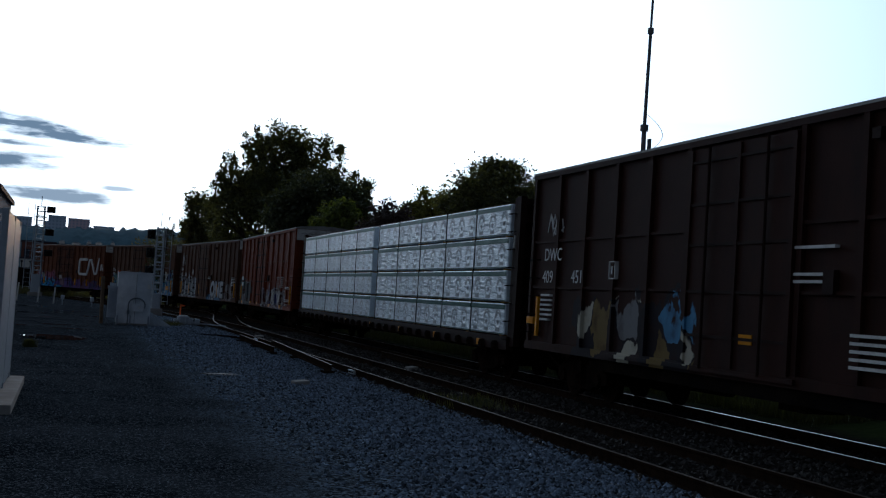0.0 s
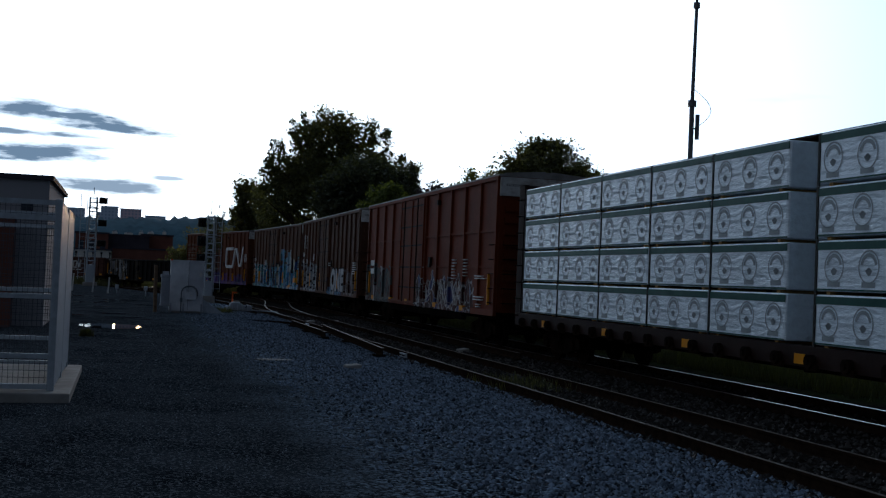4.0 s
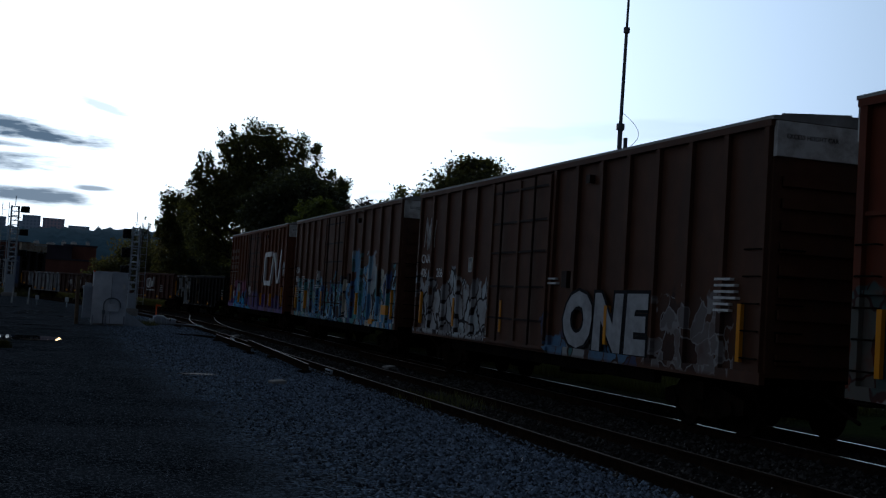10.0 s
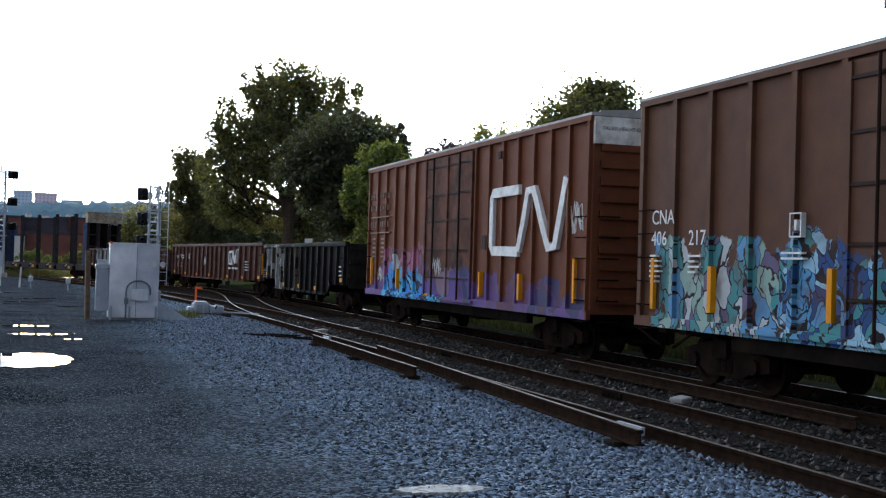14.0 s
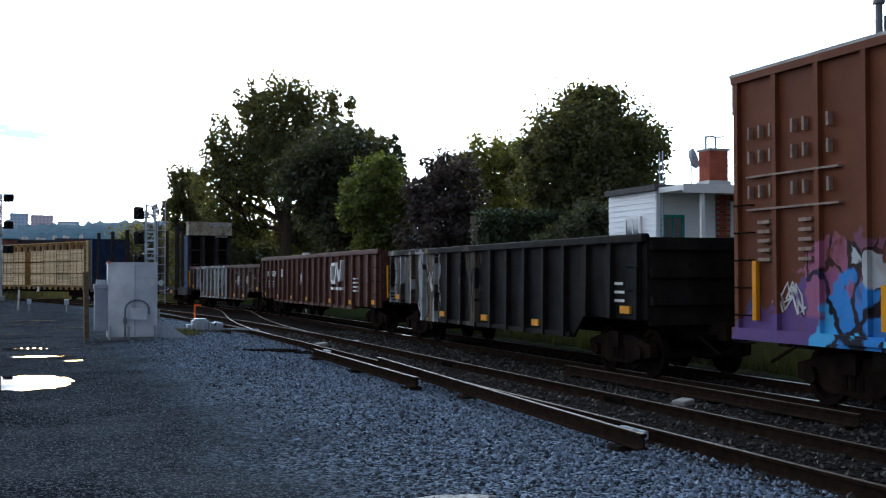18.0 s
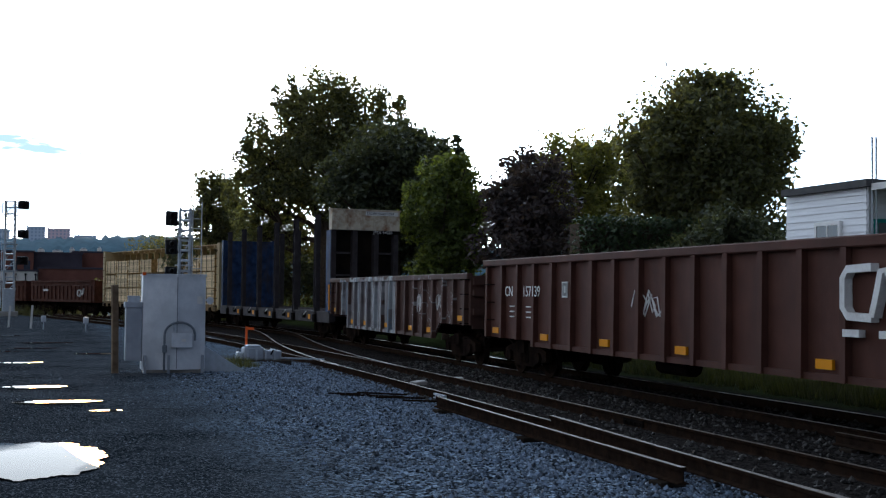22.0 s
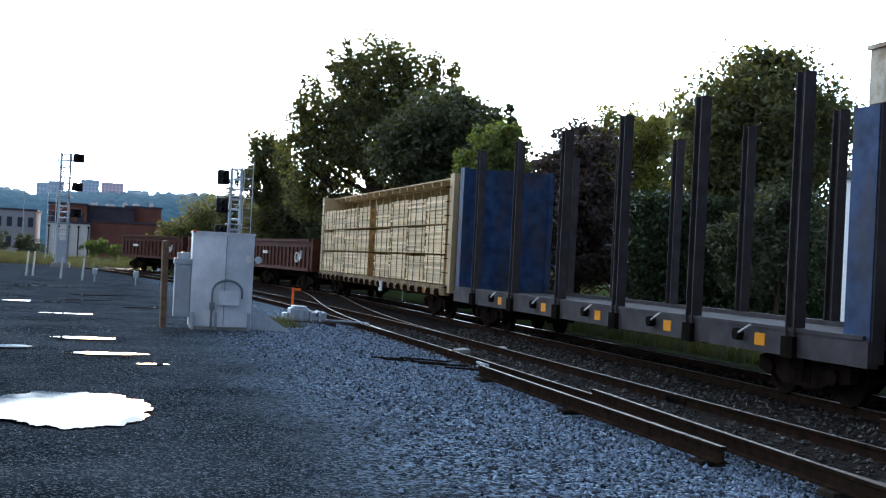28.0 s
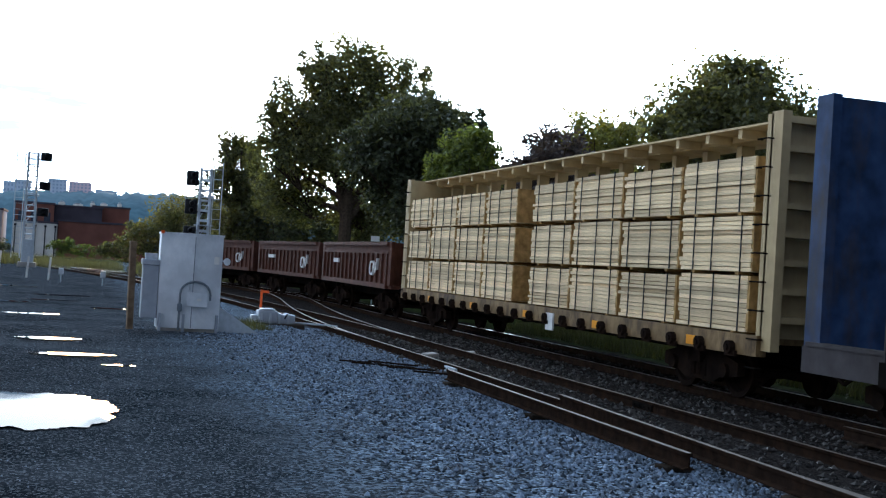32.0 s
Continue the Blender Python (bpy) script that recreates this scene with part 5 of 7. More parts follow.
def lumber_pack(car, sx, y0, y1, z0, z1, i, j):
    x0, x1 = sorted((sx * 0.46, sx * 1.44))
    z1 -= PK.uniform(0.0, 0.10)
    y0, y1 = y0 + PK.uniform(0, 0.05), y1 - PK.uniform(0, 0.05)
    n = 12
    for q in range(n):
        dz = (z1 - z0) / n
        a, b = PK.uniform(0.0, 0.05), PK.uniform(0.0, 0.05)
        xo = sx * (1.44 + PK.uniform(-0.05, 0.012))
        xa, xb = sorted((sx * 0.46, xo))
        shared("board_layer", unit_block(M_LUMBER, 0.012), car, sized(xa, xb, y0 + a, y1 - b, z0 + q * dz + 0.002, z0 + (q + 1) * dz - PK.choice((0.002, 0.003, 0.004, 0.010)), PK.uniform(-0.45, 0.45)))
    part("pack_end", boxed(x0 + 0.02, x1 - 0.03, y0 - 0.01, y0 + 0.06, z0 + 0.01, z1 - 0.01), M_LUMEND, car, "brown sawn board ends")
    if sx < 0:
        for f in (0.15, 0.5, 0.82):
            y = y0 + (y1 - y0) * (f + PK.uniform(-0.04, 0.04))
            part("strap", boxed(-1.462, -1.44, y - 0.008, y + 0.008, z0, z1 + 0.012), M_STRAP, car)
    for f in (0.2, 0.8):
        y = y0 + (y1 - y0) * f
        part("skid", boxed(x0 + 0.03, x1 - 0.05, y - 0.05, y + 0.05, z0 - 0.05, z0), M_LUMEND, car)


packs(beam2, h2, 10, 4, 1.09, 4.42, wrapped_pack, 5, 0.8)
packs(beam11, h11, 8, 3, 1.09, 4.0, lumber_pack, 4, 1.0)


def bulkhead_flat(c0, c1):
    car, half = start_car("bulkhead_flatcar", c0, c1, "empty bulkhead flatcar with tall steel side stakes")
    dz = 1.04
    flat_deck(car, half, dz, M_FLAT, "grey-purple side sill with stake pockets", 0.36)
    part("deck_rail", boxed(-1.52, -1.32, -half + 0.1, half - 0.1, dz + 0.03, dz + 0.09), M_FLAT, car)
    part("deck_rail", boxed(1.32, 1.52, -half + 0.1, half - 0.1, dz + 0.03, dz + 0.09), M_FLAT, car)
    # bulkhead of posts and sheets towards the next gondola, with a stained white head panel
    b = part("bulkhead", boxed(-1.40, 1.40, -half + 0.30, -half + 0.36, dz, 5.15), M_BLACK, car, "dark framed end bulkhead")
    for x in (-1.45, -0.55, 0.35, 1.20):
        part("bulkhead_post", boxed(x, x + 0.20, -half - 0.02, -half + 0.30, dz - 0.3, 4.42), M_FLAT, b)
    for z in (1.7, 2.6, 3.5):
        for xa, xb in ((-1.25, -0.55), (0.55, 1.2)):
            part("bulkhead_rib", boxed(xa, xb, -half + 0.16, -half + 0.30, z - 0.04, z + 0.04), M_FLAT, b)
    p = part("height_panel", boxed(-1.46, 1.42, -half - 0.06, -half + 0.30, 4.42, 5.20), M_RUSTWHITE, b, "rust-streaked cream head panel")
    for x in (-1.46, -0.86, -0.28, 0.3, 0.86, 1.36):
        part("panel_rib", boxed(x, x + 0.06, -half - 0.10, -half - 0.05, 4.42, 5.20), M_RUSTWHITE, p)
    part("panel_cap", boxed(-1.5, 1.46, -half - 0.12, -half + 0.34, 5.20, 5.26), M_RUSTWHITE, p)
    sign = part("sign_strip", boxed(-0.05, 1.35, -half - 0.115, -half - 0.10, 5.02, 5.18), M_PAINTW, p, "white sign strip")
    lettering("EXCESS HEIGHT CAR", 0.125, M_SIGBLK, sign, pose(0.0, -half - 0.117, 5.06, 90, 0, 0))
    num = part("number_strip", boxed(0.25, 1.42, -half - 0.07, -half - 0.025, 4.28, 4.42), M_BLACK, p)
    lettering("JTSX 54058", 0.17, M_MARK, num, pose(0.3, -half - 0.072, 4.29, 90, 0, 0))
    part("ladder_panel", boxed(-1.47, -1.40, -half + 0.02, -half + 0.62, dz, 4.4), M_BLUE, b, "blue scuffed side plate")
    # far bulkhead: plain faded blue plate
    b2 = part("bulkhead", boxed(-1.42, 1.42, half - 0.30, half - 0.10, dz, 4.72), M_BLUE, car, "faded blue end plate")
    for x in (-1.46, 1.30):
        part("bulkhead_post", boxed(x, x + 0.16, half - 0.36, half + 0.02, dz - 0.3, 4.75), M_BLUE, b2)
    part("bulkhead_rib", boxed(-0.10, 0.10, half - 0.10, half + 0.02, dz, 4.7), M_BLUE, b2)
    for i in range(6):
        y = -half + 1.9 + i * (2 * half - 3.9) / 5
        for sx in (-1, 1):
            bm = bmesh.new()
            sec = ((-0.10, -0.125), (0.10, -0.125), (0.10, -0.095), (0.012, -0.095), (0.012, 0.095), (0.10, 0.095), (0.10, 0.125), (-0.10, 0.125), (-0.10, 0.095), (-0.012, 0.095), (-0.012, -0.095), (-0.10, -0.095))
            lo, hi = [bm.verts.new((sx * 1.45 + u, y + v, dz - 0.35)) for u, v in sec], [bm.verts.new((sx * 1.45 + u, y + v, 5.12)) for u, v in sec]
            bm.faces.new(lo[::-1])
            bm.faces.new(hi)
            for j in range(12):
                bm.faces.new((lo[j], lo[(j + 1) % 12], hi[(j + 1) % 12], hi[j]))
            part("stake", bm, M_FLAT, car, "tall steel side stake")
            part("stake_pocket", boxed(sx * 1.53 - 0.06, sx * 1.53 + 0.06, y - 0.16, y + 0.16, dz - 0.38, dz - 0.05), M_BLACK, car)
        if i < 5:
            part("winch", rodded((-1.62, y + 1.5, dz - 0.12), (-1.49, y + 1.5, dz - 0.12), 0.10, n=10), M_BLACK, car)
            part("winch_bar", rodded((-1.6, y + 1.5, dz - 0.12), (-1.6, y + 1.05, dz + 0.06), 0.02, n=5), M_PAINTW, car)
            part("reflector", boxed(-1.512, -1.49, y + 0.75, y + 1.05, dz - 0.26, dz - 0.06), M_YELLOW, car)
    couplers(car, half, 0.6)
    end_car(car, c0, c1, trucks(car, half, 2.2))
    return car, half


flat10, h10 = bulkhead_flat(128.6, 148.8)


def ore_gondola(c0, c1):
    """A short gondola with a rail round its top and close upright bars on its side."""
    car, half = start_car("ore_gondola", c0, c1, "short brown ore gondola car with barred sides")
    z0, z1 = 1.05, 2.62
    for sx in (-1, 1):
        x0, x1 = sorted((sx * 1.36, sx * 1.42))
        part("side_sheet", boxed(x0, x1, -half, half, z0, z1 - 0.05), M_ORE, car)
        for za, zb, xx in ((z1 - 0.14, z1, 1.53), (z1 - 0.42, z1 - 0.34, 1.47), (z0 - 0.05, z0 + 0.12, 1.53)):
            a, b = sorted((sx * 1.40, sx * xx))
            part("side_rail", boxed(a, b, -half, half, za, zb), M_ORE, car)
        for i in range(16):
            y = -half + 0.12 + (2 * half - 0.24) * i / 15
            a, b = sorted((sx * 1.41, sx * 1.50))
            part("side_bar", boxed(a, b, y - 0.05, y + 0.05, z0 + 0.12, z1 - 0.42), M_ORE, car)
    for sy in (-1, 1):
        a, b = sorted((sy * half, sy * (half - 0.06)))
        part("end_sheet", boxed(-1.36, 1.36, a, b, z0, z1 - 0.03), M_ORE, car)
        a, b = sorted((sy * half, sy * (half + 0.35)))
        part("end_step", boxed(-1.4, 1.4, a, b, z0 - 0.05, z0 + 0.06), M_ORE, car)
        part("end_post", boxed(-1.45, -1.33, a, b, z0 + 0.06, z1), M_ORE, car)
    part("floor", boxed(-1.36, 1.36, -half + 0.06, half - 0.06, z0 - 0.02, z0 + 0.06), M_BLACK, car)
    part("underframe", boxed(-0.4, 0.4, -half + 0.1, half - 0.1, 0.62, z0 - 0.02), M_BLACK, car)
    double_mark(car, -half * 0.55, 1.45, 0.45, 1.0, x=-1.508, back=-1.41)
    bars(car, half * 0.6, 1.8, 1, 1.2, 0.16, x=-1.508, seed=int(c0))
    couplers(car, half, 0.6)
    end_car(car, c0, c1, trucks(car, half, 1.7))


for k in range(3):
    ore_gondola(172.8 + 12.4 * k, 172.8 + 12.4 * k + 10.6)


# ---- loose ground: stones, puddles, grass ----
PUDDLES = [(-0.42, 22.6, 0.95, 1.5), (-0.45, 32.9, 0.6, 0.30), (0.0, 29.6, 0.75, 0.22), (-1.75, 30.6, 0.5, 0.3), (0.75, 27.9, 0.25, 0.10), (1.6, 28.0, 0.5, 0.05),
           (-0.3, 53.0, 1.0, 0.35), (-2.1, 47.0, 0.9, 0.35), (-1.0, 41.0, 0.7, 0.18), (-2.6, 60.0, 1.2, 0.6), (1.1, 45.2, 0.6, 0.3), (-3.2, 37.0, 0.8, 0.3), (-0.6, 49.0, 0.9, 0.25)]


def build_puddles():
    for k, (x, y, rx, ry) in enumerate(PUDDLES):
        rnd = random.Random(40 + k)
        bm = bmesh.new()
        n = 150
        ph = [rnd.uniform(0, 6.28) for _ in range(4)]
        ring = []
        for i in range(n):
            a = 2 * math.pi * i / n
            r = 1 + 0.05 * math.sin(2 * a + ph[0]) + 0.05 * math.sin(3 * a + ph[1]) + 0.03 * math.sin(7 * a + ph[2]) + 0.03 * math.sin(13 * a + ph[3]) + 0.03 * math.sin(21 * a + ph[0]) + rnd.uniform(-0.025, 0.025)
            ring.append(bm.verts.new((rx * r * math.cos(a), ry * r * math.sin(a), 0)))
        bm.faces.new(ring)
        ob = new("puddle", mesh_of("puddle", bm, M_WATER))
        ob.matrix_basis = pose(x, y, 0.019)
        tagged(ob, "shallow rain puddle reflecting the pale sky", "puddle", "puddles in the lot")


build_puddles()


pm = bmesh.new()
rnd0 = random.Random(77)
pm.faces.new([pm.verts.new((0.40 * math.cos(2 * math.pi * i / 60) * (1 + rnd0.uniform(-0.12, 0.12)), 0.17 * math.sin(2 * math.pi * i / 60) * (1 + rnd0.uniform(-0.15, 0.15)), 0)) for i in range(60)])
for f in bmesh.ops.extrude_face_region(pm, geom=pm.faces[:])["geom"]:
    if isinstance(f, bmesh.types.BMVert):
        f.co.z += 0.022
pale = new("mortar_patch", mesh_of("mortar_patch", pm, mat("pale_gritty_patch", (0.40, 0.40, 0.385), 0.85, vary=0.3, scale=14, dirt=(0.05, 0.052, 0.056), dirt_amount=0.9, dirt_scale=11, bump=0.006)))
pale.matrix_basis = pose(3.2, 9.7, 0.004)
tagged(pale, "flat pale patch strewn with dark grit", "rubble")


def scatter_stones(name, label, count, span, size, colours, seed, keep=None):
    """Loose crushed stones, one joined mesh."""
    rng = np.random.default_rng(seed)
    x0, x1, y0, y1 = span
    base = np.array([(1, 0, 0), (-1, 0, 0), (0, 1, 0), (0, -1, 0), (0, 0, 0.8), (0, 0, -0.5)], float)
    tri = np.array([(0, 2, 4), (2, 1, 4), (1, 3, 4), (3, 0, 4), (2, 0, 5), (1, 2, 5), (3, 1, 5), (0, 3, 5)])
    u = rng.random(count)
    y = y0 + (y1 - y0) * u ** 1.35
    x = x0 + (x1 - x0) * rng.random(count)
    if keep is not None:
        ok = keep(x, y, rng)
        x, y = x[ok], y[ok]
    dry = np.ones(len(x), bool)
    for px, py, rx, ry in PUDDLES:
        dry &= ((x - px) / rx) ** 2 + ((y - py) / ry) ** 2 > 0.9 + 0.3 * rng.random(len(x))
    x, y = x[dry], y[dry]
    n = len(x)
    s = size * (0.5 + 0.9 * rng.random(n) ** 2)
    z = np.array([ground_height(a, b) for a, b in zip(x, y)]) + s * 0.25
    v = base[None] * s[:, None, None] * (0.6 + 0.8 * rng.random((n, 6, 1)))
    a = rng.random(n) * 6.28
    c, sn = np.cos(a)[:, None], np.sin(a)[:, None]
    vx, vy = v[:, :, 0] * c - v[:, :, 1] * sn, v[:, :, 0] * sn + v[:, :, 1] * c
    verts = np.stack([vx + x[:, None], vy + y[:, None], v[:, :, 2] + z[:, None]], -1).reshape(-1, 3)
    faces = (tri[None] + 6 * np.arange(n)[:, None, None]).reshape(-1, 3)
    me = bpy.data.meshes.new(name)
    me.from_pydata(verts.tolist(), [], faces.tolist())
    m = bpy.data.materials.new(name + "_stone")
    m.use_nodes = True
    nd, lk = m.node_tree.nodes, m.node_tree.links
    geo, rp = nd.new("ShaderNodeNewGeometry"), nd.new("ShaderNodeValToRGB")
    rp.color_ramp.elements[0].color, rp.color_ramp.elements[1].color = (*colours[0], 1), (*colours[1], 1)
    lk.new(geo.outputs["Random Per Island"], rp.inputs["Fac"])
    lk.new(rp.outputs["Color"], nd["Principled BSDF"].inputs["Base Color"])
    nd["Principled BSDF"].inputs["Roughness"].default_value = 0.75
    nd["Principled BSDF"].inputs["Specular IOR Level"].default_value = 0.1
    me.materials.append(m)
    tagged(new(name, me), label, "gravel", kind="stuff")


def near_tracks(x, y, rng):
    return (x > 4.6 + 1.6 * rng.random(len(x))) & (np.abs(x - 7.07) > 0.1) & (np.abs(x - 8.57) > 0.1) & (np.abs(x - 10.95) > 0.1)


def shoulder(x, y, rng):
    return (x > 2.3 + 2.4 * rng.random(len(x))) & (np.abs(x - 7.07) > 0.1)


scatter_stones("ballast", "crushed blue-grey ballast stones beside the tracks", 72000, (2.2, 6.95, -7, 42), 0.027, ((0.011, 0.014, 0.018), (0.26, 0.345, 0.455)), 3, shoulder)
scatter_stones("track_ballast", "very dark ballast stones between the rails", 20000, (6.7, 13.0, -7, 42), 0.042, ((0.008, 0.0075, 0.007), (0.065, 0.060, 0.056)), 5, near_tracks)
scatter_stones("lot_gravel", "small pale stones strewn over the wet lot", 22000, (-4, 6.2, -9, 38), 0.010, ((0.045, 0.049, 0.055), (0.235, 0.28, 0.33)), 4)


def grass(name, label, tufts, spans, height, seed, material):
    rnd = random.Random(seed)
    verts, faces = [], []
    for _ in range(tufts):
        x0, x1, y0, y1 = rnd.choice(spans)
        x, y = rnd.uniform(x0, x1), rnd.uniform(y0, y1)
        z = ground_height(x, y) - 0.02
        for _ in range(6):
            a, h = rnd.uniform(0, 6.28), height * rnd.uniform(0.5, 1.2)
            dx, dy = math.cos(a), math.sin(a)
            w = 0.012
            bx, by = x + rnd.gauss(0, 0.07), y + rnd.gauss(0, 0.07)
            b = len(verts)
            verts += [(bx - dy * w, by + dx * w, z), (bx + dy * w, by - dx * w, z), (bx + dx * h * 0.35, by + dy * h * 0.35, z + h)]
            faces.append((b, b + 1, b + 2))
    me = bpy.data.meshes.new(name)
    me.from_pydata(verts, [], faces)
    me.materials.append(material)
    tagged(new(name, me), label, "grass", kind="stuff")


grass("grass_bank", "rough green grass behind the main track", 6500, [(14.2, 17.0, 4, 46)], 0.42, 6, M_GRASS)
grass("far_grass", "tall olive weeds beyond the bend of the track", 9000, [(-30, -4, 110, 126), (-16, 4, 104, 126), (4.5, 13, 90, 110)], 0.9, 7, M_DRYGRASS)
grass("lot_weeds", "small weeds by the switch machine and slab", 260, [(4.1, 4.9, 38.0, 41.5), (-1.02, -0.98, 16.8, 17.0), (6.9, 8.4, 5.0, 7.5)], 0.22, 8, M_GRASS)

# ---- spare rails beside the near track ----
BLOCK = mesh_of("timber_block", soft_box(-0.15, 0.15, -0.12, 0.12, 0, 0.06, 0.01, 1), M_TIE)


def spare_rail(x0, y0, x1, y1, z=0.055):
    t = thing("spare_rail", Matrix(), "rusty spare rail lying on timber blocks beside the track", "rail", "spare rails")
    bm = bmesh.new()
    k = 6
    sweep(bm, RAIL, [(x0 + (x1 - x0) * i / k, y0 + (y1 - y0) * i / k, z) for i in range(k + 1)])
    bar = part("rail_bar", bm, M_RAIL, t)
    # Lighter strip paints the highlight along the spare rail's top edge.
    bm = bmesh.new()
    sweep(bm, HEAD, [(x0 + (x1 - x0) * i / k, y0 + (y1 - y0) * i / k, z) for i in range(k + 1)])
    part("rail_head", bm, M_RAILWORN, bar, "dull head strip with painted highlight")
    for f in (0.04, 0.5, 0.96):
        shared("timber_block", BLOCK, t, pose(x0 + (x1 - x0) * f, y0 + (y1 - y0) * f, z - 0.065, 0, 0, 4))


spare_rail(5.95, 26.9, 5.85, 18.8)
spare_rail(6.58, 23.7, 6.0, 11.4)
spare_rail(10.05, 22.0, 10.05, 13.0, -0.08)

# thin rods left lying in the gravel
for x, y, a, ln in ((5.5, 29.4, 62, 1.2), (5.9, 28.9, 70, 0.9), (5.8, 29.8, 55, 1.0), (5.2, 29.9, 75, 0.8), (6.1, 28.2, 66, 0.7)):
    rd = thing("steel_rod", pose(x, y, 0.03, 0, 0, a), "thin rusty rod lying in the gravel", "rod", "loose rods")
    part("bar", rodded((0, -ln / 2, 0), (0, ln / 2, 0.01), 0.018, n=5), M_RAIL, rd)

sg = thing("track_sign", pose(13.8, 63.3, 0.0, 0, 0, -8), "small white sign board on a thin post behind the track", "sign")
part("post", rodded((0, 0, -0.2), (0, 0, 3.1), 0.03, n=6), M_GALV, sg)
part("board", soft_box(-0.21, 0.21, -0.05, -0.032, 2.90, 3.16, 0.008, 1), M_TRIM, sg, "white board")

# crossover between the tracks beyond the relay cabinet
cross = thing("crossover", Matrix(), "crossing rails of a turnout between both tracks", "railway track", kind="structure")


def cross_point(s, off=0.0):
    f = min(max((s - 36.0) / 42.0, 0.0), 1.0)
    f = f * f * (3 - 2 * f)
    a, b = side_point(s), main_point(s)
    return a[0] + (b[0] - a[0]) * f + off, s, a[2]


for off in (-0.7525, 0.7525):
    rail_on(cross, cross_point, off, 37.0, 77.0, 2.0, M_RAILTOP)
for k in range(14):
    x, y, a = cross_point(42 + k * 2.4)
    shared("tie", TIE_MESH, cross, pose(x, y, RAIL_BASE - 0.03, 0, 0, 2))
for k, (x, y) in enumerate(((7.05, 21.5), (8.6, 17.0), (7.05, 30.0), (8.6, 25.0), (7.05, 13.5))):
    jb = thing("joint_bar", pose(x - 0.03, y, RAIL_BASE + 0.03), "grey bolted joint bars clasping the rail", "joint bar", "rail joints")
    part("bar", boxed(-0.035, -0.018 + 0.04, -0.32, 0.32, 0, 0.10), M_GALV if k % 2 == 0 else M_BLACK, jb)
    for q in range(4):
        part("bolt", rodded((-0.06, -0.24 + 0.16 * q, 0.05), (-0.035, -0.24 + 0.16 * q, 0.05), 0.022, n=6), M_BLACK, jb)
for x, y, r in ((7.7, 33.6, 20), (8.9, 34.5, -10), (4.6, 7.9, 15), (9.5, 16.5, 30)):
    tagged(new("concrete_chunk", mesh_of("concrete_chunk", soft_box(-0.17, 0.17, -0.12, 0.12, -0.05, 0.06, 0.03, 2), M_CONC)), "pale broken concrete piece lying by the track", "rubble", "concrete rubble").matrix_basis = pose(x, y, ground_height(x, y) + 0.03, 3, -4, r)


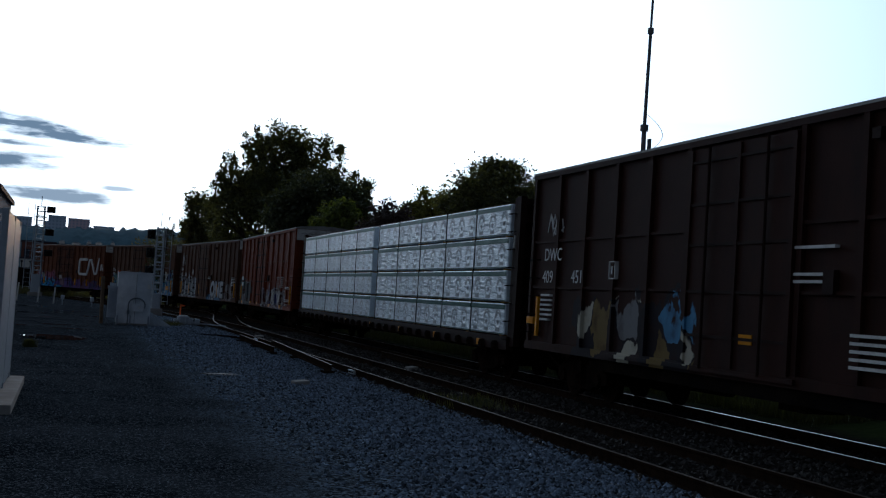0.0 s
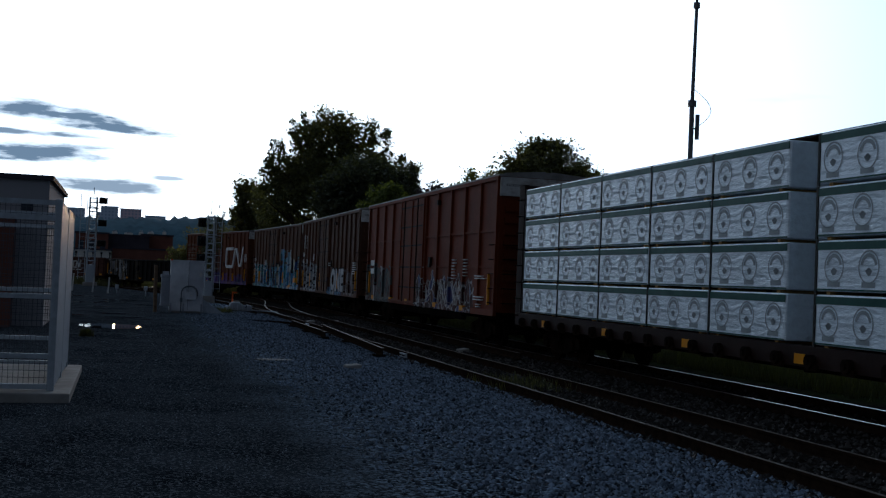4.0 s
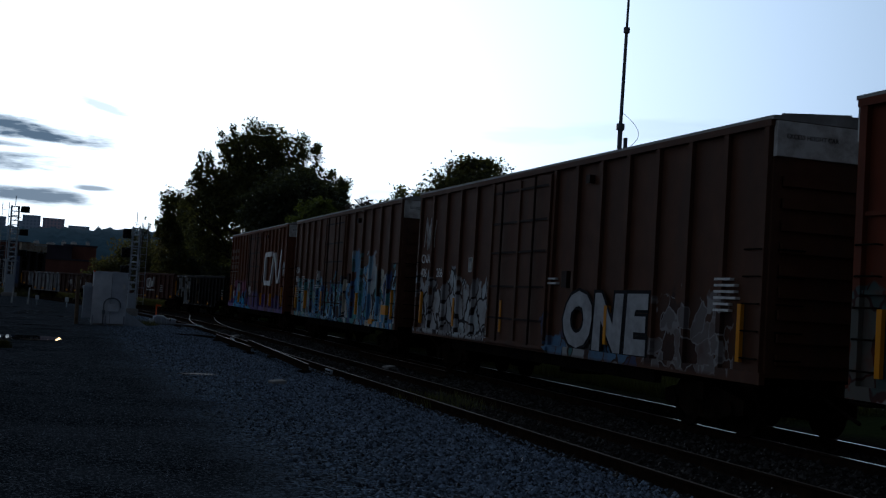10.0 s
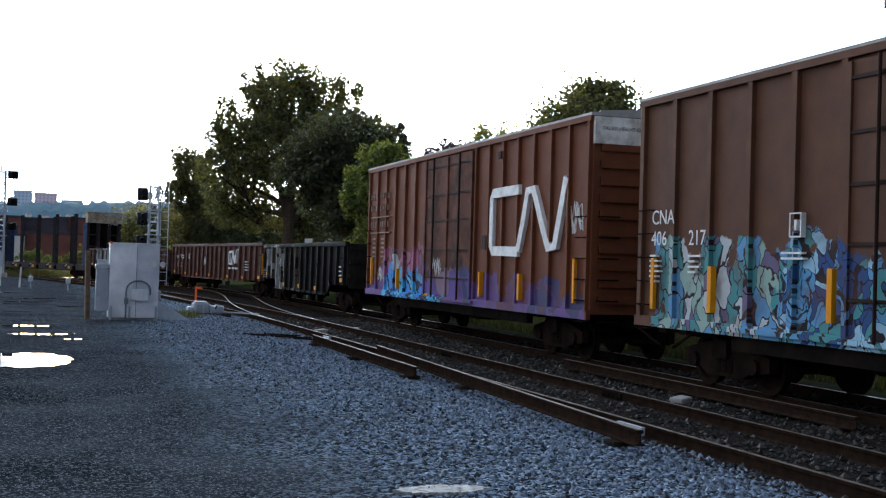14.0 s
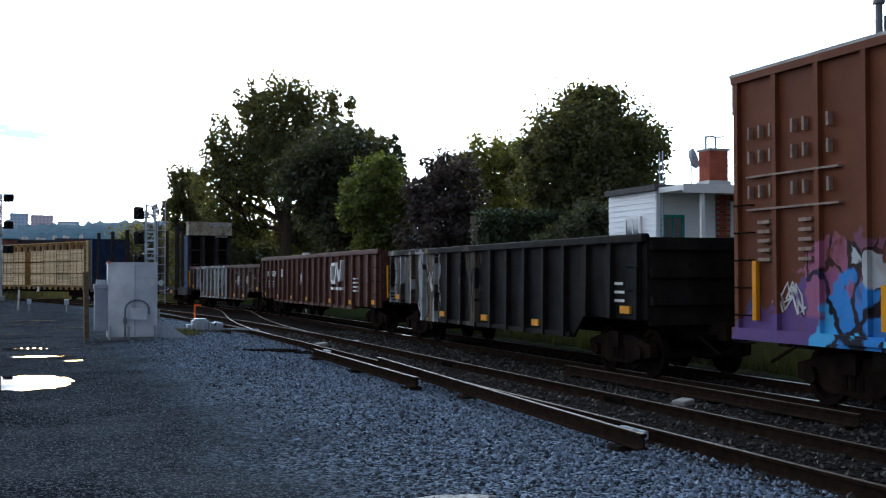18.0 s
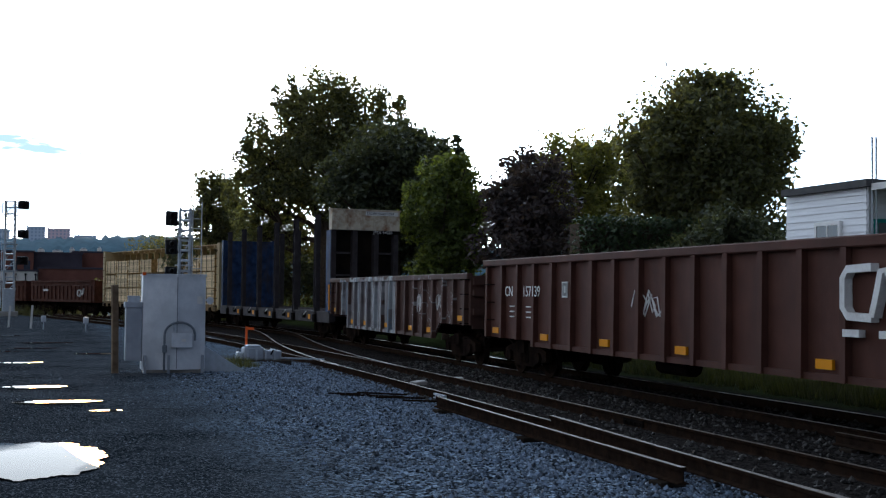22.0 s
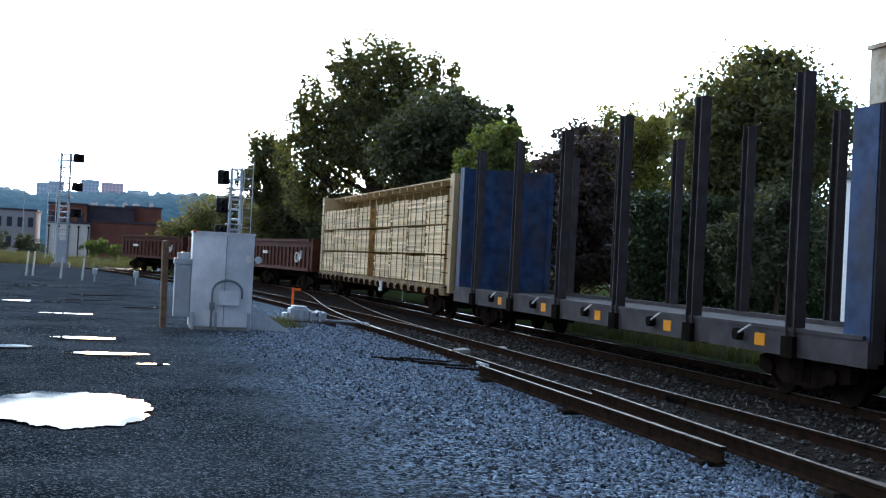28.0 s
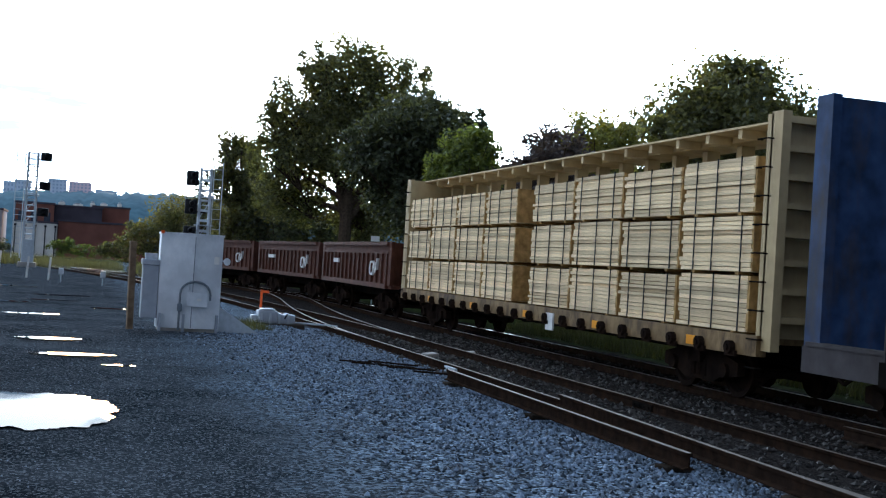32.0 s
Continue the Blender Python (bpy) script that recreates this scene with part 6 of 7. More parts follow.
# ---- relay cabinet, its post and ramp ----
def relay_cabinet():
    t = thing("relay_cabinet", pose(2.62, 36.95, 0.0, 0, 0, 0), "brushed aluminium signal relay cabinet with conduit, standing in the lot", "cabinet")
    h = 2.32

    def shell(w, d, ridge, z0, z1):
        pts = ((-w, d), (-w, -d + 0.06), (0.06, -d - ridge), (w, -d + 0.06), (w, d))
        bm = bmesh.new()
        lo, hi = [bm.verts.new((x, y, z0)) for x, y in pts], [bm.verts.new((x, y, z1)) for x, y in pts]
        bm.faces.new(lo[::-1])
        bm.faces.new(hi)
        for i in range(5):
            bm.faces.new((lo[i], lo[(i + 1) % 5], hi[(i + 1) % 5], hi[i]))
        bmesh.ops.recalc_face_normals(bm, faces=bm.faces)
        return bm

    part("body", shell(0.72, 0.36, 0.05, 0.08, h - 0.05), M_ALU, t)
    part("roof", shell(0.74, 0.38, 0.06, h - 0.05, h), M_ALU, t, "low aluminium cap")
    part("base", boxed(-0.68, 0.68, -0.30, 0.33, -0.05, 0.08), M_CONC, t)
    part("door_seam", boxed(0.05, 0.065, -0.425, -0.40, 0.1, h - 0.08), M_PIPE, t)
    # Thin pale plate stands in for sky glare on the chalky door.
    glare = part("reflective_patch", boxed(-0.58, -0.12, -0.392, -0.372, 1.55, 1.85), M_PAINTW, t, "pale chalky patch painted for sky glare on the door")
    glare.matrix_basis = pose(0, 0, 0, 0, 0, -8)
    part("label_plate", boxed(0.52, 0.64, -0.384, -0.379, 1.62, 1.80), M_PAINTW, t, "white notice")
    jb = part("junction_box", soft_box(-0.07, 0.40, -0.50, -0.36, 0.62, 0.92, 0.012, 2), M_ALU, t, "small grey junction box")
    part("box_lid", soft_box(-0.08, 0.41, -0.515, -0.50, 0.60, 0.94, 0.008, 1), M_ALU, jb)
    part("box_plate", boxed(0.16, 0.26, -0.519, -0.514, 0.74, 0.80), M_PAINTW, jb, "small white plate")
    bm = bmesh.new()
    pts = [(-0.23, 0.05), (-0.23, 0.90)] + [(0.12 + 0.35 * math.cos(radians(a)), 0.90 + 0.29 * math.sin(radians(a))) for a in range(180, -1, -20)] + [(0.47, 0.76)]
    for a, b in zip(pts, pts[1:]):
        rod(bm, (a[0], -0.46, a[1]), (b[0], -0.46, b[1]), 0.026, n=8)
    part("conduit", bm, M_PIPE, t, "bent steel conduit")
    part("conduit_fitting", soft_box(-0.28, -0.17, -0.50, -0.40, 0.48, 0.66, 0.015, 1), M_PIPE, t)
    part("door_handle", boxed(-0.03, 0.0, -0.46, -0.40, 0.98, 1.22), M_GALV, t)
    for k in range(9):
        part("roof_rivet", rodded((-0.66 + 0.155 * k, -0.44, h - 0.025), (-0.66 + 0.155 * k, -0.34, h - 0.025), 0.012, n=6), M_GALV, t)
    for x in (-0.66, -0.12, 0.66):
        part("corner_bracket", boxed(x - 0.03, x + 0.03, -0.43, -0.30, 0.0, 0.42), M_ALUDULL, t)
    m = part("meter_box", soft_box(-1.10, -0.73, -0.30, 0.10, 0.28, 1.55, 0.02, 2), M_ALUDULL, t, "narrow side box")
    part("meter_lid", soft_box(-1.13, -0.72, -0.34, 0.12, 1.52, 1.66, 0.02, 2), M_ALUDULL, m)
    part("meter_top", boxed(-1.05, -0.78, -0.2, 0.05, 1.66, 1.80), M_GALV, m)
    part("orange_tab", boxed(-0.74, -0.66, -0.36, -0.30, h - 0.04, h + 0.03), M_ORANGE, t)
    bm = rodded((0.70, -0.2, 1.72), (0.84, -0.3, 1.70), 0.02, n=6)
    rod(bm, (0.82, -0.36, 1.70), (0.86, -0.28, 1.70), 0.09, 0.04, n=10)
    part("lamp", bm, M_GALV, t, "small round side lamp")
    return t


relay_cabinet()
wp = thing("wooden_post", pose(1.30, 36.7, 0, 2, -1.5, 10), "weathered square wooden post beside the relay cabinet", "post")
part("shaft", soft_box(-0.07, 0.07, -0.07, 0.07, -0.2, 2.05, 0.012, 1), M_WOODPOST, wp)
rp = thing("steel_ramp", pose(3.72, 37.0, 0), "sloping galvanised cable cover plate beside the cabinet", "cover plate")
bm = bmesh.new()
a = [bm.verts.new(p) for p in ((-0.36, -0.15, 0.0), (0.62, -0.15, 0.0), (-0.36, -0.15, 0.62))]
b = [bm.verts.new(p) for p in ((-0.36, 0.12, 0.0), (0.62, 0.12, 0.0), (-0.36, 0.12, 0.62))]
bm.faces.new(a)
bm.faces.new(b[::-1])
for i in range(3):
    bm.faces.new((a[i], a[(i + 1) % 3], b[(i + 1) % 3], b[i]))
part("plate", bm, M_GALV, rp)


def switch_machine():
    t = thing("switch_machine", pose(5.35, 41.0, 0.0, 0, 0, 3), "grey and white electric switch machine beside the turnout", "switch machine")
    part("bed", boxed(-0.75, 0.8, -0.5, 0.5, -0.12, 0.04), M_TIE, t, "timber bed")
    part("motor_case", soft_box(-0.45, 0.1, -0.22, 0.22, 0.04, 0.40, 0.05, 2), M_ALUDULL, t)
    part("gear_case", soft_box(0.1, 0.6, -0.2, 0.2, 0.04, 0.30, 0.04, 2), M_ALUDULL, t)
    part("case_lid", soft_box(-0.36, 0.02, -0.20, 0.20, 0.40, 0.45, 0.02, 1), M_GALV, t)
    for k in range(4):
        part("clamp", boxed(-0.38 + 0.25 * k, -0.33 + 0.25 * k, -0.26, 0.26, 0.04, 0.33), M_GALV, t)
    part("hand_crank", rodded((0.3, -0.22, 0.2), (0.3, -0.45, 0.32), 0.025, n=6), M_SIGBLK, t)
    part("throw_rod", rodded((0.6, 0, 0.08), (1.9, 0.1, 0.02), 0.03, n=6), M_GALV, t)
    part("cable_box", soft_box(-0.62, -0.46, -0.12, 0.12, 0.04, 0.26, 0.02, 1), M_GALV, t)
    part("marker", boxed(-0.32, -0.26, 0.28, 0.31, 0.0, 0.95), M_ORANGE, t, "orange snow marker stake")
    part("marker_flag", boxed(-0.26, -0.08, 0.28, 0.31, 0.86, 0.93), M_ORANGE, t)


switch_machine()


# ---- colour light signals on ladder masts ----
def signal(name, x, y, h, heads, flip, label, wide=1.0):
    t = thing(name, pose(x, y, 0) @ Matrix.Diagonal((wide, wide, 1, 1)), label, "railway signal")
    part("base", soft_box(-0.4, 0.4, -0.4, 0.4, -0.1, 0.35, 0.03, 1), M_CONC, t)
    part("case", soft_box(-0.24, 0.24, -0.2, 0.2, 0.35, h * 0.24, 0.02, 1), M_GALV, t, "grey equipment case")
    for dx, dy in ((-0.22, -0.12), (0.22, -0.12), (-0.22, 0.12), (0.22, 0.12)):
        part("mast_leg", rodded((dx, dy, 0.3), (dx * 0.9, dy, h), 0.06, 0.055, 6), M_GALV, t)
    n = int(h / 0.42)
    for i in range(n):
        z = 0.7 + (h - 0.8) * i / (n - 1)
        part("rung", rodded((-0.22, -0.13, z), (0.22, -0.13, z), 0.05, n=5), M_GALV, t)
        if i % 2 == 0:
            part("brace", rodded((-0.22, 0.12, z), (0.22, 0.12, min(z + 0.8, h)), 0.015, n=5), M_GALV, t)
    # ladder with safety hoops
    lx = -0.52 * flip
    for o in (-0.18, 0.18):
        part("ladder_rail", rodded((lx + o, 0.25, 0.6), (lx + o, 0.25, h + 0.3), 0.02, n=5), M_GALV, t)
    for i in range(n):
        z = 0.8 + (h - 0.8) * i / (n - 1)
        part("ladder_rung", rodded((lx - 0.18, 0.25, z), (lx + 0.18, 0.25, z), 0.012, n=4), M_GALV, t)
    for z in heads:
        pl = part("platform", boxed(-0.34, 0.34, -0.25, 0.42, z - 0.75, z - 0.71), M_GALV, t, "small grating platform")
        part("guard_rail", rodded((-0.34, 0.42, z + 0.1), (0.34, 0.42, z + 0.1), 0.015, n=5), M_GALV, pl)
        cx = 0.55 * flip
        part("bracket", rodded((0, 0, z - 0.2), (cx, -0.1, z - 0.2), 0.04, n=6), M_SIGBLK, t)
        hd = part("signal_head", soft_box(cx - 0.24, cx + 0.24, -0.28, 0.0, z - 0.30, z + 0.30, 0.05, 2), M_SIGBLK, t, "black signal head with hoods")
        bm = bmesh.new()
        for q in (-0.14, 0.14):
            rod(bm, (cx, -0.28, z + q), (cx + 0.02, -0.52, z + q - 0.02), 0.10, 0.10, 10, cap=False)
        part("hood", bm, M_SIGBLK, hd)
    part("finial", rodded((0, 0, h), (0, 0, h + 0.9), 0.025, n=5), M_GALV, t)
    return t


signal("signal_mast", 4.95, 57.0, 5.3, (4.85, 3.7, 2.6), -1, "silver ladder signal mast with three black heads facing the lot")
signal("signal_mast", -3.1, 98.0, 8.3, (8.0, 5.9, 4.0), 1, "tall silver ladder signal mast beside the bend", 1.6)
PT = mesh_of("marker_post", soft_box(-0.05, 0.05, -0.05, 0.05, -0.1, 1.0, 0.01, 1), M_PAINTW)
for x, y, h in ((-4.0, 74, 1.3), (-3.7, 74.5, 1.3), (-2.2, 72, 1.1), (-1.1, 70, 1.15), (-4.9, 60, 1.0)):
    p = thing("marker_post", pose(x, y, 0, 0, 3, 0), "short white marker post at the edge of the lot", "post", "white marker posts")
    shared("shaft", PT, p, Matrix.Diagonal((1, 1, h, 1)))
for x, y in ((-0.5, 68.5), (1.4, 66.0)):
    p = thing("dwarf_signal", pose(x, y, 0) @ Matrix.Scale(0.6, 4), "small grey dwarf signal by the rails", "railway signal", "dwarf signals")
    part("stem", rodded((0, 0, -0.1), (0, 0, 0.7), 0.05, n=6), M_GALV, p)
    part("signal_head", soft_box(-0.2, 0.2, -0.15, 0.15, 0.6, 1.1, 0.05, 2), M_GALV, p)


# ---- mesh enclosure on a concrete slab ----
def enclosure():
    sx0, sx1, sy0, sy1 = -4.8, -0.74, 0.85, 5.8
    slab = thing("concrete_slab", pose(0, 0, 0), "low concrete slab under the mesh enclosure", "slab")
    part("slab_body", soft_box(sx0, sx1, sy0, sy1, -0.1, 0.13, 0.02, 2), M_CONC, slab)
    f = thing("mesh_enclosure", pose(0, 0, 0.13), "galvanised wire mesh enclosure with steel posts and rails", "fence")
    x0, x1, y0, y1, h = -4.5, -1.02, 1.2, 5.4, 2.70
    for x, y in ((x0, y0), (x1, y0), (x0, y1), (x1, y1), ((x0 + x1) / 2, y0), (x1, (y0 + y1) / 2), ((x0 + x1) / 2, y1), (x0, (y0 + y1) / 2)):
        part("fence_post", soft_box(x - 0.05, x + 0.05, y - 0.05, y + 0.05, 0, h, 0.008, 1), M_GALV, f)
    for z in (0.06, h * 0.18, h * 0.49, h * 0.90, h - 0.05):
        for a, b in (((x0, y0), (x1, y0)), ((x0, y1), (x1, y1))):
            part("fence_rail", boxed(a[0] + 0.05, b[0] - 0.05, a[1] - 0.03, a[1] + 0.03, z - 0.035, z + 0.035), M_GALV, f)
        for x in (x0, x1):
            part("fence_rail", boxed(x - 0.03, x + 0.03, y0 + 0.05, y1 - 0.05, z - 0.035, z + 0.035), M_GALV, f)

    def mesh_panel(p, q):
        """Welded wire: thin crossing wires, one joined panel."""
        bm = bmesh.new()
        p, q = Vector(p), Vector(q)
        ln = (q - p).length
        d = (q - p) / ln
        side = Vector((-d.y, d.x, 0)) * 0.004
        for i in range(int(ln / 0.07)):
            c = p + d * (i + 0.5) * 0.07
            poly(bm, [c - d * 0.003 + Vector((0, 0, 0.06)), c + d * 0.003 + Vector((0, 0, 0.06)), c + d * 0.003 + Vector((0, 0, h - 0.05)), c - d * 0.003 + Vector((0, 0, h - 0.05))])
        for j in range(int(h / 0.1)):
            z = 0.08 + j * 0.1
            a, b = p + side + Vector((0, 0, z)), q + side + Vector((0, 0, z))
            poly(bm, [a, b, b + Vector((0, 0, 0.006)), a + Vector((0, 0, 0.006))])
        part("wire_mesh", bm, M_WIRE, f, "welded wire panel", kind="stuff")

    mesh_panel((x0, y0, 0), (x1, y0, 0))
    mesh_panel((x1, y0, 0), (x1, y1, 0))
    mesh_panel((x0, y1, 0), (x1, y1, 0))
    # added solid sheet towards the tracks, for wire mesh that closes up at grazing view
    part("gate_plate", boxed(x1 + 0.035, x1 + 0.045, y0 + 0.06, y1 - 0.06, 0.1, h - 0.1), M_GALV, f, "solid sheet standing in for mesh seen edge-on")
    eq = thing("equipment_box", pose(-2.3, 3.2, 0.13), "dark meter equipment on a stand inside the enclosure", "equipment")
    part("stand", rodded((0, 0, 0), (0, 0, 1.5), 0.05, n=6), M_GALV, eq)
    part("case", soft_box(-0.3, 0.3, -0.2, 0.2, 1.1, 1.8, 0.03, 2), M_BLACK, eq)


enclosure()


# ---- house behind the tracks ----
def house():
    t = thing("house", pose(0, 0, 0), "white sided and red brick house with a white porch roof", "house")
    X0, XM, X1, Y0, Y1, H = 16.1, 18.0, 26.0, 29.0, 31.9, 4.25
    part("wall", boxed(X0 + 0.06, X1, Y0 + 0.06, Y1, 0, H), M_SIDING, t)
    part("roof", boxed(X0 - 0.12, X1 + 0.1, Y0 - 0.12, Y1, H, H + 0.16), M_ROOF, t, "flat dark roof edge")
    clap = mesh_of("clapboard", wedge_board(), M_SIDING)
    n = 26
    for i in range(n):
        z = 0.2 + (H - 0.2) * i / n
        dz = (H - 0.2) / n
        shared("clapboard", clap, t, Matrix.Translation(((X0 + XM) / 2, Y0 + 0.05, z)) @ Matrix.Diagonal((XM - X0, 1, dz, 1)))
        shared("clapboard", clap, t, Matrix.Translation((X0 + 0.05, (Y0 + Y1) / 2, z)) @ Euler((0, 0, radians(-90))).to_matrix().to_4x4() @ Matrix.Diagonal((Y1 - Y0, 1, dz, 1)))
    # brick part: courses of single bricks where it shows above the train
    part("mortar_wall", boxed(XM + 0.02, X1, Y0 + 0.02, Y0 + 0.05, 0, H - 0.05), M_MORTAR, t)
    brick = mesh_of("brick", boxed(-0.105, 0.105, -0.02, 0.02, -0.031, 0.031), M_BRICK)
    openings = ((18.5, 19.3, 2.0, 3.95), (19.6, 20.5, 1.9, 4.0), (22.0, 22.9, 2.4, 3.9))
    rows = int((H - 2.35) / 0.075)
    for j in range(rows):
        z = 2.4 + j * 0.075
        k = 0
        x = XM + 0.13 + (0.11 if j % 2 else 0.0)
        while x < 22.9:
            if not any(a - 0.1 < x < b + 0.1 and c - 0.05 < z < d + 0.05 for a, b, c, d in openings):
                shared("brick", brick, t, pose(x, Y0 + 0.012, z))
            x += 0.225
    part("lower_brick", boxed(XM + 0.02, X1, Y0 - 0.008, Y0 + 0.019, 0, 2.35), M_BRICK, t)

    def window(x0, x1, z0, z1, frame_m, pane_m, cross=True):
        w = part("window", boxed(x0 - 0.07, x1 + 0.07, Y0 - 0.045, Y0 + 0.10, z0 - 0.08, z0), frame_m, t, "framed window")
        part("frame", boxed(x0 - 0.07, x1 + 0.07, Y0 - 0.04, Y0 + 0.10, z1, z1 + 0.08), frame_m, w)
        for x in (x0 - 0.07, x1):
            part("frame", boxed(x, x + 0.07, Y0 - 0.04, Y0 + 0.10, z0, z1), frame_m, w)
        part("pane", boxed(x0, x1, Y0 - 0.015, Y0 - 0.005, z0, z1), pane_m, w)
        if cross:
            part("glazing_bar", boxed((x0 + x1) / 2 - 0.02, (x0 + x1) / 2 + 0.02, Y0 - 0.03, Y0 - 0.016, z0, z1), frame_m, w)

    sw = part("window", boxed(X0 - 0.05, X0 + 0.06, 29.85, 30.75, 2.5, 2.58), M_TRIM, t, "framed side window")
    part("frame", boxed(X0 - 0.05, X0 + 0.06, 29.85, 30.75, 3.5, 3.58), M_TRIM, sw)
    for y in (29.85, 30.68):
        part("frame", boxed(X0 - 0.05, X0 + 0.06, y, y + 0.07, 2.58, 3.5), M_TRIM, sw)
    part("pane", boxed(X0 - 0.035, X0 - 0.025, 29.92, 30.68, 2.58, 3.5), M_GLASS, sw)
    part("glazing_bar", boxed(X0 - 0.045, X0 - 0.036, 30.28, 30.32, 2.58, 3.5), M_TRIM, sw)
    window(16.35, 16.9, 2.3, 3.5, M_TEAL, M_GLASS)
    window(18.55, 19.25, 2.2, 3.9, M_TRIM, M_BLIND, False)
    window(22.05, 22.85, 2.5, 3.85, M_TRIM, M_GLASS)
    d = part("door", boxed(19.65, 20.45, Y0 - 0.03, Y0 + 0.02, 1.5, 3.65), M_TEAL, t, "green door with a pale pane")
    part("door_pane", boxed(19.8, 20.3, Y0 - 0.04, Y0 - 0.031, 2.3, 3.3), M_BLIND, d)
    part("transom", boxed(19.65, 20.45, Y0 - 0.03, Y0 + 0.02, 3.68, 3.95), M_TEAL, t)
    part("door_light", boxed(21.3, 21.36, Y0 - 0.12, Y0 - 0.02, 3.0, 3.7), M_TRIM, t)
    # porch roof, fascia and posts
    part("porch_roof", boxed(16.1, X1, Y0 - 1.5, Y0 - 0.13, H - 0.08, H + 0.06), M_TRIM, t, "white porch roof edge")
    part("fascia", boxed(16.05, X1, Y0 - 1.55, Y0 - 1.50, H - 0.16, H + 0.08), M_TRIM, t)
    for x in (16.7, 19.45, 22.3, 25.2):
        part("porch_post", boxed(x - 0.05, x + 0.05, Y0 - 1.45, Y0 - 1.35, 0, H - 0.08), M_TRIM, t)
    part("porch_floor", boxed(16.1, X1, Y0 - 1.5, Y0 - 0.02, 1.2, 1.45), M_CONC, t)
    c = part("chimney", boxed(18.5, 19.12, 30.1, 30.7, H + 0.16, 5.55), M_BRICK, t, "square red brick chimney")
    part("chimney_cap", boxed(18.45, 19.17, 30.05, 30.75, 5.55, 5.62), M_CONC, c)
    part("chimney_base", boxed(18.44, 19.18, 30.04, 30.76, H + 0.16, H + 0.42), M_PAINTW, c, "white flashing")
    for x in (18.62, 18.95):
        bm = rodded((x, 30.5, 5.60), (x, 30.5, 6.02), 0.04, n=6)
        rod(bm, (x, 30.5, 6.0), (x + 0.3, 30.5, 6.02), 0.03, n=6)
        part("flue", bm, M_GALV, c)
    bm = bmesh.new()
    rod(bm, (18.0, 30.3, 4.4), (18.0, 30.3, 5.3), 0.02, n=5)
    rod(bm, (18.0, 30.25, 5.3), (18.06, 30.18, 5.32), 0.28, 0.30, 14)
    part("satellite_dish", bm, M_GALV, t)
    bm = bmesh.new()
    for x in (16.15, 16.25):
        rod(bm, (x, 28.90, 2.6), (x, 28.90, 5.3), 0.022, n=5)
    part("conduit_mast", bm, M_GALV, t, "service mast with conduit")


def wedge_board():
    bm = bmesh.new()
    pts = ((0, 0.0), (-0.035, 0.0), (-0.012, 1.0), (0, 1.0))
    a = [bm.verts.new((-0.5, y, z)) for y, z in pts]
    b = [bm.verts.new((0.5, y, z)) for y, z in pts]
    bm.faces.new(a)
    bm.faces.new(b[::-1])
    for i in range(4):
        bm.faces.new((a[i], a[(i + 1) % 4], b[(i + 1) % 4], b[i]))
    return bm


house()

pole = thing("utility_pole", pose(25.7, 32.5, 0), "wooden utility pole with crossarms and wires beside the house", "pole")
part("shaft", rodded((0, 0, -0.3), (0, 0, 7.0), 0.13, 0.10, 8), M_WOODPOST, pole)
for z in (6.6, 5.9):
    part("crossarm", boxed(-0.8, 0.8, -0.06, 0.06, z - 0.06, z + 0.06), M_WOODPOST, pole)
    for x in (-0.7, 0.0, 0.7):
        part("insulator", rodded((x, 0, z + 0.06), (x, 0, z + 0.2), 0.04, n=6), M_GALV, pole)
bm = bmesh.new()
wpts = [(18.2 + (25.7 - 18.2) * i / 10, 30.5 + 2.0 * i / 10, 5.4 + 0.5 * i / 10 - 0.5 * math.sin(math.pi * i / 10)) for i in range(11)]
for a, b in zip(wpts, wpts[1:]):
    rod(bm, a, b, 0.012, n=4)
part("wire", bm, M_BLACK, pole).matrix_basis = pose(-25.7, -32.5, 0)

ant = thing("radio_mast", pose(21.6, 26.5, 0.1), "tall slender steel radio mast with joint collars", "mast")
part("lower_tube", rodded((0, 0, -0.5), (0.0, 0, 9.3), 0.11, 0.10, 10), M_MASTGREY, ant)
part("middle_tube", rodded((0, 0, 9.3), (0.05, 0, 13.3), 0.08, 0.07, 8), M_MASTGREY, ant)
part("upper_tube", rodded((0.05, 0, 13.3), (0.16, 0, 22.0), 0.055, 0.04, 8), M_MASTGREY, ant)
part("collar", rodded((0.05, 0, 13.2), (0.05, 0, 13.42), 0.13, n=10), M_MASTGREY, ant)
part("collar", rodded((0, 0, 9.2), (0, 0, 9.45), 0.17, n=10), M_MASTGREY, ant)
part("aerial", rodded((0.26, 0, 7.9), (0.26, 0, 8.9), 0.09, n=8), M_MASTGREY, ant, "short panel aerial")
part("bracket", boxed(0.08, 0.24, -0.03, 0.03, 8.3, 8.36), M_MASTGREY, ant)
bm = bmesh.new()
for k in range(8):
    a, b = k / 8, (k + 1) / 8
    rod(bm, (0.1 + 0.75 * math.sin(math.pi * a), 0, 9.9 - 1.6 * a), (0.1 + 0.75 * math.sin(math.pi * b), 0, 9.9 - 1.6 * b), 0.012, n=4)
part("cable", bm, M_MASTGREY, ant, "loose drooping cable")


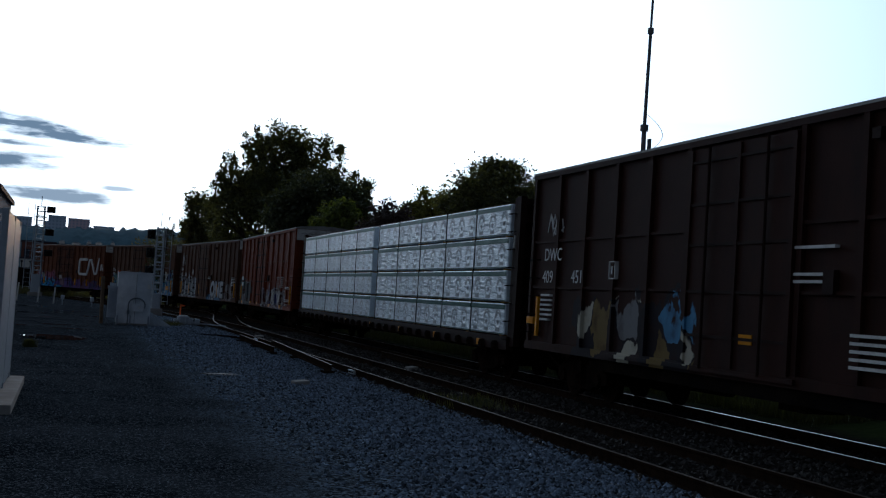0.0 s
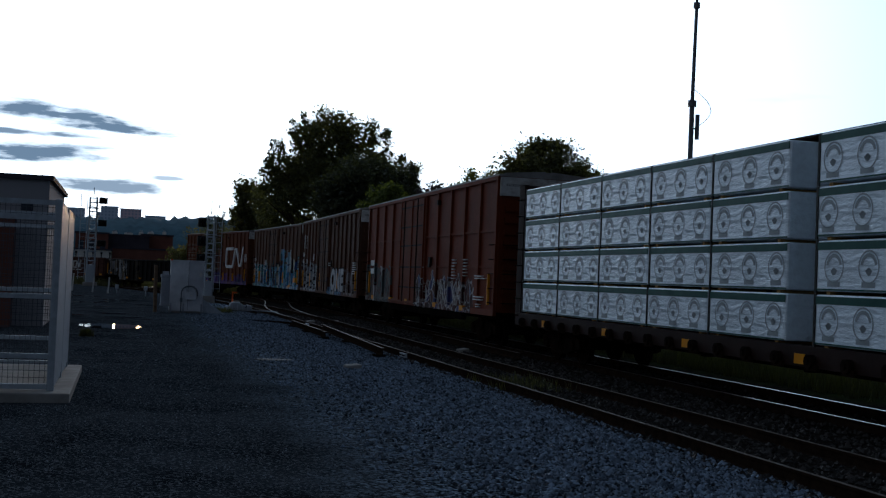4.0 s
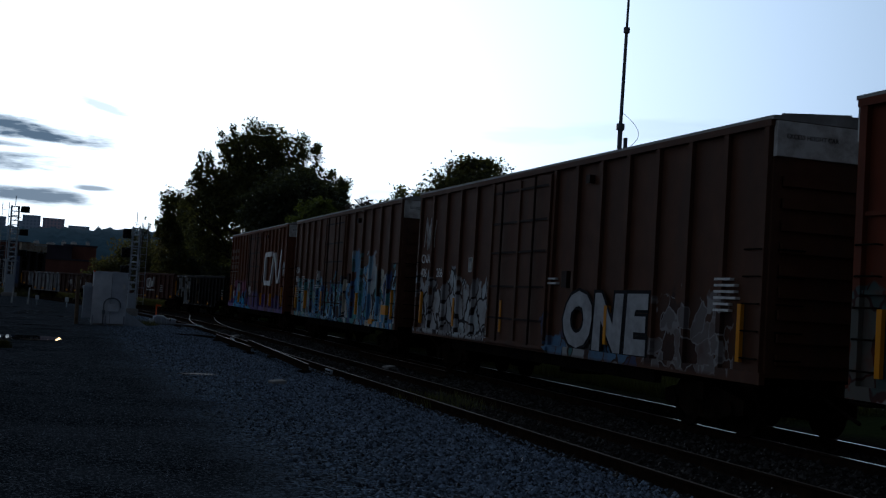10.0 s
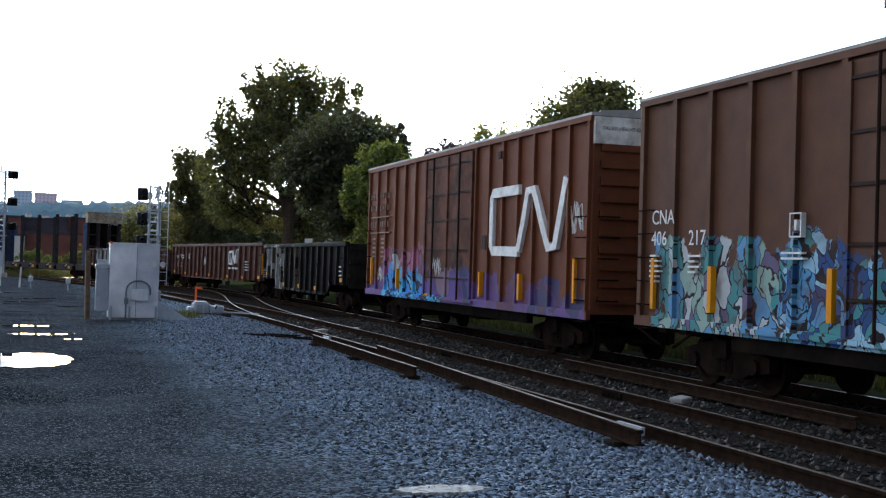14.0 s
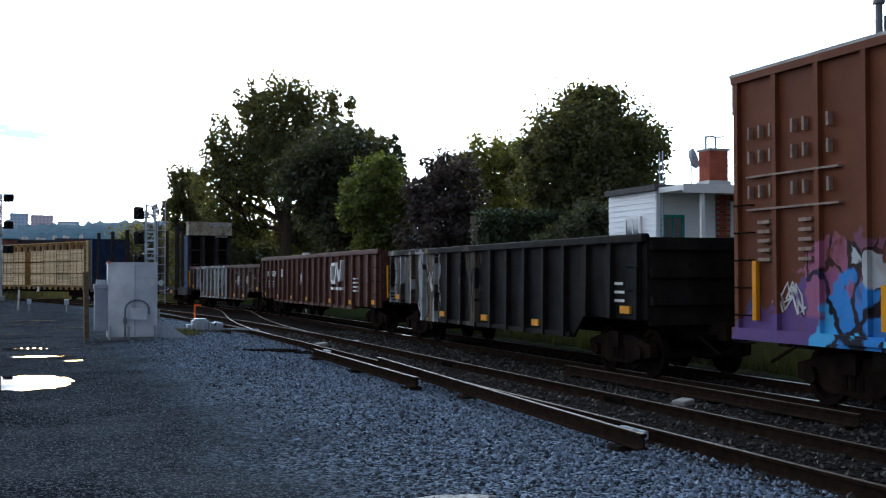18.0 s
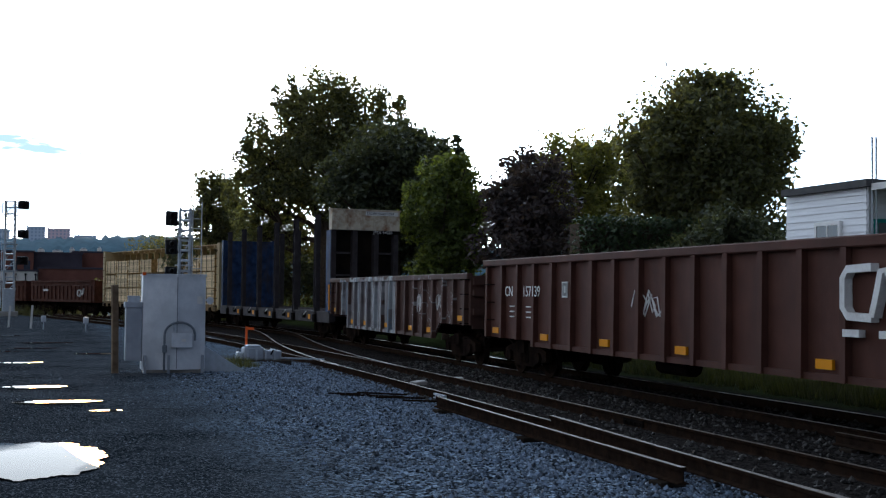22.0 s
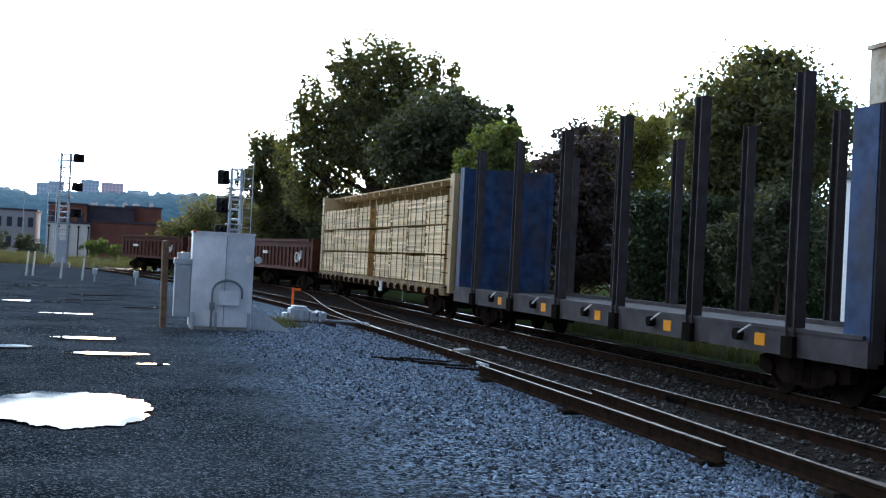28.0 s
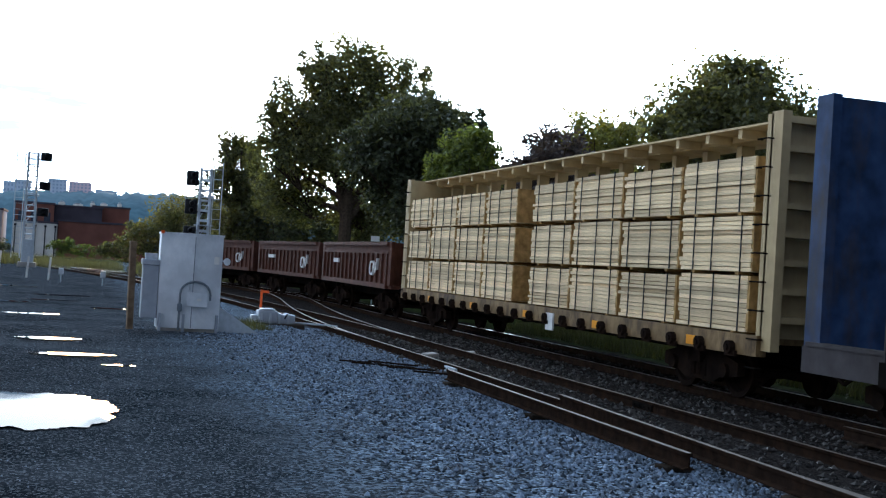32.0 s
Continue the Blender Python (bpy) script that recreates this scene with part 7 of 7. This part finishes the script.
# ---- trees ----
def clump_tree(name, x, y, h, crowns, leaf, label, trunk_r=0.3, size=0.34, n=9000, seed=1, category="tree", low=0.08):
    """A tapered trunk with limbs and a crown of single leaf clumps spread over many lobes."""
    size, n = size * 0.60, int(n * 2.3)
    crowns = [(cx * 1.05, cy, cz * 1.04, rx * 1.08, rz * 1.08) for cx, cy, cz, rx, rz in crowns]
    rnd = random.Random(seed)
    t = thing(name, pose(x, y, 0), label, category)
    part("trunk", rodded((0, 0, -0.3), (0.1, 0, h * 0.45), trunk_r, trunk_r * 0.6, 10), M_BARK, t)
    for cx, cy, cz, rx, rz in crowns:
        bm = rodded((0.05, 0, h * rnd.uniform(0.22, 0.42)), (cx, cy, cz), trunk_r * 0.45, 0.04, 6)
        for _ in range(5):
            a = rnd.uniform(0, 6.28)
            rod(bm, (cx * 0.6, cy * 0.6, cz * 0.75), (cx + rx * 0.75 * math.cos(a), cy + rx * 0.75 * math.sin(a), cz + rz * rnd.uniform(-0.4, 0.75)), trunk_r * 0.18, 0.02, 5)
        part("limb", bm, M_BARK, t)
    vol = [rx * rx * rz for _, _, _, rx, rz in crowns]
    verts, faces = [], []
    for (cx, cy, cz, rx, rz), v in zip(crowns, vol):
        k = int(n * v / sum(vol))
        subs = [(Vector((rnd.gauss(0, 1), rnd.gauss(0, 1), rnd.gauss(0, 1))).normalized() * rnd.uniform(0.30, 0.82), rnd.uniform(0.18, 0.34)) for _ in range(max(14, k // 70))]
        for _ in range(k):
            c, sr = rnd.choice(subs)
            d = Vector((rnd.gauss(0, 1), rnd.gauss(0, 1), rnd.gauss(0, 1))).normalized() * sr * rnd.uniform(0.3, 0.85)
            p = c + d
            if rnd.random() < 0.012:                  # sprays that reach out of the outline
                p = c + (c.normalized() + Vector((0, 0, 0.5))).normalized() * sr * rnd.uniform(0.6, 0.95) + d * 0.4
            q = Vector((cx + p.x * rx * 1.08, cy + p.y * rx * 1.08, cz + p.z * rz * 1.08))
            if q.z < h * low:
                continue
            u = Vector((rnd.gauss(0, 1), rnd.gauss(0, 1), rnd.gauss(0, 0.7))).normalized()
            w = u.cross(Vector((rnd.gauss(0, 1), rnd.gauss(0, 1), rnd.gauss(0, 1)))).normalized()
            s = size * rnd.uniform(0.45, 1.2)
            b = len(verts)
            verts += [q - u * s, q + w * s * 0.45 + u * s * 0.1, q + u * s * 0.9, q - w * s * 0.5]
            faces.append((b, b + 1, b + 2, b + 3))
    me = bpy.data.meshes.new("crown")
    me.from_pydata(verts, [], faces)
    me.materials.append(leaf)
    ob = new("crown", me)
    ob.parent = t
    tagged(ob, kind="stuff")
    return t


clump_tree("maple_tree", 16.0, 80, 15.4, [(0, 0, 12.4, 3.4, 2.9), (3.6, 0, 12.3, 1.9, 2.6), (-4.2, 0, 10.4, 1.6, 2.3), (-1.2, 0, 9.2, 4.1, 3.2), (-4.3, 1, 7.7, 1.9, 2.1), (5.9, 0, 10.1, 1.7, 2.1), (-2.6, 3.5, 5.7, 2.8, 2.3), (-2.2, 0, 13.3, 1.7, 1.5), (3.3, 0, 8.7, 3.2, 2.8), (2.4, 2.5, 5.0, 3.4, 2.8)], M_LEAF, "tall spreading maple tree dark against the evening sky", 0.5, 0.26, 36000, 1)
clump_tree("small_maple_tree", 10.9, 92, 10.6, [(0, 0, 8.1, 1.9, 2.4), (-0.9, 0, 6.5, 1.2, 1.6), (1.0, 0, 6.1, 2.1, 2.1), (0.2, 0, 3.9, 2.2, 2.2)], M_LEAF, "smaller dark tree at the foot of the tall maple", 0.25, 0.27, 10000, 2)
clump_tree("chestnut_tree", 16.4, 66, 10.4, [(0, 0, 7.8, 3.6, 2.55), (-2.1, 0, 6.9, 2.1, 1.9), (2.6, 0, 8.2, 1.5, 1.7), (0.8, 0.5, 4.9, 3.3, 2.5), (2.8, 0, 5.9, 2.0, 2.3)], M_LEAFDK, "dense dark round-crowned tree beside the main track", 0.4, 0.28, 24000, 3)
clump_tree("light_green_tree", 15.5, 55, 7.4, [(0, 0, 6.1, 1.55, 1.35), (-0.7, 0, 4.9, 1.3, 1.6), (0.8, 0, 4.6, 1.4, 1.8), (0, 0, 2.6, 1.6, 2.0)], M_LEAFLT, "light green young tree beside the main track", 0.18, 0.22, 9000, 4)
clump_tree("plum_tree", 17.6, 51, 7.4, [(0, 0, 5.6, 1.95, 1.8), (-0.2, 0, 4.0, 2.1, 1.7), (0.2, 0, 2.2, 2.0, 1.8)], M_LEAFPU, "purple-leaved plum tree beside the track", 0.2, 0.22, 11000, 5)
clump_tree("ash_tree", 22.8, 58, 10.2, [(0, 0, 7.4, 2.3, 1.9), (2.0, 0, 7.8, 1.5, 1.7), (-1.6, 0, 6.7, 1.5, 1.5), (2.3, 0, 9.4, 0.75, 0.85), (0.6, 0, 5.2, 2.8, 2.0)], M_LEAFYE, "yellow-green ash tree lit from behind", 0.25, 0.22, 12000, 6)
clump_tree("round_maple_tree", 22.5, 46, 10.0, [(0, 0, 7.5, 2.9, 2.3), (2.2, 0, 6.9, 1.5, 1.9), (-1.9, 0, 6.1, 1.9, 1.9), (0, 0, 8.7, 1.6, 1.1), (0.3, 0, 4.8, 3.0, 2.2)], M_LEAF, "round dense maple tree behind the house", 0.35, 0.22, 24000, 7)
clump_tree("lilac_bush", 19.6, 40, 4.8, [(0, 0, 3.3, 1.3, 1.4), (1.0, 0, 2.6, 1.3, 1.7), (-1.1, 0, 2.5, 1.2, 1.5)], M_LEAFDK, "dark broad bush beside the hedge", 0.1, 0.18, 8000, 8, "bush", 0.02)
clump_tree("willow_bush", 9.6, 132, 7.6, [(1.0, 0, 4.0, 4.0, 3.6), (4.6, 0, 4.2, 3.4, 3.6), (-2.8, 0, 2.4, 2.6, 2.2), (-5.4, 0, 1.4, 2.0, 1.5)], M_LEAF, "broad olive bushes beyond the bend of the track", 0.2, 0.3, 14000, 9, "bush", 0.02)
clump_tree("slender_birch", 5.4, 63, 6.4, [(0, 0, 3.6, 0.9, 2.4), (0.5, 0, 5.2, 0.5, 1.1)], M_LEAFDK, "thin sparse tree behind the signal mast", 0.08, 0.14, 1300, 10)
clump_tree("garden_tree", 27.4, 33.8, 6.2, [(0, 0, 4.6, 1.6, 1.5)], M_LEAF, "small tree beside the utility pole", 0.15, 0.2, 3500, 12)
clump_tree("far_tree", 13.8, 92, 6.6, [(0, 0, 3.2, 3.6, 3.0), (4, 0, 3.0, 3.4, 3.0)], M_LEAFDK, "dark undergrowth behind the train", 0.2, 0.32, 7000, 14)
clump_tree("sapling_bush", -1.2, 150, 2.6, [(0, 0, 1.3, 1.6, 1.2), (2.2, 0, 1.0, 1.5, 1.0), (1.0, 0, 1.8, 0.8, 0.8)], M_LEAFLT, "young green saplings before the white warehouse", 0.06, 0.2, 2600, 16, "bush", 0.02)
clump_tree("roadside_bush", -12, 140, 3.2, [(0, 0, 1.5, 2.6, 1.6), (4, 0, 1.2, 2.0, 1.3)], M_LEAFDK, "low dark bushes by the far road", 0.1, 0.3, 3000, 15, "bush", 0.02)


def hedge():
    t = thing("hedge", pose(0, 0, 0), "tall clipped green hedge along the garden behind the tracks", "hedge")
    rnd = random.Random(17)
    verts, faces = [], []
    for _ in range(26000):
        x, y, z = rnd.uniform(16.4, 24.5), rnd.gauss(44.5, 0.35) - 0.6, rnd.uniform(0.0, 4.55)
        if z > 4.35:
            z = 4.45 + rnd.gauss(0, 0.06)
        x += rnd.gauss(0, 0.1)
        u = Vector((rnd.gauss(0, 1), rnd.gauss(0, 1), rnd.gauss(0, 1))).normalized()
        w = u.cross(Vector((rnd.gauss(0, 1), 0.3, rnd.gauss(0, 1)))).normalized()
        s = 0.10 * rnd.uniform(0.5, 1.2)
        b = len(verts)
        q = Vector((x, y, z))
        verts += [q - u * s, q + w * s * 0.5, q + u * s, q - w * s * 0.5]
        faces.append((b, b + 1, b + 2, b + 3))
    me = bpy.data.meshes.new("leaves")
    me.from_pydata(verts, [], faces)
    me.materials.append(M_HEDGE)
    ob = new("leaves", me)
    ob.parent = t
    tagged(ob, kind="stuff")
    part("inner_wood", boxed(16.5, 24.4, 44.0, 44.8, 0, 4.3), M_BARK, t, "dark inner twigs")


hedge()


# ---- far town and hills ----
# Air haze over ridge, towers and panes is put in as faint bluish glow.
M_HILL = mat("wooded_hill_haze_glow", (0.035, 0.065, 0.080), 1.0, vary=0.6, scale=0.18, dirt=(0.05, 0.075, 0.095), dirt_scale=0.03, dirt_amount=0.8, emit=(0.034, 0.082, 0.135, 1.0))
M_HAZE = mat("distant_tower_haze_glow", (0.34, 0.35, 0.40), 0.9, vary=0.1, scale=0.1, emit=(0.085, 0.14, 0.225, 1.0))
M_HAZEPINK = mat("distant_pink_tower_haze_glow", (0.42, 0.34, 0.36), 0.9, vary=0.1, scale=0.1, emit=(0.16, 0.14, 0.20, 1.0))
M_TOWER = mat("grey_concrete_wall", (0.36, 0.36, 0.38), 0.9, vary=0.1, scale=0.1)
M_HAZEWIN = mat("distant_window_haze_glow", (0.18, 0.20, 0.26), 0.6, emit=(0.075, 0.115, 0.185, 1.0))
M_FARBRICK = mat("far_brick", (0.20, 0.085, 0.065), 0.9, vary=0.2, scale=0.5)
M_FARDARK = mat("far_dark_cladding", (0.075, 0.065, 0.08), 0.8, vary=0.2, scale=0.5)
M_FARWHITE = mat("far_white_wall", (0.80, 0.77, 0.70), 0.85, vary=0.08, scale=0.4, dirt=(0.6, 0.57, 0.5))
M_FARGLASS = mat("far_window_glass", (0.05, 0.06, 0.08), 0.2)
M_REDLAMP = mat("red_road_light", (0.5, 0.03, 0.02), 0.4, emit=(1.0, 0.10, 0.03, 6.0))


def hills():
    bm = bmesh.new()
    n = 420
    rows = []
    for j, (yy, f) in enumerate(((560, 0.0), (580, 0.55), (610, 0.9), (650, 1.0), (760, 0.6))):
        row = []
        for i in range(n + 1):
            x = -420 + 900 * i / n
            hgt = 29.5 + 4.0 * noise.noise((x * 0.012, 0, 0)) + 2.2 * noise.noise((x * 0.07, 3, 0)) + 2.4 * noise.noise((x * 0.33, 7, j)) + 1.2 * noise.noise((x * 0.9, 2, j))
            row.append(bm.verts.new((x, yy + 12 * noise.noise((x * 0.02, j, 5)), max(hgt * f - 0.5, -0.5) if j else -0.5)))
        rows.append(row)
    for a, b in zip(rows, rows[1:]):
        for i in range(n):
            bm.faces.new((a[i], a[i + 1], b[i + 1], b[i]))
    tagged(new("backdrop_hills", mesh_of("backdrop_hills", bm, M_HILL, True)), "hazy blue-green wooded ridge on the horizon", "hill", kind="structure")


hills()


def block(name, label, x, y, w, d, h, wall, cols, rows, z0=0.0, glass=M_FARGLASS, win=0.5):
    t = thing(name, pose(x, y, z0), label, "building", "far buildings")
    part("wall", boxed(-w / 2, w / 2, 0, d, 0, h), wall, t)
    part("roof_edge", boxed(-w / 2 - 0.15, w / 2 + 0.15, -0.15, d, h, h + 0.25), M_FARDARK if z0 == 0 else wall, t)
    if cols:
        me = mesh_of("pane", boxed(-0.5, 0.5, -0.06, 0.0, -0.5, 0.5), glass)
        for i in range(cols):
            for j in range(rows):
                cx, cz = -w / 2 + w * (i + 0.5) / cols, h * (j + 0.6) / (rows + 0.2)
                shared("window", me, t, Matrix.Translation((cx, 0, cz)) @ Matrix.Diagonal((win * w / cols, 1, win * h / (rows + 0.2), 1)))
    return t


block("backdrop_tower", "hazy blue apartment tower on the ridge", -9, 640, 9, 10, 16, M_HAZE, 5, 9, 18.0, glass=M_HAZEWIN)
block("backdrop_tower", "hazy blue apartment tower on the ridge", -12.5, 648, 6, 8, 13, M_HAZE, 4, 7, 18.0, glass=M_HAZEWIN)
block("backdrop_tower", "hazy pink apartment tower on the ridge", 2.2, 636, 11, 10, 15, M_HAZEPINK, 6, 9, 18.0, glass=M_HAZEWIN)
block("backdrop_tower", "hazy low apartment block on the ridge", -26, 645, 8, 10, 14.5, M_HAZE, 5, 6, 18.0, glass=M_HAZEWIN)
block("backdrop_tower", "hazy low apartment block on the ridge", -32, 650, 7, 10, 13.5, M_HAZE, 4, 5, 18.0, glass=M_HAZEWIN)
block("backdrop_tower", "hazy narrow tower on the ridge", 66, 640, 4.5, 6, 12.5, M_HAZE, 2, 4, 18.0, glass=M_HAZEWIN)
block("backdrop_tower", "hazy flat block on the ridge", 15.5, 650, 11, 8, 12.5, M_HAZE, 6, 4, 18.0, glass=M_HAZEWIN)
block("brick_factory", "red brick factory beyond the tracks", -5.2, 178, 5.0, 12, 7.0, M_FARBRICK, 3, 2)
dark_hall = block("dark_factory", "dark clad factory block with roof vents", 0.2, 180, 7.0, 12, 6.9, M_FARDARK, 5, 1)
brick_wing = block("brick_factory", "red brick factory wing with a flat roof", 5.0, 182, 5.0, 12, 7.2, M_FARBRICK, 4, 1)
white_hall = block("warehouse", "low white warehouse wall beyond the bend", -4.6, 165, 5.2, 14, 4.2, M_FARWHITE, 0, 0)
block("brick_warehouse", "long low brick warehouse", 3.6, 166, 11.0, 14, 4.6, M_FARBRICK, 0, 0)
block("office_building", "grey office building with window bands", -16.5, 182, 14.0, 12, 5.9, M_TOWER, 10, 2)
block("office_building", "long grey building behind the road", -36.0, 186, 24.0, 12, 5.2, M_TOWER, 14, 2)
for hall, top, vents in ((dark_hall, 7.15, ((-2.0, 0.9, 0.7), (0.2, 1.4, 0.5), (2.2, 0.7, 0.9))), (brick_wing, 7.45, ((-1.0, 1.0, 0.6), (1.2, 0.6, 0.8)))):
    for x, w, h in vents:
        rv = part("roof_vent", soft_box(x - w / 2, x + w / 2, 3.6, 4.4, top, top + h * 0.7, 0.05, 1), M_FARWHITE, hall, "pale metal roof vent")
        part("cowl", rodded((x, 4.0, top + h * 0.6), (x, 4.0, top + h), w * 0.28, w * 0.34, 8), M_GALV, rv)
for k in range(5):
    x = -2.4 + 1.2 * k
    dp = part("downpipe", rodded((x, -0.1, 0), (x, -0.1, 3.9), 0.07, n=6), M_SIGBLK, white_hall, "dark downpipe")
    part("hopper", boxed(x - 0.14, x + 0.14, -0.2, -0.02, 3.7, 3.95), M_SIGBLK, dp)
wh = thing("side_warehouse", pose(-2.4, 21.5, 0), "pale metal shed with a low brick front beside the lot", "shed")
part("wall", boxed(-12, 0, 0, 9, 0, 4.45), M_TOWER, wh)
part("roof", boxed(-12.1, 0.12, -0.12, 9, 4.45, 4.6), M_FARDARK, wh)
part("brick_front", boxed(-12, -0.9, -1.2, 0, 0, 3.2), M_FARBRICK, wh, "low brick front building")
part("window", boxed(-0.8, -0.45, -0.04, 0.02, 3.5, 3.85), M_FARGLASS, wh)
for x, y, z in ((-14, 158, 3.2), (-14.6, 150, 1.0)):
    rl = thing("road_light", pose(x, y, 0), "red road light glowing beyond the tracks", "traffic light", "road lights")
    part("stem", rodded((0, 0, 0), (0, 0, z), 0.05, n=6), M_SIGBLK, rl)
    part("lens", soft_box(-0.22, 0.22, -0.1, 0.1, z, z + 0.4, 0.05, 2), M_REDLAMP, rl, "glowing red lens")
lp = thing("street_lamp", pose(-9.8, 160, 0), "thin grey street lamp by the far road", "street lamp")
part("pole", rodded((0, 0, 0), (0, 0, 8.0), 0.08, 0.05, 6), M_GALV, lp)
part("arm", rodded((0, 0, 8.0), (1.2, 0, 8.3), 0.04, n=5), M_GALV, lp)


# ---- all that moves ----
def motions():
    for car, c0, c1, sets in CARS:
        inset = 2.2
        rows = []
        for t, u in TRAIN:
            xa, ya, _ = main_point(u + c0 + inset)
            xb, yb, _ = main_point(u + c1 - inset)
            rows.append((t, pose((xa + xb) / 2, (ya + yb) / 2, 0.025, 0, 0, -math.degrees(math.atan2(xb - xa, yb - ya)))))
        walk(car, rows)
        # wheels roll: the train has come nearer by so many metres
        for w in sets:
            home = w.matrix_basis.copy()
            turned = []
            for k in range(321):
                t = k / 10
                u = np.interp(t, [r[0] for r in TRAIN], [r[1] for r in TRAIN])
                turned.append((t, home @ pose(0, 0, 0, math.degrees((TRAIN[0][1] - u) / 0.42))))
            walk(w, turned)


motions()
